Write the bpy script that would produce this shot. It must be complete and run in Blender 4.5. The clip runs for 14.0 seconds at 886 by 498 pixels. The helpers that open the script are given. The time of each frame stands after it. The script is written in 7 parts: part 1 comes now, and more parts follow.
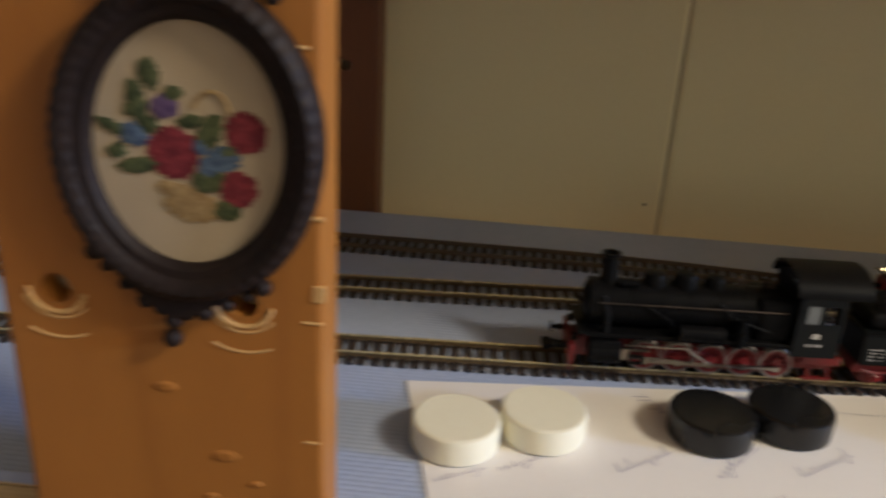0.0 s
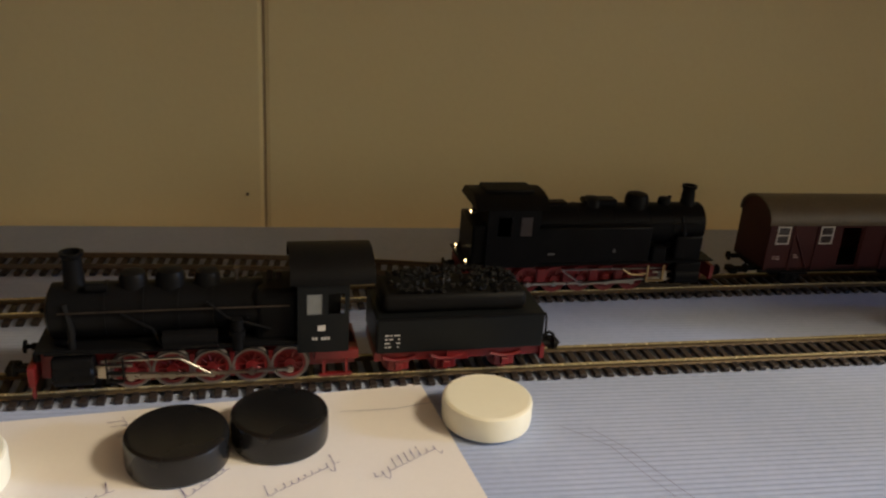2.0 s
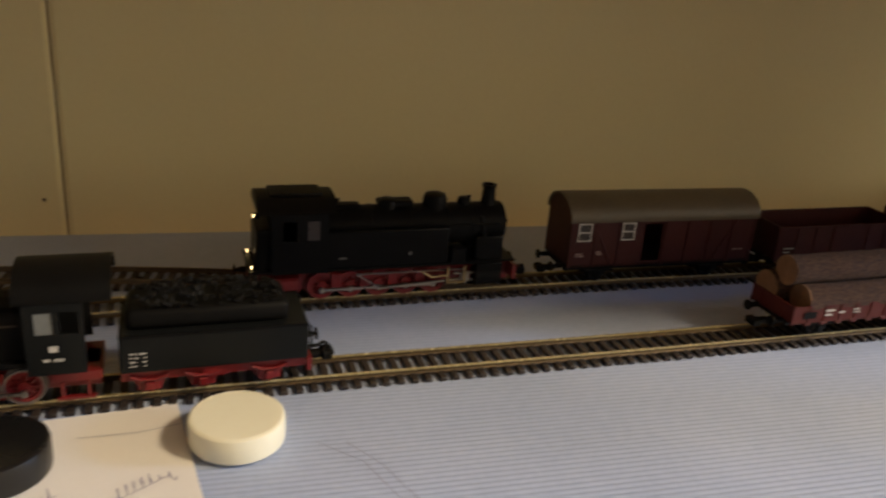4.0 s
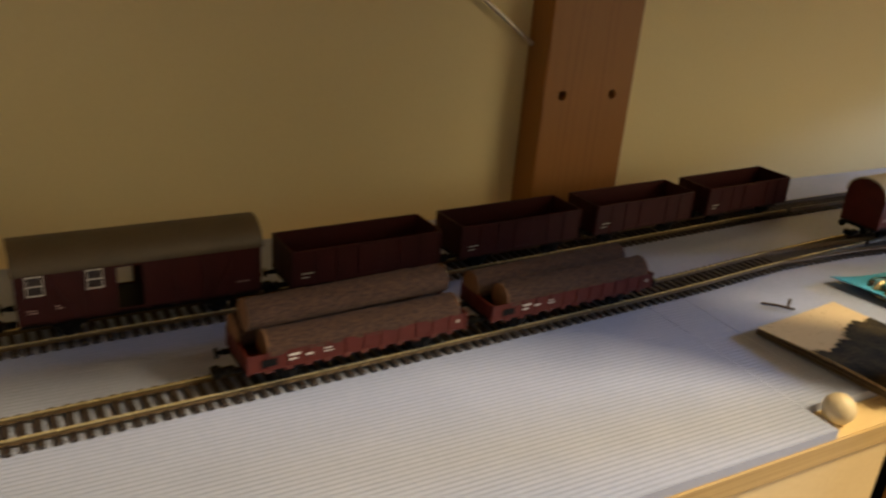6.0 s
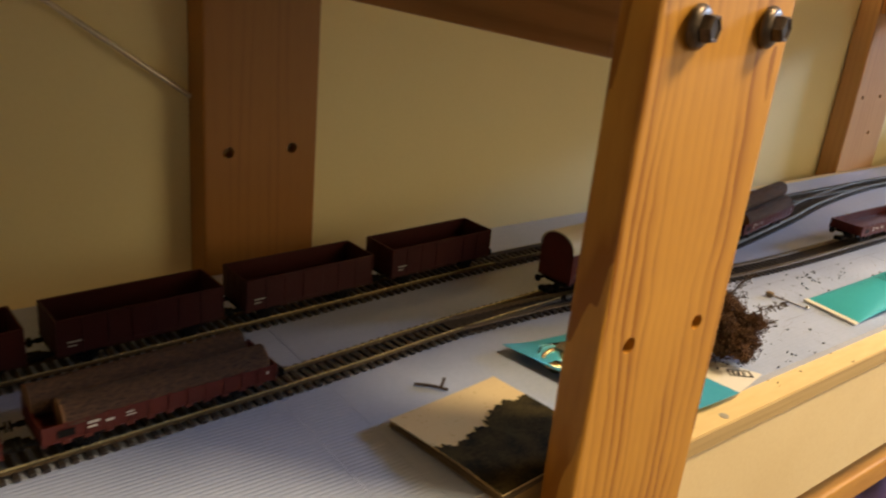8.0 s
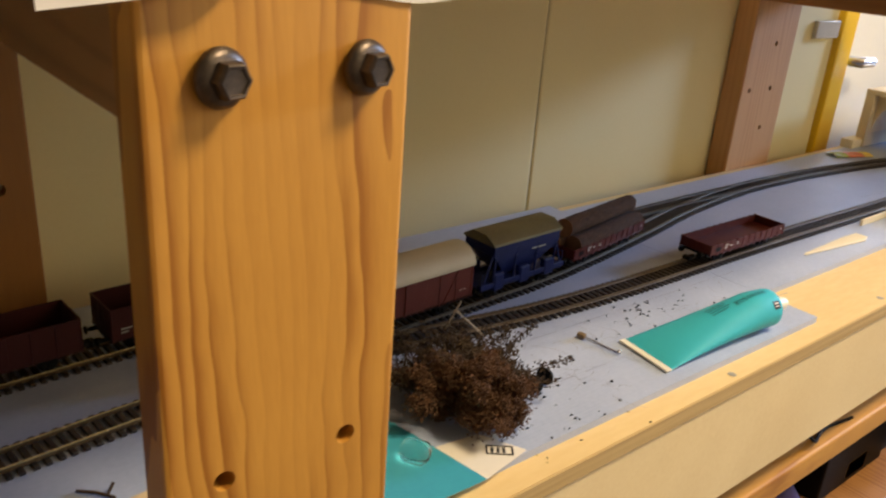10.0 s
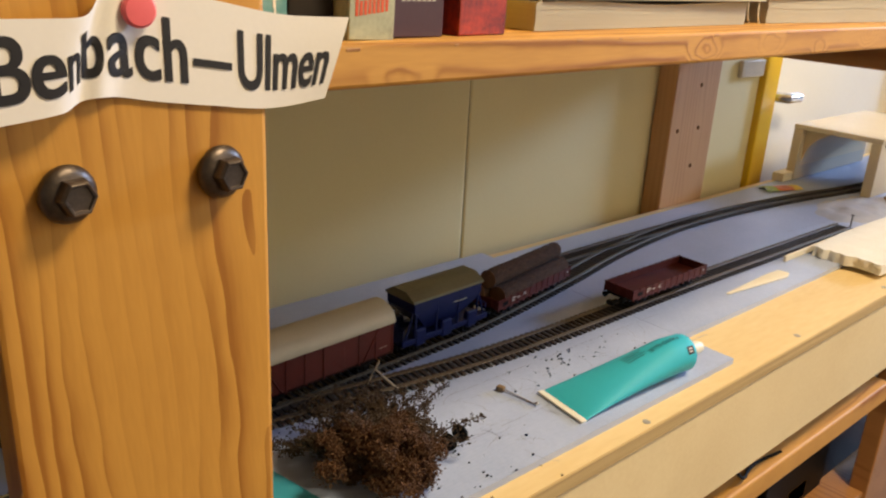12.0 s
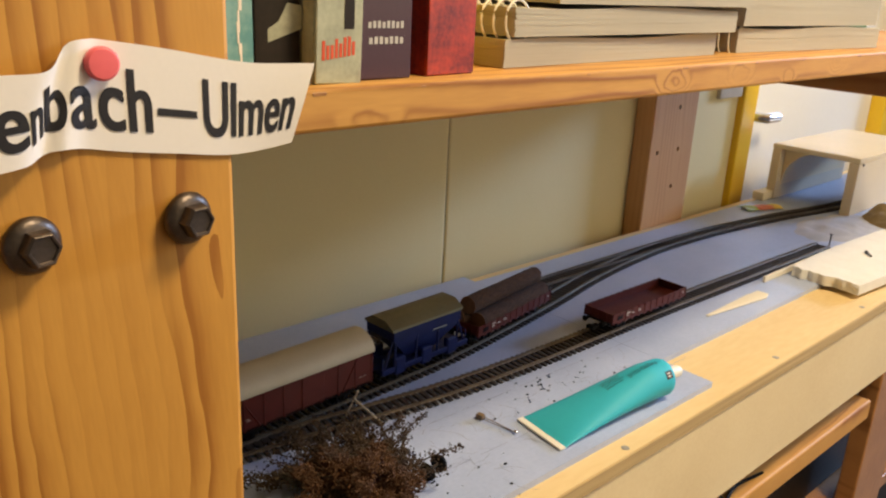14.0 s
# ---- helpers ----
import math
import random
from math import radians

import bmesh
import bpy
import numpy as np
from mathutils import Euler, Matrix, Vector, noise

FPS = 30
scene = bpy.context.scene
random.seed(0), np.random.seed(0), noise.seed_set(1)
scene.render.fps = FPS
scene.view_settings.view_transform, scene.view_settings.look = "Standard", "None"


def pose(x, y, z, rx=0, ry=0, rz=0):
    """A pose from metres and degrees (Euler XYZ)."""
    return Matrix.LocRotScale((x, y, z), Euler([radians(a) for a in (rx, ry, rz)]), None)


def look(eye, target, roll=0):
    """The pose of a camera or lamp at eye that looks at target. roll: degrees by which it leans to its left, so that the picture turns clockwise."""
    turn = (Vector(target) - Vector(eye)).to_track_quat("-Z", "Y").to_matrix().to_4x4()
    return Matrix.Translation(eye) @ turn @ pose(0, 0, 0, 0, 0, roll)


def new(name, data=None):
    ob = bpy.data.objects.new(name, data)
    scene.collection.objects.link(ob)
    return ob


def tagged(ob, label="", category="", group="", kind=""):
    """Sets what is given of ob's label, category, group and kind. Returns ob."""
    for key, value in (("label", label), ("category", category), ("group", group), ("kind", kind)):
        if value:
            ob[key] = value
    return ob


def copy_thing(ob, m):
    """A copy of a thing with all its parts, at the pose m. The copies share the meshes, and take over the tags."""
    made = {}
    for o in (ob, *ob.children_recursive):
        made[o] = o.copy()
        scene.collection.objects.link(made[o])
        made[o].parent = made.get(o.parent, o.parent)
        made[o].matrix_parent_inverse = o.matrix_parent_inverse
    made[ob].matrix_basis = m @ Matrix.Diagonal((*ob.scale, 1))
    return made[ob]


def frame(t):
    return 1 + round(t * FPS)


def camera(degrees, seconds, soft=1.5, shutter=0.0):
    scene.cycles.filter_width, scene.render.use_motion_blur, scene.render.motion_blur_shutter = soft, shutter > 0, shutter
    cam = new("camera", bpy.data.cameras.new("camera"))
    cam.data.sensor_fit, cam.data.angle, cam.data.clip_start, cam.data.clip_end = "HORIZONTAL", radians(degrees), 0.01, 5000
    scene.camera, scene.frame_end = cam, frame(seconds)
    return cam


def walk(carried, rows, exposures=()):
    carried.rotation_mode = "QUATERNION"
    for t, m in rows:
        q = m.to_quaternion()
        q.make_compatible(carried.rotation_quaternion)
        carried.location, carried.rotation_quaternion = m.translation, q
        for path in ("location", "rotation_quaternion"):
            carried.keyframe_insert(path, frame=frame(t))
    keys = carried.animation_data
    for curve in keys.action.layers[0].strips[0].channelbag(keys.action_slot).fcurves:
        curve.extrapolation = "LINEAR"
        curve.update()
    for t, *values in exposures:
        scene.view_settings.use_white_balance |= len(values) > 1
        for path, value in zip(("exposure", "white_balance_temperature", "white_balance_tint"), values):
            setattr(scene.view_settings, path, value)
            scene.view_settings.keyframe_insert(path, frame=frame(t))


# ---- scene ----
cam = camera(57.1, 14.0, soft=2.2, shutter=0.5)
PATH = [
    (0, (-0.0524, 0.0315, 0.2112), (-0.1216, 0.9562, -0.1630), 3.22),
    (0.5, (0.0079, 0.0540, 0.2047), (0.0322, 0.9839, -0.1623), 3.87),
    (1, (0.0565, 0.0728, 0.1957), (0.1570, 0.9998, -0.1657), 3.54),
    (1.5, (0.0838, 0.0813, 0.1912), (0.2343, 1.0010, -0.1714), 3.67),
    (2, (0.0959, 0.0823, 0.1939), (0.2656, 0.9996, -0.1661), 3.88),
    (2.5, (0.1045, 0.0851, 0.1926), (0.2937, 0.9969, -0.1719), 4.57),
    (3, (0.1175, 0.0892, 0.1910), (0.3292, 0.9968, -0.1716), 4.75),
    (3.2, (0.1242, 0.0911, 0.1886), (0.3471, 0.9971, -0.1712), 4.88),
    (5.3, (0.2960, 0.0720, 0.2283), (0.6821, 0.9076, -0.1626), 4.59),
    (5.5, (0.3205, 0.0748, 0.2307), (0.7344, 0.8954, -0.1634), 4.89),
    (6, (0.3725, 0.0738, 0.2345), (0.8322, 0.8738, -0.1513), 4.83),
    (6.5, (0.4300, 0.0691, 0.2330), (0.9361, 0.8462, -0.1411), 5.57),
    (7, (0.4646, 0.0625, 0.2374), (1.0143, 0.8165, -0.1220), 5.95),
    (7.5, (0.5039, 0.0560, 0.2529), (1.0838, 0.7918, -0.0970), 6.09),
    (8, (0.5446, 0.0520, 0.2633), (1.1326, 0.7785, -0.0923), 5.70),
    (8.5, (0.5951, 0.0451, 0.2701), (1.1868, 0.7635, -0.0958), 5.08),
    (9, (0.6514, 0.0400, 0.2749), (1.2328, 0.7595, -0.1052), 4.53),
    (9.2, (0.6795, 0.0436, 0.2768), (1.2648, 0.7553, -0.1117), 4.83),
    (11.3, (0.7555, 0.0072, 0.3100), (1.3787, 0.7101, -0.0328), 3.24),
    (11.5, (0.7574, 0.0079, 0.3126), (1.3860, 0.7070, -0.0282), 3.33),
    (12, (0.7639, 0.0032, 0.3160), (1.3985, 0.6978, -0.0229), 3.19),
    (12.5, (0.7674, 0.0017, 0.3185), (1.4075, 0.6940, -0.0147), 3.05),
    (13, (0.7699, 0.0025, 0.3214), (1.4163, 0.6904, -0.0087), 2.98),
    (13.5, (0.7716, -0.0009, 0.3260), (1.4202, 0.6880, 0.0024), 2.87),
    (14, (0.7701, -0.0020, 0.3267), (1.4182, 0.6891, 0.0070), 2.82),
]
walk(cam, [(t, look(eye, target, roll)) for t, eye, target, roll in PATH],
     exposures=[(0, 0.03, 6150, 10), (1, 0.02, 6650, 10), (2, 0.03, 6850, 10), (3.2, 0.06, 7000, 10), (5.5, 0.16, 8000, 10), (7.5, 0.0, 9150, 10), (9.2, -0.19, 8150, 10), (11.3, -0.29, 7600, 10), (14, -0.28, 7450, 10)])

# ---- world and lamps ----
world = bpy.data.worlds.new("world")
scene.world = world
world.use_nodes = True
world.node_tree.nodes["Background"].inputs[0].default_value = (0.9, 0.85, 0.8, 1)
world.node_tree.nodes["Background"].inputs[1].default_value = 0.02


def lamp(name, eye, target, power, color, sx, sy):
    data = bpy.data.lights.new(name, "AREA")
    data.shape, data.size, data.size_y, data.energy, data.color = "RECTANGLE", sx, sy, power, color
    ob = new(name, data)
    ob.matrix_world = look(eye, target)
    return tagged(ob, kind="structure")


# second row is an unseen low fill lamp, added to brighten upright faces
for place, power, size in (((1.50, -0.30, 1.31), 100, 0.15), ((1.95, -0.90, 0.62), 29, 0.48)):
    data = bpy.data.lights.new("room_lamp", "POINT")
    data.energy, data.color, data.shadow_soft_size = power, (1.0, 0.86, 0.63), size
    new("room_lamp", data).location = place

lamp("window_light", (6.05, -0.68, 1.52), (1.5, 0.62, 0.10), 240, (0.36, 0.56, 1.0), 0.8, 0.5)

# ---- helpers ----


def block(bm, x0, x1, y0, y1, z0, z1, bev=0.0, seg=2, turn=None):
    c = Vector(((x0 + x1) / 2, (y0 + y1) / 2, (z0 + z1) / 2))
    m = Matrix.Translation(c) @ (turn or Matrix()) @ Matrix.Diagonal((x1 - x0, y1 - y0, z1 - z0, 1))
    made = bmesh.ops.create_cube(bm, size=1, matrix=m)
    if bev:
        edges = list({e for v in made["verts"] for e in v.link_edges})
        bmesh.ops.bevel(bm, geom=edges, offset=bev, segments=seg, affect="EDGES", profile=0.5)


def rod(bm, p0, p1, r0, r1=None, seg=12):
    p0, p1 = Vector(p0), Vector(p1)
    turn = (p1 - p0).to_track_quat("Z", "Y").to_matrix().to_4x4()
    bmesh.ops.create_cone(bm, cap_ends=True, segments=seg, radius1=r0, radius2=r0 if r1 is None else r1,
                          depth=(p1 - p0).length, matrix=Matrix.Translation((p0 + p1) / 2) @ turn)


def lathe(bm, profile, m=None, seg=24):
    """A turned body round local z from rows of radius and height."""
    m = m or Matrix()
    rings = []
    for r, h in profile:
        if r < 1e-7:
            rings.append([bm.verts.new(m @ Vector((0, 0, h)))])
        else:
            rings.append([bm.verts.new(m @ Vector((r * math.cos(a), r * math.sin(a), h)))
                          for a in (2 * math.pi * k / seg for k in range(seg))])
    for a, b in zip(rings, rings[1:]):
        for k in range(seg):
            f = [a[k % len(a)], a[(k + 1) % len(a)], b[(k + 1) % len(b)], b[k % len(b)]]
            f = list(dict.fromkeys(f))
            if len(f) > 2:
                bm.faces.new(f)


def prism(bm, outline, axis, a, b):
    """An outline of pairs drawn out along an axis (0, 1, 2) from a to b."""
    def at(p, d):
        v = list(p)
        v.insert(axis, d)
        return bm.verts.new(v)
    lo, hi = [at(p, a) for p in outline], [at(p, b) for p in outline]
    n = len(outline)
    for k in range(n):
        bm.faces.new((lo[k], lo[(k + 1) % n], hi[(k + 1) % n], hi[k]))
    bm.faces.new(lo[::-1])
    bm.faces.new(hi)


def sweep(bm, points, r, seg=8):
    """A round bar along points."""
    rings = []
    for k, p in enumerate(points):
        d = (Vector(points[min(k + 1, len(points) - 1)]) - Vector(points[max(k - 1, 0)])).normalized()
        u = d.orthogonal().normalized() if abs(d.z) > 0.9 else d.cross(Vector((0, 0, 1))).normalized()
        w = d.cross(u)
        rings.append([bm.verts.new(Vector(p) + r * (math.cos(t) * u + math.sin(t) * w))
                      for t in (2 * math.pi * j / seg for j in range(seg))])
    for a, b in zip(rings, rings[1:]):
        for j in range(seg):
            bm.faces.new((a[j], a[(j + 1) % seg], b[(j + 1) % seg], b[j]))
    bm.faces.new(rings[0][::-1])
    bm.faces.new(rings[-1])


def mesh_of(name, bm, material, angle=38):
    bmesh.ops.recalc_face_normals(bm, faces=bm.faces[:])
    bm.normal_update()
    bm.faces.index_update()
    flat = []
    if len(bm.faces) < 20000:
        # broad flat faces between narrow rounded edges stay flat
        for f in bm.faces:
            near = [g.calc_area() for e in f.edges for g in e.link_faces if g is not f and 0.08 < e.calc_face_angle(0.0) < radians(angle)]
            if near and max(near) < f.calc_area() / 4:
                flat.append(f.index)
    data = bpy.data.meshes.new(name)
    bm.to_mesh(data)
    bm.free()
    data.materials.append(material)
    data.shade_smooth()
    data.set_sharp_from_angle(angle=radians(angle))
    for k in flat:
        data.polygons[k].use_smooth = False
    return data


def part(name, bm, material, parent, label="", m=None):
    ob = new(name, mesh_of(name, bm, material))
    ob.parent = parent
    if m is not None:
        ob.matrix_basis = m
    return tagged(ob, label)


def whole(name, bm, material, label, category, group="", kind="", m=None):
    ob = new(name, mesh_of(name, bm, material))
    if m is not None:
        ob.matrix_basis = m
    return tagged(ob, label, category, group, kind)


def thing(name, label, category, group="", kind="", m=None):
    ob = new(name)
    ob.empty_display_size = 0.02
    if m is not None:
        ob.matrix_basis = m
    return tagged(ob, label, category, group, kind)


# ---- materials ----
def nodes_of(name):
    mat = bpy.data.materials.new(name)
    mat.use_nodes = True
    t = mat.node_tree
    return mat, t, t.nodes["Principled BSDF"], t.links.new


def paint(name, c1, c2=None, rough=0.5, metal=0.0, grain=400.0, patch=25.0, bump=0.15, spread=0.35, stretch=(1, 1, 1), spec=0.5, depth=0.0004, by_piece=0.0):
    """A surface whose colour drifts at two scales, with fine relief."""
    mat, t, b, link = nodes_of(name)
    c2 = c2 or tuple(0.7 * v for v in c1)
    co = t.nodes.new("ShaderNodeTexCoord")
    mp = t.nodes.new("ShaderNodeMapping")
    mp.inputs["Scale"].default_value = stretch
    link(co.outputs["Object"], mp.inputs["Vector"])
    big, fine = t.nodes.new("ShaderNodeTexNoise"), t.nodes.new("ShaderNodeTexNoise")
    big.inputs["Scale"].default_value, fine.inputs["Scale"].default_value = patch, grain
    big.inputs["Detail"].default_value, fine.inputs["Detail"].default_value = 5, 4
    for n in (big, fine):
        link(mp.outputs[0], n.inputs["Vector"])
    add = t.nodes.new("ShaderNodeMath")
    add.operation = "ADD"
    link(big.outputs[0], add.inputs[0])
    mul = t.nodes.new("ShaderNodeMath")
    mul.operation = "MULTIPLY"
    mul.inputs[1].default_value = 0.5
    link(fine.outputs[0], mul.inputs[0])
    link(mul.outputs[0], add.inputs[1])
    last = add
    if by_piece:
        info = t.nodes.new("ShaderNodeObjectInfo")
        m2 = t.nodes.new("ShaderNodeMath")
        m2.operation = "MULTIPLY_ADD"
        m2.inputs[1].default_value, m2.inputs[2].default_value = by_piece, -by_piece / 2
        link(info.outputs["Random"], m2.inputs[0])
        a2 = t.nodes.new("ShaderNodeMath")
        link(add.outputs[0], a2.inputs[0])
        link(m2.outputs[0], a2.inputs[1])
        last = a2
    ramp = t.nodes.new("ShaderNodeMapRange")
    ramp.inputs[1].default_value, ramp.inputs[2].default_value = 0.75 - spread, 0.75 + spread
    link(last.outputs[0], ramp.inputs[0])
    mix = t.nodes.new("ShaderNodeMix")
    mix.data_type = "RGBA"
    mix.inputs[6].default_value, mix.inputs[7].default_value = (*c1, 1), (*c2, 1)
    link(ramp.outputs[0], mix.inputs[0])
    link(mix.outputs[2], b.inputs["Base Color"])
    rr = t.nodes.new("ShaderNodeMapRange")
    rr.inputs[3].default_value, rr.inputs[4].default_value = max(0.03, rough - 0.1), min(1, rough + 0.1)
    link(fine.outputs[0], rr.inputs[0])
    link(rr.outputs[0], b.inputs["Roughness"])
    b.inputs["Metallic"].default_value = metal
    b.inputs["Specular IOR Level"].default_value = spec
    if bump:
        bp = t.nodes.new("ShaderNodeBump")
        bp.inputs["Strength"].default_value, bp.inputs["Distance"].default_value = bump, depth
        link(fine.outputs[0], bp.inputs["Height"])
        link(bp.outputs[0], b.inputs["Normal"])
    return mat


def wood(name, pale, dark, axis="Z", rings=42.0, thin=2.4, rough=0.38, heart=(0.05, 0.09, 0.0), mottle=0.35, mark=0.6, knots=(), lean=0.0, waver=0.0, profile="SIN", sway=0.075):
    """Sawn softwood: growth rings round a heart that lies outside the board, drawn out along the axis."""
    mat, t, b, link = nodes_of(name)
    co = t.nodes.new("ShaderNodeTexCoord")
    mp = t.nodes.new("ShaderNodeMapping")
    mp.inputs["Location"].default_value = heart
    mp.inputs["Scale"].default_value = tuple(0.10 if a == axis else 1.0 for a in "XYZ")
    tip = t.nodes.new("ShaderNodeVectorRotate")
    tip.rotation_type = "Y_AXIS"
    tip.inputs["Angle"].default_value = lean
    link(co.outputs["Object"], tip.inputs["Vector"])
    link(tip.outputs[0], mp.inputs["Vector"])
    warp = t.nodes.new("ShaderNodeTexNoise")
    warp.inputs["Scale"].default_value, warp.inputs["Detail"].default_value = 9.0, 2
    link(mp.outputs[0], warp.inputs["Vector"])
    push = t.nodes.new("ShaderNodeVectorMath")
    push.operation = "MULTIPLY_ADD"
    push.inputs[1].default_value = (sway, sway, sway)
    link(warp.outputs["Color"], push.inputs[0])
    link(mp.outputs[0], push.inputs[2])
    field = push.outputs[0]
    if waver:
        ripple = t.nodes.new("ShaderNodeTexNoise")
        ripple.inputs["Scale"].default_value, ripple.inputs["Detail"].default_value = 34.0, 2
        long = t.nodes.new("ShaderNodeVectorMath")
        long.operation = "MULTIPLY"
        long.inputs[1].default_value = tuple(0.35 if a == axis else 1.0 for a in "XYZ")
        link(tip.outputs[0], long.inputs[0])
        link(long.outputs[0], ripple.inputs["Vector"])
        jolt = t.nodes.new("ShaderNodeVectorMath")
        jolt.operation = "MULTIPLY_ADD"
        jolt.inputs[1].default_value = (waver, waver, 0.0)
        link(ripple.outputs["Color"], jolt.inputs[0])
        link(field, jolt.inputs[2])
        field = jolt.outputs[0]
    for kx, ky, kz, size, lift in knots:
        far = t.nodes.new("ShaderNodeVectorMath")
        far.operation = "DISTANCE"
        far.inputs[1].default_value = (kx * 0.6, ky, kz)
        stir = t.nodes.new("ShaderNodeTexNoise")
        stir.inputs["Scale"].default_value, stir.inputs["Detail"].default_value = 45.0, 2
        link(co.outputs["Object"], stir.inputs["Vector"])
        flat = t.nodes.new("ShaderNodeVectorMath")
        flat.operation = "MULTIPLY"
        flat.inputs[1].default_value = (0.6, 1, 1)
        link(co.outputs["Object"], flat.inputs[0])
        bent = t.nodes.new("ShaderNodeVectorMath")
        bent.operation = "MULTIPLY_ADD"
        bent.inputs[1].default_value = (0.009, 0.009, 0.009)
        link(stir.outputs["Color"], bent.inputs[0])
        link(flat.outputs[0], bent.inputs[2])
        link(bent.outputs[0], far.inputs[0])
        near = t.nodes.new("ShaderNodeMapRange")
        near.interpolation_type = "SMOOTHERSTEP"
        near.inputs[1].default_value, near.inputs[2].default_value = 0.0, size
        near.inputs[3].default_value, near.inputs[4].default_value = lift, 0.0
        link(far.outputs["Value"], near.inputs[0])
        up = t.nodes.new("ShaderNodeVectorMath")
        link(field, up.inputs[0])
        link(near.outputs[0], up.inputs[1])
        field = up.outputs[0]
    wave = t.nodes.new("ShaderNodeTexWave")
    wave.wave_type, wave.rings_direction, wave.wave_profile = "RINGS", axis, profile
    wave.inputs["Scale"].default_value = rings
    wave.inputs["Distortion"].default_value = 4.0
    wave.inputs["Detail"].default_value = 2.0
    link(field, wave.inputs["Vector"])
    fibre = t.nodes.new("ShaderNodeTexNoise")
    fibre.inputs["Scale"].default_value, fibre.inputs["Detail"].default_value = 700.0, 3
    link(mp.outputs[0], fibre.inputs["Vector"])
    blotch = t.nodes.new("ShaderNodeTexNoise")
    blotch.inputs["Scale"].default_value, blotch.inputs["Detail"].default_value = 14.0, 3
    link(co.outputs["Object"], blotch.inputs["Vector"])
    sharp = t.nodes.new("ShaderNodeMath")
    sharp.operation, sharp.inputs[1].default_value = "POWER", thin
    link(wave.outputs["Fac"], sharp.inputs[0])
    s1 = t.nodes.new("ShaderNodeMath")
    s1.operation, s1.inputs[1].default_value = "MULTIPLY", mark
    fade = t.nodes.new("ShaderNodeTexNoise")
    fade.inputs["Scale"].default_value, fade.inputs["Detail"].default_value = 38.0, 1
    link(mp.outputs[0], fade.inputs["Vector"])
    strong = t.nodes.new("ShaderNodeMapRange")
    strong.inputs[1].default_value, strong.inputs[2].default_value = 0.38, 0.62
    strong.inputs[3].default_value, strong.inputs[4].default_value = 0.15, 1.15
    link(fade.outputs[0], strong.inputs[0])
    vary = t.nodes.new("ShaderNodeMath")
    vary.operation = "MULTIPLY"
    link(sharp.outputs[0], vary.inputs[0])
    link(strong.outputs[0], vary.inputs[1])
    link(vary.outputs[0], s1.inputs[0])
    s2 = t.nodes.new("ShaderNodeMath")
    s2.operation, s2.inputs[1].default_value = "MULTIPLY_ADD", 0.3
    link(fibre.outputs[0], s2.inputs[0])
    link(s1.outputs[0], s2.inputs[2])
    s3 = t.nodes.new("ShaderNodeMath")
    s3.operation, s3.inputs[1].default_value = "MULTIPLY_ADD", mottle
    link(blotch.outputs[0], s3.inputs[0])
    link(s2.outputs[0], s3.inputs[2])
    rg = t.nodes.new("ShaderNodeMapRange")
    rg.inputs[1].default_value, rg.inputs[2].default_value = 0.18, 1.05
    link(s3.outputs[0], rg.inputs[0])
    mix = t.nodes.new("ShaderNodeMix")
    mix.data_type = "RGBA"
    mix.inputs[6].default_value, mix.inputs[7].default_value = (*pale, 1), (*dark, 1)
    link(rg.outputs[0], mix.inputs[0])
    link(mix.outputs[2], b.inputs["Base Color"])
    b.inputs["Roughness"].default_value = rough
    bp = t.nodes.new("ShaderNodeBump")
    bp.inputs["Strength"].default_value, bp.inputs["Distance"].default_value = 0.25, 0.0005
    link(s2.outputs[0], bp.inputs["Height"])
    link(bp.outputs[0], b.inputs["Normal"])
    return mat


POST = wood("varnished_pine_upright", (0.63, 0.318, 0.067), (0.33, 0.126, 0.020), "Z", 50, thin=1.9, mark=1.0, sway=0.030, lean=0.06, heart=(-0.082, -0.050, 0.0), rough=0.45, waver=0.0105, profile="SAW")
POST_PLAIN = wood("orange_varnished_pine", (0.42, 0.163, 0.027), (0.30, 0.107, 0.018), "Z", 20, mark=0.25, mottle=0.6, rough=0.5)
# two rear uprights are given darker browns than the front ones
POST_REAR = wood("varnished_pine_upright_dark", (0.335, 0.146, 0.037), (0.20, 0.080, 0.020), "Z", 44, heart=(0.075, 0.03, 0), mark=0.28, rough=0.5)
POST_DARK = wood("dark_brown_pine_upright", (0.175, 0.060, 0.016), (0.085, 0.026, 0.008), "Z", 44, heart=(0.075, 0.03, 0), mark=0.5, mottle=0.6, rough=0.5, knots=((-0.037, 0.0, 0.112, 0.026, 0.03),))
POST_RAW = wood("pinkish_raw_pine", (0.58, 0.335, 0.165), (0.44, 0.225, 0.095), "Z", 60, rough=0.6, mark=0.4)
BOARD = wood("varnished_pine_shelf", (0.64, 0.335, 0.080), (0.32, 0.120, 0.022), "X", 34, thin=3.4, heart=(0, 0.05, 0.03), mottle=0.5, mark=0.62, waver=0.010, rough=0.55, knots=((0.985, 0.2667, 0.269, 0.016, 0.012), (1.212, 0.2667, 0.276, 0.015, 0.022), (1.290, 0.2667, 0.277, 0.015, 0.020), (1.360, 0.2667, 0.272, 0.011, 0.014), (1.440, 0.2667, 0.282, 0.015, 0.020)))
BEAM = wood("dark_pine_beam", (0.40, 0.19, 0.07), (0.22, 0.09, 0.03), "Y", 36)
PLY = paint("pale_plywood", (0.78, 0.60, 0.32), (0.66, 0.46, 0.21), rough=0.55, grain=220, patch=14, stretch=(0.25, 1, 1), bump=0.1)
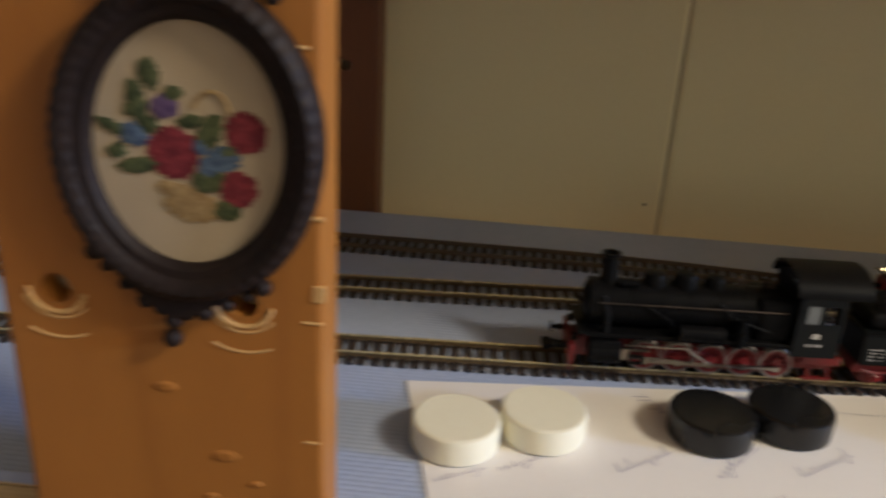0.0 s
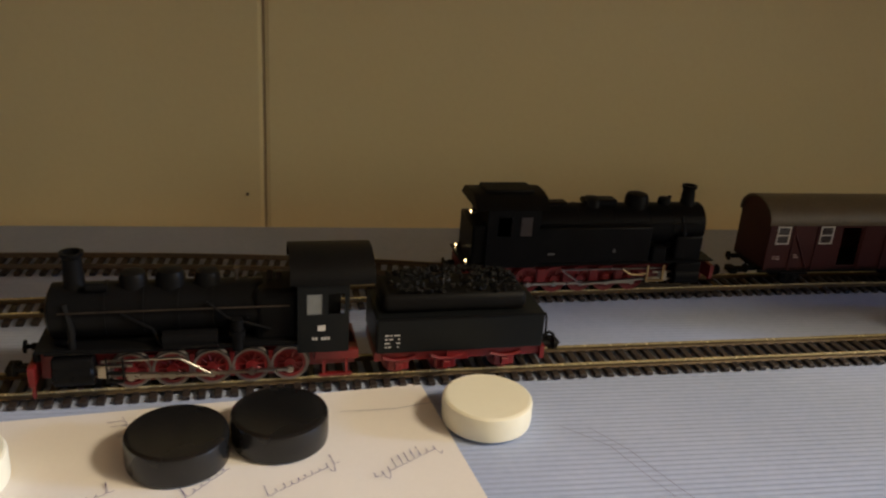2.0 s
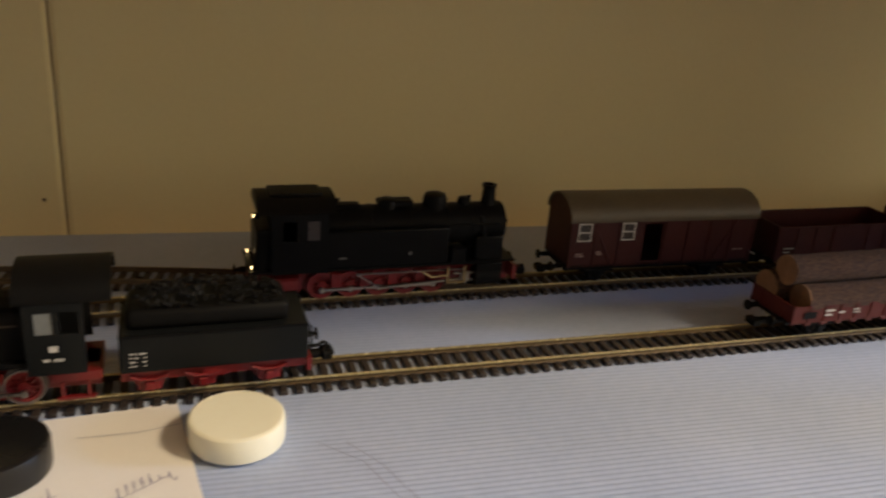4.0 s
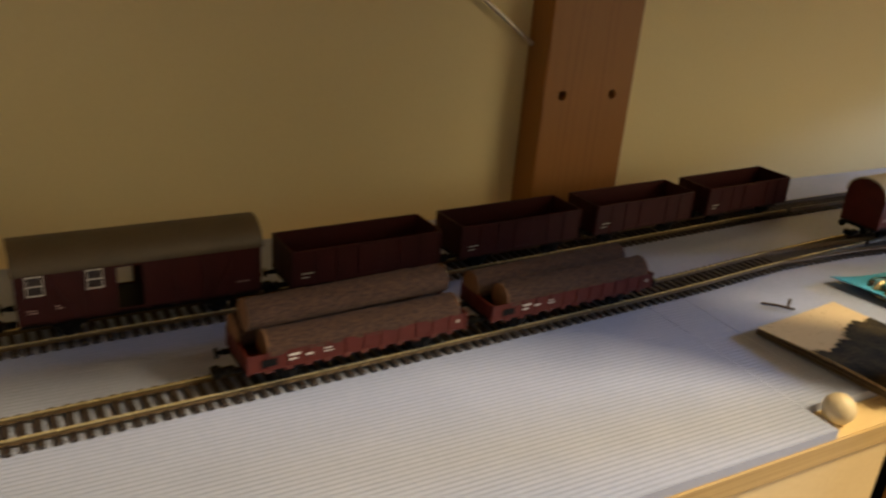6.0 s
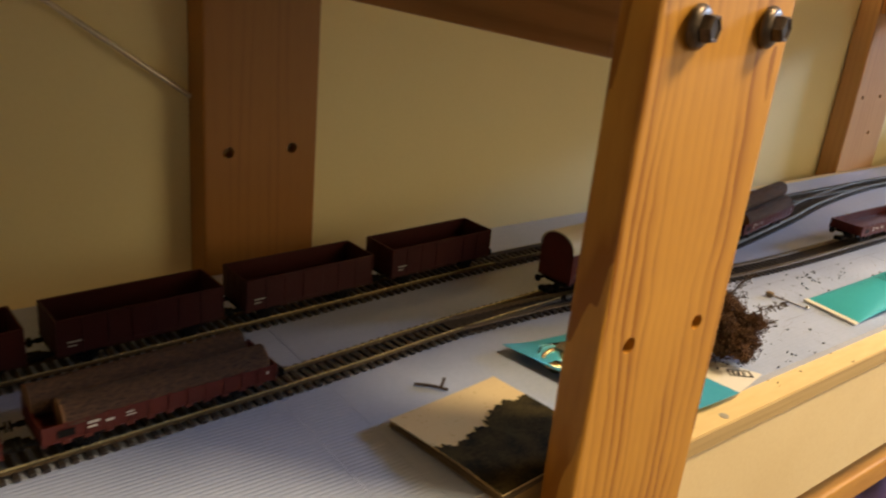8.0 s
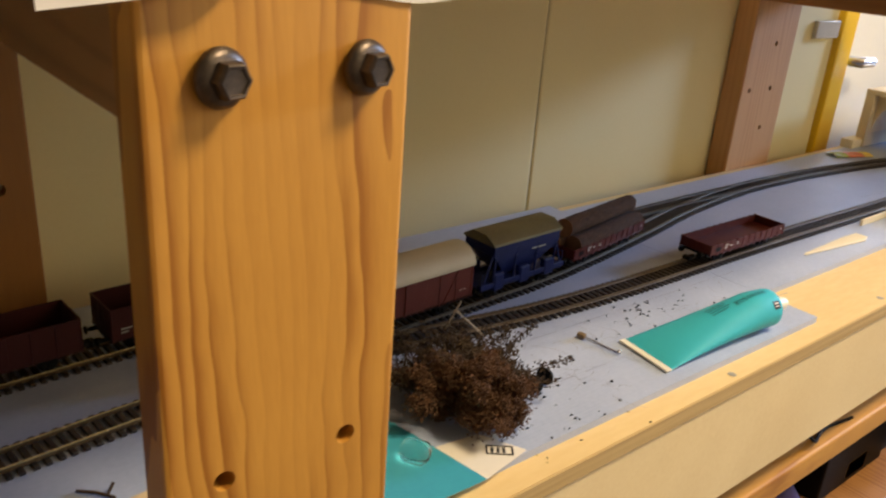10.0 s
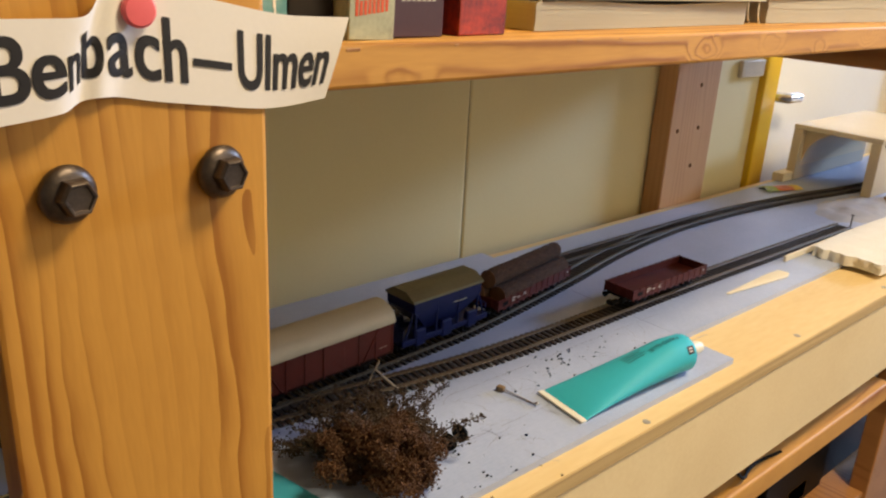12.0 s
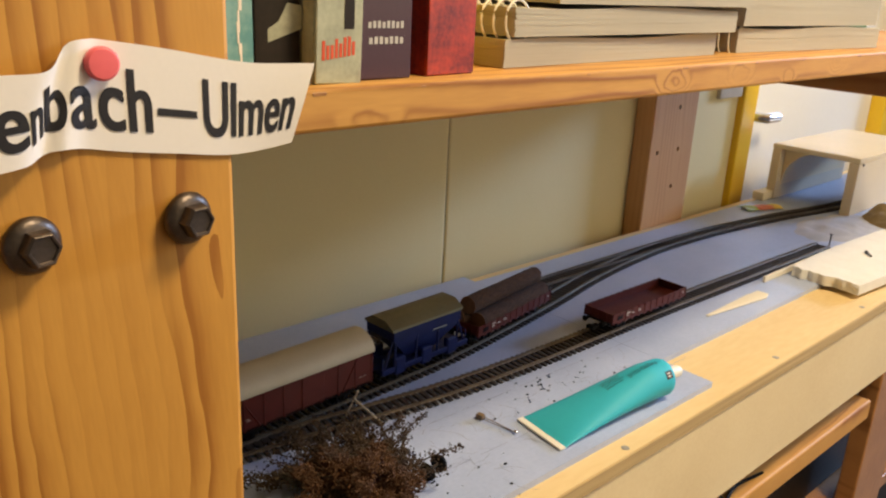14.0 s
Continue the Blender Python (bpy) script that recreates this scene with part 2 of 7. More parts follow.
PLY_EDGE = paint("layered_plywood_edge", (0.60, 0.44, 0.22), (0.40, 0.27, 0.12), rough=0.6, grain=700, patch=160, stretch=(0.03, 1, 2.5), bump=0.3)
BARE_ROD = paint("bare_zinc_rod", (0.70, 0.66, 0.58), (0.52, 0.48, 0.41), rough=0.35, metal=0.6, grain=300, patch=60)
PANEL = paint("cream_painted_panel", (0.83, 0.68, 0.42), (0.72, 0.56, 0.32), rough=0.5, grain=300, patch=9, bump=0.08)
WALL = paint("cream_wall_panel", (0.78, 0.705, 0.425), (0.73, 0.645, 0.38), rough=0.65, grain=260, patch=5, bump=0.08)
# room surfaces, mostly out of view, greyed to cut bounce light on the shelving
WALL_ROOM = paint("greyed_room_wall", (0.34, 0.305, 0.255), (0.30, 0.27, 0.225), rough=0.8, grain=90, patch=4, bump=0.1)
GROOVE = paint("shadow_gap_backing", (0.46, 0.39, 0.26), rough=0.9)
FLOORING = paint("brown_floor_boards", (0.26, 0.17, 0.10), (0.18, 0.115, 0.065), rough=0.6, grain=60, patch=4)
FOAM = paint("pale_blue_ribbed_underlay", (0.41, 0.475, 0.65), (0.325, 0.39, 0.56), rough=0.46, grain=300, patch=11, bump=0.1, spread=0.28)
SLEEPER = paint("dark_brown_plastic_sleeper", (0.034, 0.022, 0.017), (0.018, 0.012, 0.010), rough=0.6, grain=900, bump=0.1, by_piece=0.25)
# one rail in two colours: a bright head over a darker web
RAIL = paint("bright_brass_railhead", (0.90, 0.77, 0.45), (0.78, 0.64, 0.34), rough=0.25, metal=0.6, grain=500, patch=30, bump=0.05)
RAIL_WEB = paint("dark_brown_rail_web", (0.13, 0.088, 0.042), (0.07, 0.046, 0.024), rough=0.5, metal=0.4, grain=500, patch=30, bump=0.05)
RAIL_GREY = paint("dull_nickel_rail", (0.20, 0.18, 0.15), (0.11, 0.095, 0.08), rough=0.42, metal=0.7, grain=500, patch=30, bump=0.05)
RAIL_OLD = paint("grey_weathered_rail", (0.20, 0.155, 0.11), (0.11, 0.082, 0.058), rough=0.5, metal=0.5, grain=500, patch=30, bump=0.05)
BLACK = paint("satin_black_enamel", (0.0075, 0.0075, 0.008), (0.004, 0.004, 0.0045), rough=0.36, grain=900, patch=60, bump=0.12, spec=0.07)
BLACK_DULL = paint("dull_black_plastic", (0.0075, 0.007, 0.0068), (0.004, 0.004, 0.004), rough=0.5, grain=900, patch=60, spec=0.10)
ANTHRACITE = paint("dark_grey_tender_enamel", (0.009, 0.010, 0.0105), (0.006, 0.007, 0.0075), rough=0.36, grain=900, patch=50, spec=0.13)
RED = paint("signal_red_running_gear", (0.215, 0.010, 0.012), (0.10, 0.006, 0.007), rough=0.4, grain=700, patch=80)
TYRE = paint("dull_grey_tyre", (0.30, 0.27, 0.25), (0.17, 0.15, 0.14), rough=0.4, metal=0.8, grain=700, patch=120)
STEEL = paint("bright_steel_rods", (0.50, 0.46, 0.41), (0.32, 0.29, 0.25), rough=0.3, metal=1.0, grain=700, patch=80)
IRON = paint("blackened_iron", (0.150, 0.118, 0.098), (0.05, 0.041, 0.036), rough=0.38, metal=0.9, grain=600, patch=90, bump=0.3)
COAL = paint("coal_lumps", (0.009, 0.0085, 0.0085), (0.004, 0.004, 0.004), rough=0.3, grain=900, patch=200, bump=0.8, depth=0.001, spec=0.2)
BRASSY = paint("dull_brass_rods", (0.40, 0.29, 0.15), (0.24, 0.17, 0.09), rough=0.4, metal=0.8, grain=700, patch=120)
WAGON = paint("oxide_red_wagon_paint", (0.108, 0.018, 0.013), (0.064, 0.011, 0.008), rough=0.5, grain=800, patch=50, spec=0.25)
WAGON_DARK = paint("dark_oxide_wagon_paint", (0.048, 0.0072, 0.0068), (0.027, 0.004, 0.004), rough=0.5, grain=800, patch=50, spec=0.25)
ROOF_BROWN = paint("olive_brown_wagon_roof", (0.095, 0.074, 0.045), (0.065, 0.05, 0.031), rough=0.55, grain=600, patch=40)
ROOF_PALE = paint("pale_beige_wagon_roof", (0.52, 0.48, 0.38), (0.44, 0.40, 0.31), rough=0.5, grain=600, patch=40)
BLUE = paint("ultramarine_hopper_paint", (0.008, 0.016, 0.105), (0.005, 0.009, 0.052), rough=0.4, grain=700, patch=60, spec=0.22)
OLIVE = paint("olive_hopper_lid", (0.16, 0.15, 0.085), (0.11, 0.10, 0.06), rough=0.5)
GREY = paint("pale_grey_van_paint", (0.40, 0.42, 0.38), (0.32, 0.34, 0.31), rough=0.5)
BARK = paint("rough_bark", (0.122, 0.060, 0.033), (0.024, 0.0105, 0.0075), rough=0.9, grain=2400, patch=900, bump=1.0, depth=0.0016, stretch=(0.30, 1, 1), spread=0.26)
ENDGRAIN = paint("sawn_log_end", (0.26, 0.13, 0.06), (0.17, 0.08, 0.035), rough=0.8, grain=800, patch=250)
WHITE_MARK = paint("white_lettering", (0.56, 0.54, 0.50), (0.46, 0.44, 0.41), rough=0.6, bump=0)
MARK_PALE = paint("pinkish_worn_lettering", (0.38, 0.27, 0.24), (0.28, 0.19, 0.17), rough=0.6, bump=0)
MARK_DIM = paint("dim_grey_lettering", (0.16, 0.155, 0.15), (0.09, 0.088, 0.085), rough=0.6, bump=0)
PANE_DIM = paint("dim_van_glazing", (0.035, 0.022, 0.02), (0.02, 0.014, 0.013), rough=0.3, bump=0)
GLASS_DARK = paint("dim_cab_glazing", (0.16, 0.17, 0.17), (0.11, 0.12, 0.12), rough=0.15, bump=0)
IVORY = paint("ivory_draughts_plastic", (0.88, 0.84, 0.66), (0.84, 0.79, 0.61), rough=0.35, grain=300, patch=40, bump=0.04)
EBONY = paint("black_draughts_plastic", (0.011, 0.0105, 0.0105), (0.007, 0.007, 0.007), rough=0.27, grain=25, patch=50, bump=0.0)
PAPER = paint("white_writing_paper", (0.83, 0.79, 0.755), (0.78, 0.745, 0.71), rough=0.75, grain=500, patch=12, bump=0.08)
INK = paint("violet_ball_pen", (0.10, 0.07, 0.20), (0.15, 0.11, 0.27), rough=0.7, bump=0)
PENCIL = paint("faint_pencil_line", (0.30, 0.31, 0.40), rough=0.8, bump=0)
PRINT = paint("black_printing_ink", (0.018, 0.017, 0.022), rough=0.5, bump=0)
YELLOW = paint("yellow_door_frame_gloss", (0.78, 0.50, 0.03), (0.70, 0.43, 0.025), rough=0.35, grain=200, patch=20, bump=0.05)
DOOR_WHITE = paint("white_door_gloss", (0.82, 0.80, 0.75), (0.77, 0.75, 0.70), rough=0.35, grain=150, patch=6, bump=0.04)
CHROME = paint("brushed_handle_metal", (0.75, 0.75, 0.76), (0.62, 0.62, 0.64), rough=0.22, metal=1.0, bump=0.03)


def drilled(name, bm, material, holes, m=None):
    """A board with round holes (x, z, radius) bored through it along y."""
    ob = new(name, mesh_of(name, bm, material))
    cut = bmesh.new()
    for x, z, r in holes:
        rod(cut, (x, -1, z), (x, 2, z), r, seg=20)
    tool = new("bore", mesh_of("bore", cut, material))
    mod = ob.modifiers.new("bore", "BOOLEAN")
    mod.operation, mod.object, mod.solver = "DIFFERENCE", tool, "EXACT"
    done = bpy.data.meshes.new_from_object(ob.evaluated_get(bpy.context.evaluated_depsgraph_get()))
    ob.modifiers.clear()
    ob.data = done
    bpy.data.objects.remove(tool)
    done.shade_smooth()
    done.set_sharp_from_angle(angle=radians(38))
    for f in done.polygons:
        if f.area > 0.01:
            f.use_smooth = False
    if m is not None:
        ob.matrix_basis = m
    return ob


# ---- the room ----
def slab(name, x0, x1, y0, y1, z0, z1, material, label, category, bev=0.0):
    bm = bmesh.new()
    block(bm, x0, x1, y0, y1, z0, z1, bev)
    return whole(name, bm, material, label, category, kind="structure")


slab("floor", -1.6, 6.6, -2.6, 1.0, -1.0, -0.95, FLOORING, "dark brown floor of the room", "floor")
slab("ceiling", -1.6, 6.6, -2.6, 1.0, 1.9, 1.95, WALL_ROOM, "unseen grey ceiling above the shelving", "ceiling")
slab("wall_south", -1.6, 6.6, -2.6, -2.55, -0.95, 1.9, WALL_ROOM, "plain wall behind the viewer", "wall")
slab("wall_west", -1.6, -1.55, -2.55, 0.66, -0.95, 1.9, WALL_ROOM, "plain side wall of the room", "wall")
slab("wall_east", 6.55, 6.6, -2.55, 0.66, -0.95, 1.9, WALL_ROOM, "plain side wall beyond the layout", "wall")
north = slab("wall_north", -1.6, 2.018, 0.6517, 0.72, -0.95, 1.9, GROOVE, "cream panelled wall with narrow upright joints", "wall")
for x0, x1 in ((-1.55, -1.243), (-1.24, 0.0688), (0.0708, 1.3822), (1.3842, 2.018)):
    bm = bmesh.new()
    prism(bm, [(x0, 0.6516), (x0, 0.6509), (x0 + 0.0026, 0.6500), (x1 - 0.0026, 0.6500), (x1, 0.6509), (x1, 0.6516)], 2, -0.95, 1.9)
    part("panel", bm, WALL, north)
slab("wall_north_east", 2.70, 6.6, 0.65, 0.72, -0.95, 1.9, WALL_ROOM, "grey wall beside the door", "wall")
slab("wall_over_door", 2.0185, 2.70, 0.65, 0.72, 1.15, 1.9, WALL_ROOM, "grey wall above the door", "wall")

door = thing("door_1", "closed white door in a yellow gloss frame", "door", kind="structure")
bm = bmesh.new()
block(bm, 2.067, 2.628, 0.668, 0.706, -0.945, 1.09, 0.002)
part("door_leaf", bm, DOOR_WHITE, door)
for x0, x1 in ((2.019, 2.065), (2.630, 2.699)):
    bm = bmesh.new()
    block(bm, x0, x1, 0.640, 0.715, -0.95, 1.149, 0.003)
    part("jamb", bm, YELLOW, door, "yellow door jamb")
bm = bmesh.new()
block(bm, 2.0655, 2.6295, 0.640, 0.715, 1.095, 1.149, 0.003)
part("head", bm, YELLOW, door, "yellow door head")
bm = bmesh.new()
sweep(bm, [(2.083, 0.668, 0.124), (2.083, 0.640, 0.124), (2.088, 0.630, 0.124), (2.100, 0.630, 0.124), (2.124, 0.631, 0.123)], 0.0085, 12)
rod(bm, (2.083, 0.6685, 0.124), (2.083, 0.662, 0.124), 0.013, seg=20)
part("door_handle", bm, CHROME, door, "metal lever handle")

bm = bmesh.new()
block(bm, 1.945, 2.014, 0.642, 0.6495, 0.163, 0.189, 0.002)
whole("switch_plate", bm, paint("beige_plate", (0.62, 0.58, 0.50), rough=0.4), "small beige plate on the wall", "wall plate")

KNOT = paint("dark_pine_knot", (0.045, 0.014, 0.006), (0.022, 0.007, 0.004), rough=0.5, grain=700, patch=120, bump=0.2)
WORN = paint("worn_bare_pine", (0.68, 0.42, 0.16), (0.55, 0.30, 0.10), rough=0.5, grain=500, patch=90)

# ---- shelving uprights ----
UPRIGHTS = [
    ("front_upright", -0.2190, -0.1080, 0.2667, 0.2885, POST_PLAIN, [(-0.1992, 0.0903), (-0.1350, 0.0910)], "orange-varnished pine upright with routed rings at its holes"),
    ("front_upright", 0.8165, 0.9140, 0.2667, 0.2885, POST, [(0.8386, 0.0895), (0.8912, 0.0905)], "varnished pine front upright with two empty bolt holes"),
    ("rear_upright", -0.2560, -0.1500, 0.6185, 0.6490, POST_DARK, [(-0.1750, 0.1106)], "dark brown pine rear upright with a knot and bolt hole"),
    ("rear_upright", 0.7680, 0.8620, 0.6185, 0.6490, POST_REAR, [(0.7876, 0.0977), (0.8402, 0.0976)], "varnished pine rear upright with two bolt holes"),
    ("rear_upright", 1.7340, 1.8430, 0.6185, 0.6490, POST_RAW, [(1.7524, 0.1042), (1.8045, 0.1045), (1.7960, 0.1650), (1.7990, 0.0500)], "pinkish pine rear upright with small holes"),
]
for name, x0, x1, y0, y1, stuff, holes, label in UPRIGHTS:
    c = (x0 + x1) / 2
    bm = bmesh.new()
    block(bm, x0 - c, x1 - c, 0, y1 - y0, -0.95, 1.20, 0.0022, 2)
    r = 0.0034 if stuff is POST_RAW else 0.0054 if stuff is POST_PLAIN else 0.0043
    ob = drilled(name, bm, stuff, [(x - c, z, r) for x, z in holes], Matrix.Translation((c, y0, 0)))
    tagged(ob, label, "shelf upright", "shelving uprights")
    for x, z in holes:
        bm = bmesh.new()
        rod(bm, (x - c, 0.010, z), (x - c, 0.012, z), r * 1.02, seg=16)
        part("hole_bottom", bm, GROOVE, ob)
    if stuff is POST_DARK:
        bm = bmesh.new()
        lathe(bm, [(0.0075, 0.0004), (0.0062, -0.0003), (0.0035, -0.0006), (0.0, -0.0004)], Matrix.Translation((-0.0405, 0, 0.1125)) @ Matrix.Rotation(-math.pi / 2, 4, "X") @ Matrix.Diagonal((0.85, 1.1, 1.0, 1)), 20)
        part("knot", bm, KNOT, ob, "dark round knot")
    if x1 < -0.1 and y0 < 0.3:
        for x, z in holes:
            for rr, a0, span, fat in ((0.0098, 1.0, 0.95, 0.0011), (0.0122, 1.1, 0.7, 0.0006), (0.0205, 1.32, 0.33, 0.0006)):
                bm = bmesh.new()
                arc = [(x - c + rr * math.cos(a), 0.0001, z + 0.9 * rr * math.sin(a)) for a in (math.pi * (a0 + span * k / 20) for k in range(21))]
                sweep(bm, arc, fat, 6)
                part("ring_mark", bm, WORN, ob, "pale pressed ring mark")
        for x, z, w, h in ((-0.1122, 0.1224, 0.009, 0.0014), (-0.1094, 0.0963, 0.004, 0.0060), (-0.1118, 0.0856, 0.007, 0.0010), (-0.1125, 0.0385, 0.006, 0.0010), (-0.1180, 0.1750, 0.012, 0.0012), (-0.1130, 0.1500, 0.006, 0.0009)):
            bm = bmesh.new()
            block(bm, x - c - w / 2, x - c + w / 2, -0.0004, 0.0012, z - h / 2, z + h / 2, 0.0003, 1, Matrix.Rotation(0.03, 4, "Y"))
            part("splintered_chip", bm, WORN, ob, "pale splintered chip")
        for x, z, s in ((-0.1640, 0.0560, 0.0045), (-0.1440, 0.0290, 0.0055), (-0.1500, 0.0110, 0.003), (-0.1330, 0.0180, 0.003)):
            bm = bmesh.new()
            lathe(bm, [(s, -0.0001), (s * 0.75, 0.0005), (s * 0.4, 0.0007), (0.0, 0.0003)], Matrix.Translation((x - c, 0, z)) @ Matrix.Rotation(math.pi / 2, 4, "X") @ Matrix.Diagonal((1.0, 0.5, 1.0, 1)), 20)
            part("dent_rim", bm, stuff, ob)

# ---- shelf above, beams, base ----
bm = bmesh.new()
prism(bm, [(0.9160, 0.2667), (1.98, 0.2667), (1.98, 0.617), (0.60, 0.617), (0.60, 0.2895), (0.9160, 0.2895)], 2, 0.2645, 0.2820)
bmesh.ops.bevel(bm, geom=bm.edges[:], offset=0.0018, segments=2, affect="EDGES", profile=0.5)
whole("book_shelf", bm, BOARD, "thick varnished pine shelf board with knots and worn edge", "shelf", kind="structure")
for x, w, h in ((0.952, 0.007, 0.0016), (1.006, 0.003, 0.0010), (1.088, 0.005, 0.0012), (1.121, 0.003, 0.0010), (1.214, 0.006, 0.0014), (1.302, 0.004, 0.0010), (1.372, 0.006, 0.0012), (1.470, 0.008, 0.0013)):
    bm = bmesh.new()
    block(bm, x - w / 2, x + w / 2, 0.26655, 0.2690, 0.2806 - h, 0.2806, 0.0003, 1)
    part("edge_dent", bm, BEAM, bpy.data.objects["book_shelf"], "dark worn dent")
# board out of view; its front edge is set to shade the rear tracks
bm = bmesh.new()
block(bm, -0.40, 0.597, 0.308, 0.617, 0.2645, 0.2820, 0.002)
whole("upper_shelf", bm, BOARD, "unseen pine board added to shade the rear tracks", "shelf", kind="structure")
bm = bmesh.new()
block(bm, 0.8185, 0.8480, 0.2890, 0.6180, 0.2215, 0.2640, 0.002)
whole("cross_beam", bm, BEAM, "dark pine cross beam between front and rear upright", "beam", kind="structure")
bm = bmesh.new()
block(bm, 1.7350, 1.7640, 0.3000, 0.6180, 0.2215, 0.2640, 0.002)
whole("cross_beam", bm, BEAM, "dark pine cross beam under the book shelf", "beam", kind="structure")

ZB = -0.0058
base = thing("baseboard", "pale plywood baseboard with cream front panel", "baseboard", kind="structure")
for x0, x1, y0 in ((-0.60, 0.795, 0.2815), (0.7955, 0.9245, 0.3000), (0.9250, 2.60, 0.2815)):
    bm = bmesh.new()
    back, slant = (0.6180 if x1 < 1 else 0.6175), (0.0074 * (x1 - x0) if x1 > 1 else 0.0)
    prism(bm, [(x0, y0), (x1, y0 + slant), (x1, back), (x0, back)], 2, ZB - 0.013, ZB)
    part("top_board", bm, PLY, base)
    bm = bmesh.new()
    prism(bm, [(x0, y0 - 0.0012), (x1 - 0.0003, y0 + slant - 0.0012), (x1 - 0.0003, y0 + slant - 0.0002), (x0, y0 - 0.0002)], 2, ZB - 0.0125, ZB - 0.0008)
    part("edge_band", bm, PLY_EDGE, base, "layered plywood edge")
for x0, x1 in ((-0.60, 0.793), (0.927, 1.822)):
    bm = bmesh.new()
    slant = 0.0066 if x1 > 1 else 0.0
    prism(bm, [(x0, 0.2828), (x1, 0.2828 + slant), (x1, 0.2950), (x0, 0.2950)], 2, -0.1190, ZB - 0.0132)
    part("front_panel", bm, PANEL, base)
for x0, x1 in ((0.780, 0.793), (0.927, 0.940)):
    bm = bmesh.new()
    block(bm, x0, x1, 0.2952, 0.6170, -0.1190, ZB - 0.0132, 0.001)
    part("end_panel", bm, PANEL, base)
bm = bmesh.new()
block(bm, 0.917, 1.800, 0.2930, 0.3330, -0.1830, -0.1560, 0.003)
whole("lower_rail", bm, BOARD, "varnished pine rail under the baseboard", "rail", kind="structure")
bm = bmesh.new()
block(bm, 1.832, 1.940, 0.2960, 0.3200, -0.95, -0.1195, 0.002)
whole("lower_leg", bm, BEAM, "pine leg below the baseboard", "leg", kind="structure")
# assumed board that carries the cloth and the boxes
bm = bmesh.new()
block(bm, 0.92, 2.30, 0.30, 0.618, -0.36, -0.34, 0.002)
whole("lower_shelf", bm, BEAM, "assumed dark pine shelf under the layout", "shelf", kind="structure")
# unseen board, added so the space below the layout stays dark
slab("back_board", 0.92, 2.60, 0.6190, 0.6300, -0.95, -0.022, BEAM, "dark board added to close the back below the layout", "board")
# black boxes added in place of the deep shade below the layout
for x0, x1, y0, h in ((0.95, 1.24, 0.345, 0.15), (1.63, 1.80, 0.345, 0.155), (1.81, 2.10, 0.350, 0.16), (2.12, 2.29, 0.345, 0.15)):
    bm = bmesh.new()
    block(bm, x0, x1, y0, 0.60, -0.3398, -0.3398 + h, 0.003)
    whole("storage_box", bm, BLACK_DULL, "black box added to darken the space below the layout", "box", "storage boxes")


def ribbed(name, x0, x1, y0, y1, thick, label, pitch=0.0031, height=0.00040):
    n = int((y1 - y0) / pitch * 4)
    top = [(y0 + (y1 - y0) * k / n, thick - height + height * abs(math.cos(math.pi * k / 4)) ** 0.6) for k in range(n + 1)]
    bm = bmesh.new()
    prism(bm, top + [(y1, 0.0), (y0, 0.0)], 0, x0, x1)
    ob = new(name, mesh_of(name, bm, FOAM, 60))
    ob.matrix_basis = Matrix.Translation((0, 0, ZB + 0.0002))
    return tagged(ob, label, "underlay sheet", "underlay sheets")


ribbed("underlay_sheet", -0.60, 0.7382, 0.2812, 0.6170, 0.0056, "pale blue ribbed foam underlay sheet on the baseboard")
ribbed("underlay_sheet", 0.7385, 0.7711, 0.3035, 0.6170, 0.0056, "narrow strip of pale blue ribbed underlay")
ribbed("underlay_sheet", 0.7715, 1.3850, 0.3010, 0.6170, 0.0055, "pale blue underlay sheet with scratches and crumbs", height=0.00012)
ribbed("underlay_sheet", 1.3852, 2.5900, 0.3540, 0.5980, 0.0056, "pale lavender underlay sheet under the curve", height=0.00012)

# black block added to hide the lit floor and keep this corner dark
bm = bmesh.new()
block(bm, 1.76, 2.58, 0.36, 0.60, -0.9498, -0.3605, 0.004)
whole("storage_chest", bm, BLACK_DULL, "large black block added to hide the floor below", "chest")

# diagonal brace on the wall
bm = bmesh.new()
rod(bm, (0.7672, 0.642, 0.1365), (0.45, 0.642, 0.3560), 0.0020, seg=10)
whole("brace_rod", bm, BARE_ROD, "thin bare metal diagonal brace rod on the wall", "brace rod")


# ---- bolts ----
def hex_bolt(x, z):
    ob = thing("hex_bolt", "blackened hex flange bolt in the pine upright", "bolt", "bolts", m=Matrix.Translation((x, 0.2667, z)) @ pose(0, 0, 0, 90, 0, 12))
    bm = bmesh.new()
    lathe(bm, [(0.0, 0.0), (0.0094, 0.0), (0.0097, 0.0012), (0.0093, 0.0026), (0.0080, 0.0038), (0.0064, 0.0044), (0.0, 0.0044)], seg=40)
    part("flange", bm, IRON, ob)
    bm = bmesh.new()
    lathe(bm, [(0.0066, 0.0036), (0.0064, 0.0076), (0.0061, 0.0086), (0.0055, 0.0091), (0.0047, 0.0090), (0.0043, 0.0083), (0.0, 0.0082)], seg=6)
    part("head", bm, IRON, ob)
    return ob


hex_bolt(0.8414, 0.2386)
hex_bolt(0.8942, 0.2392)


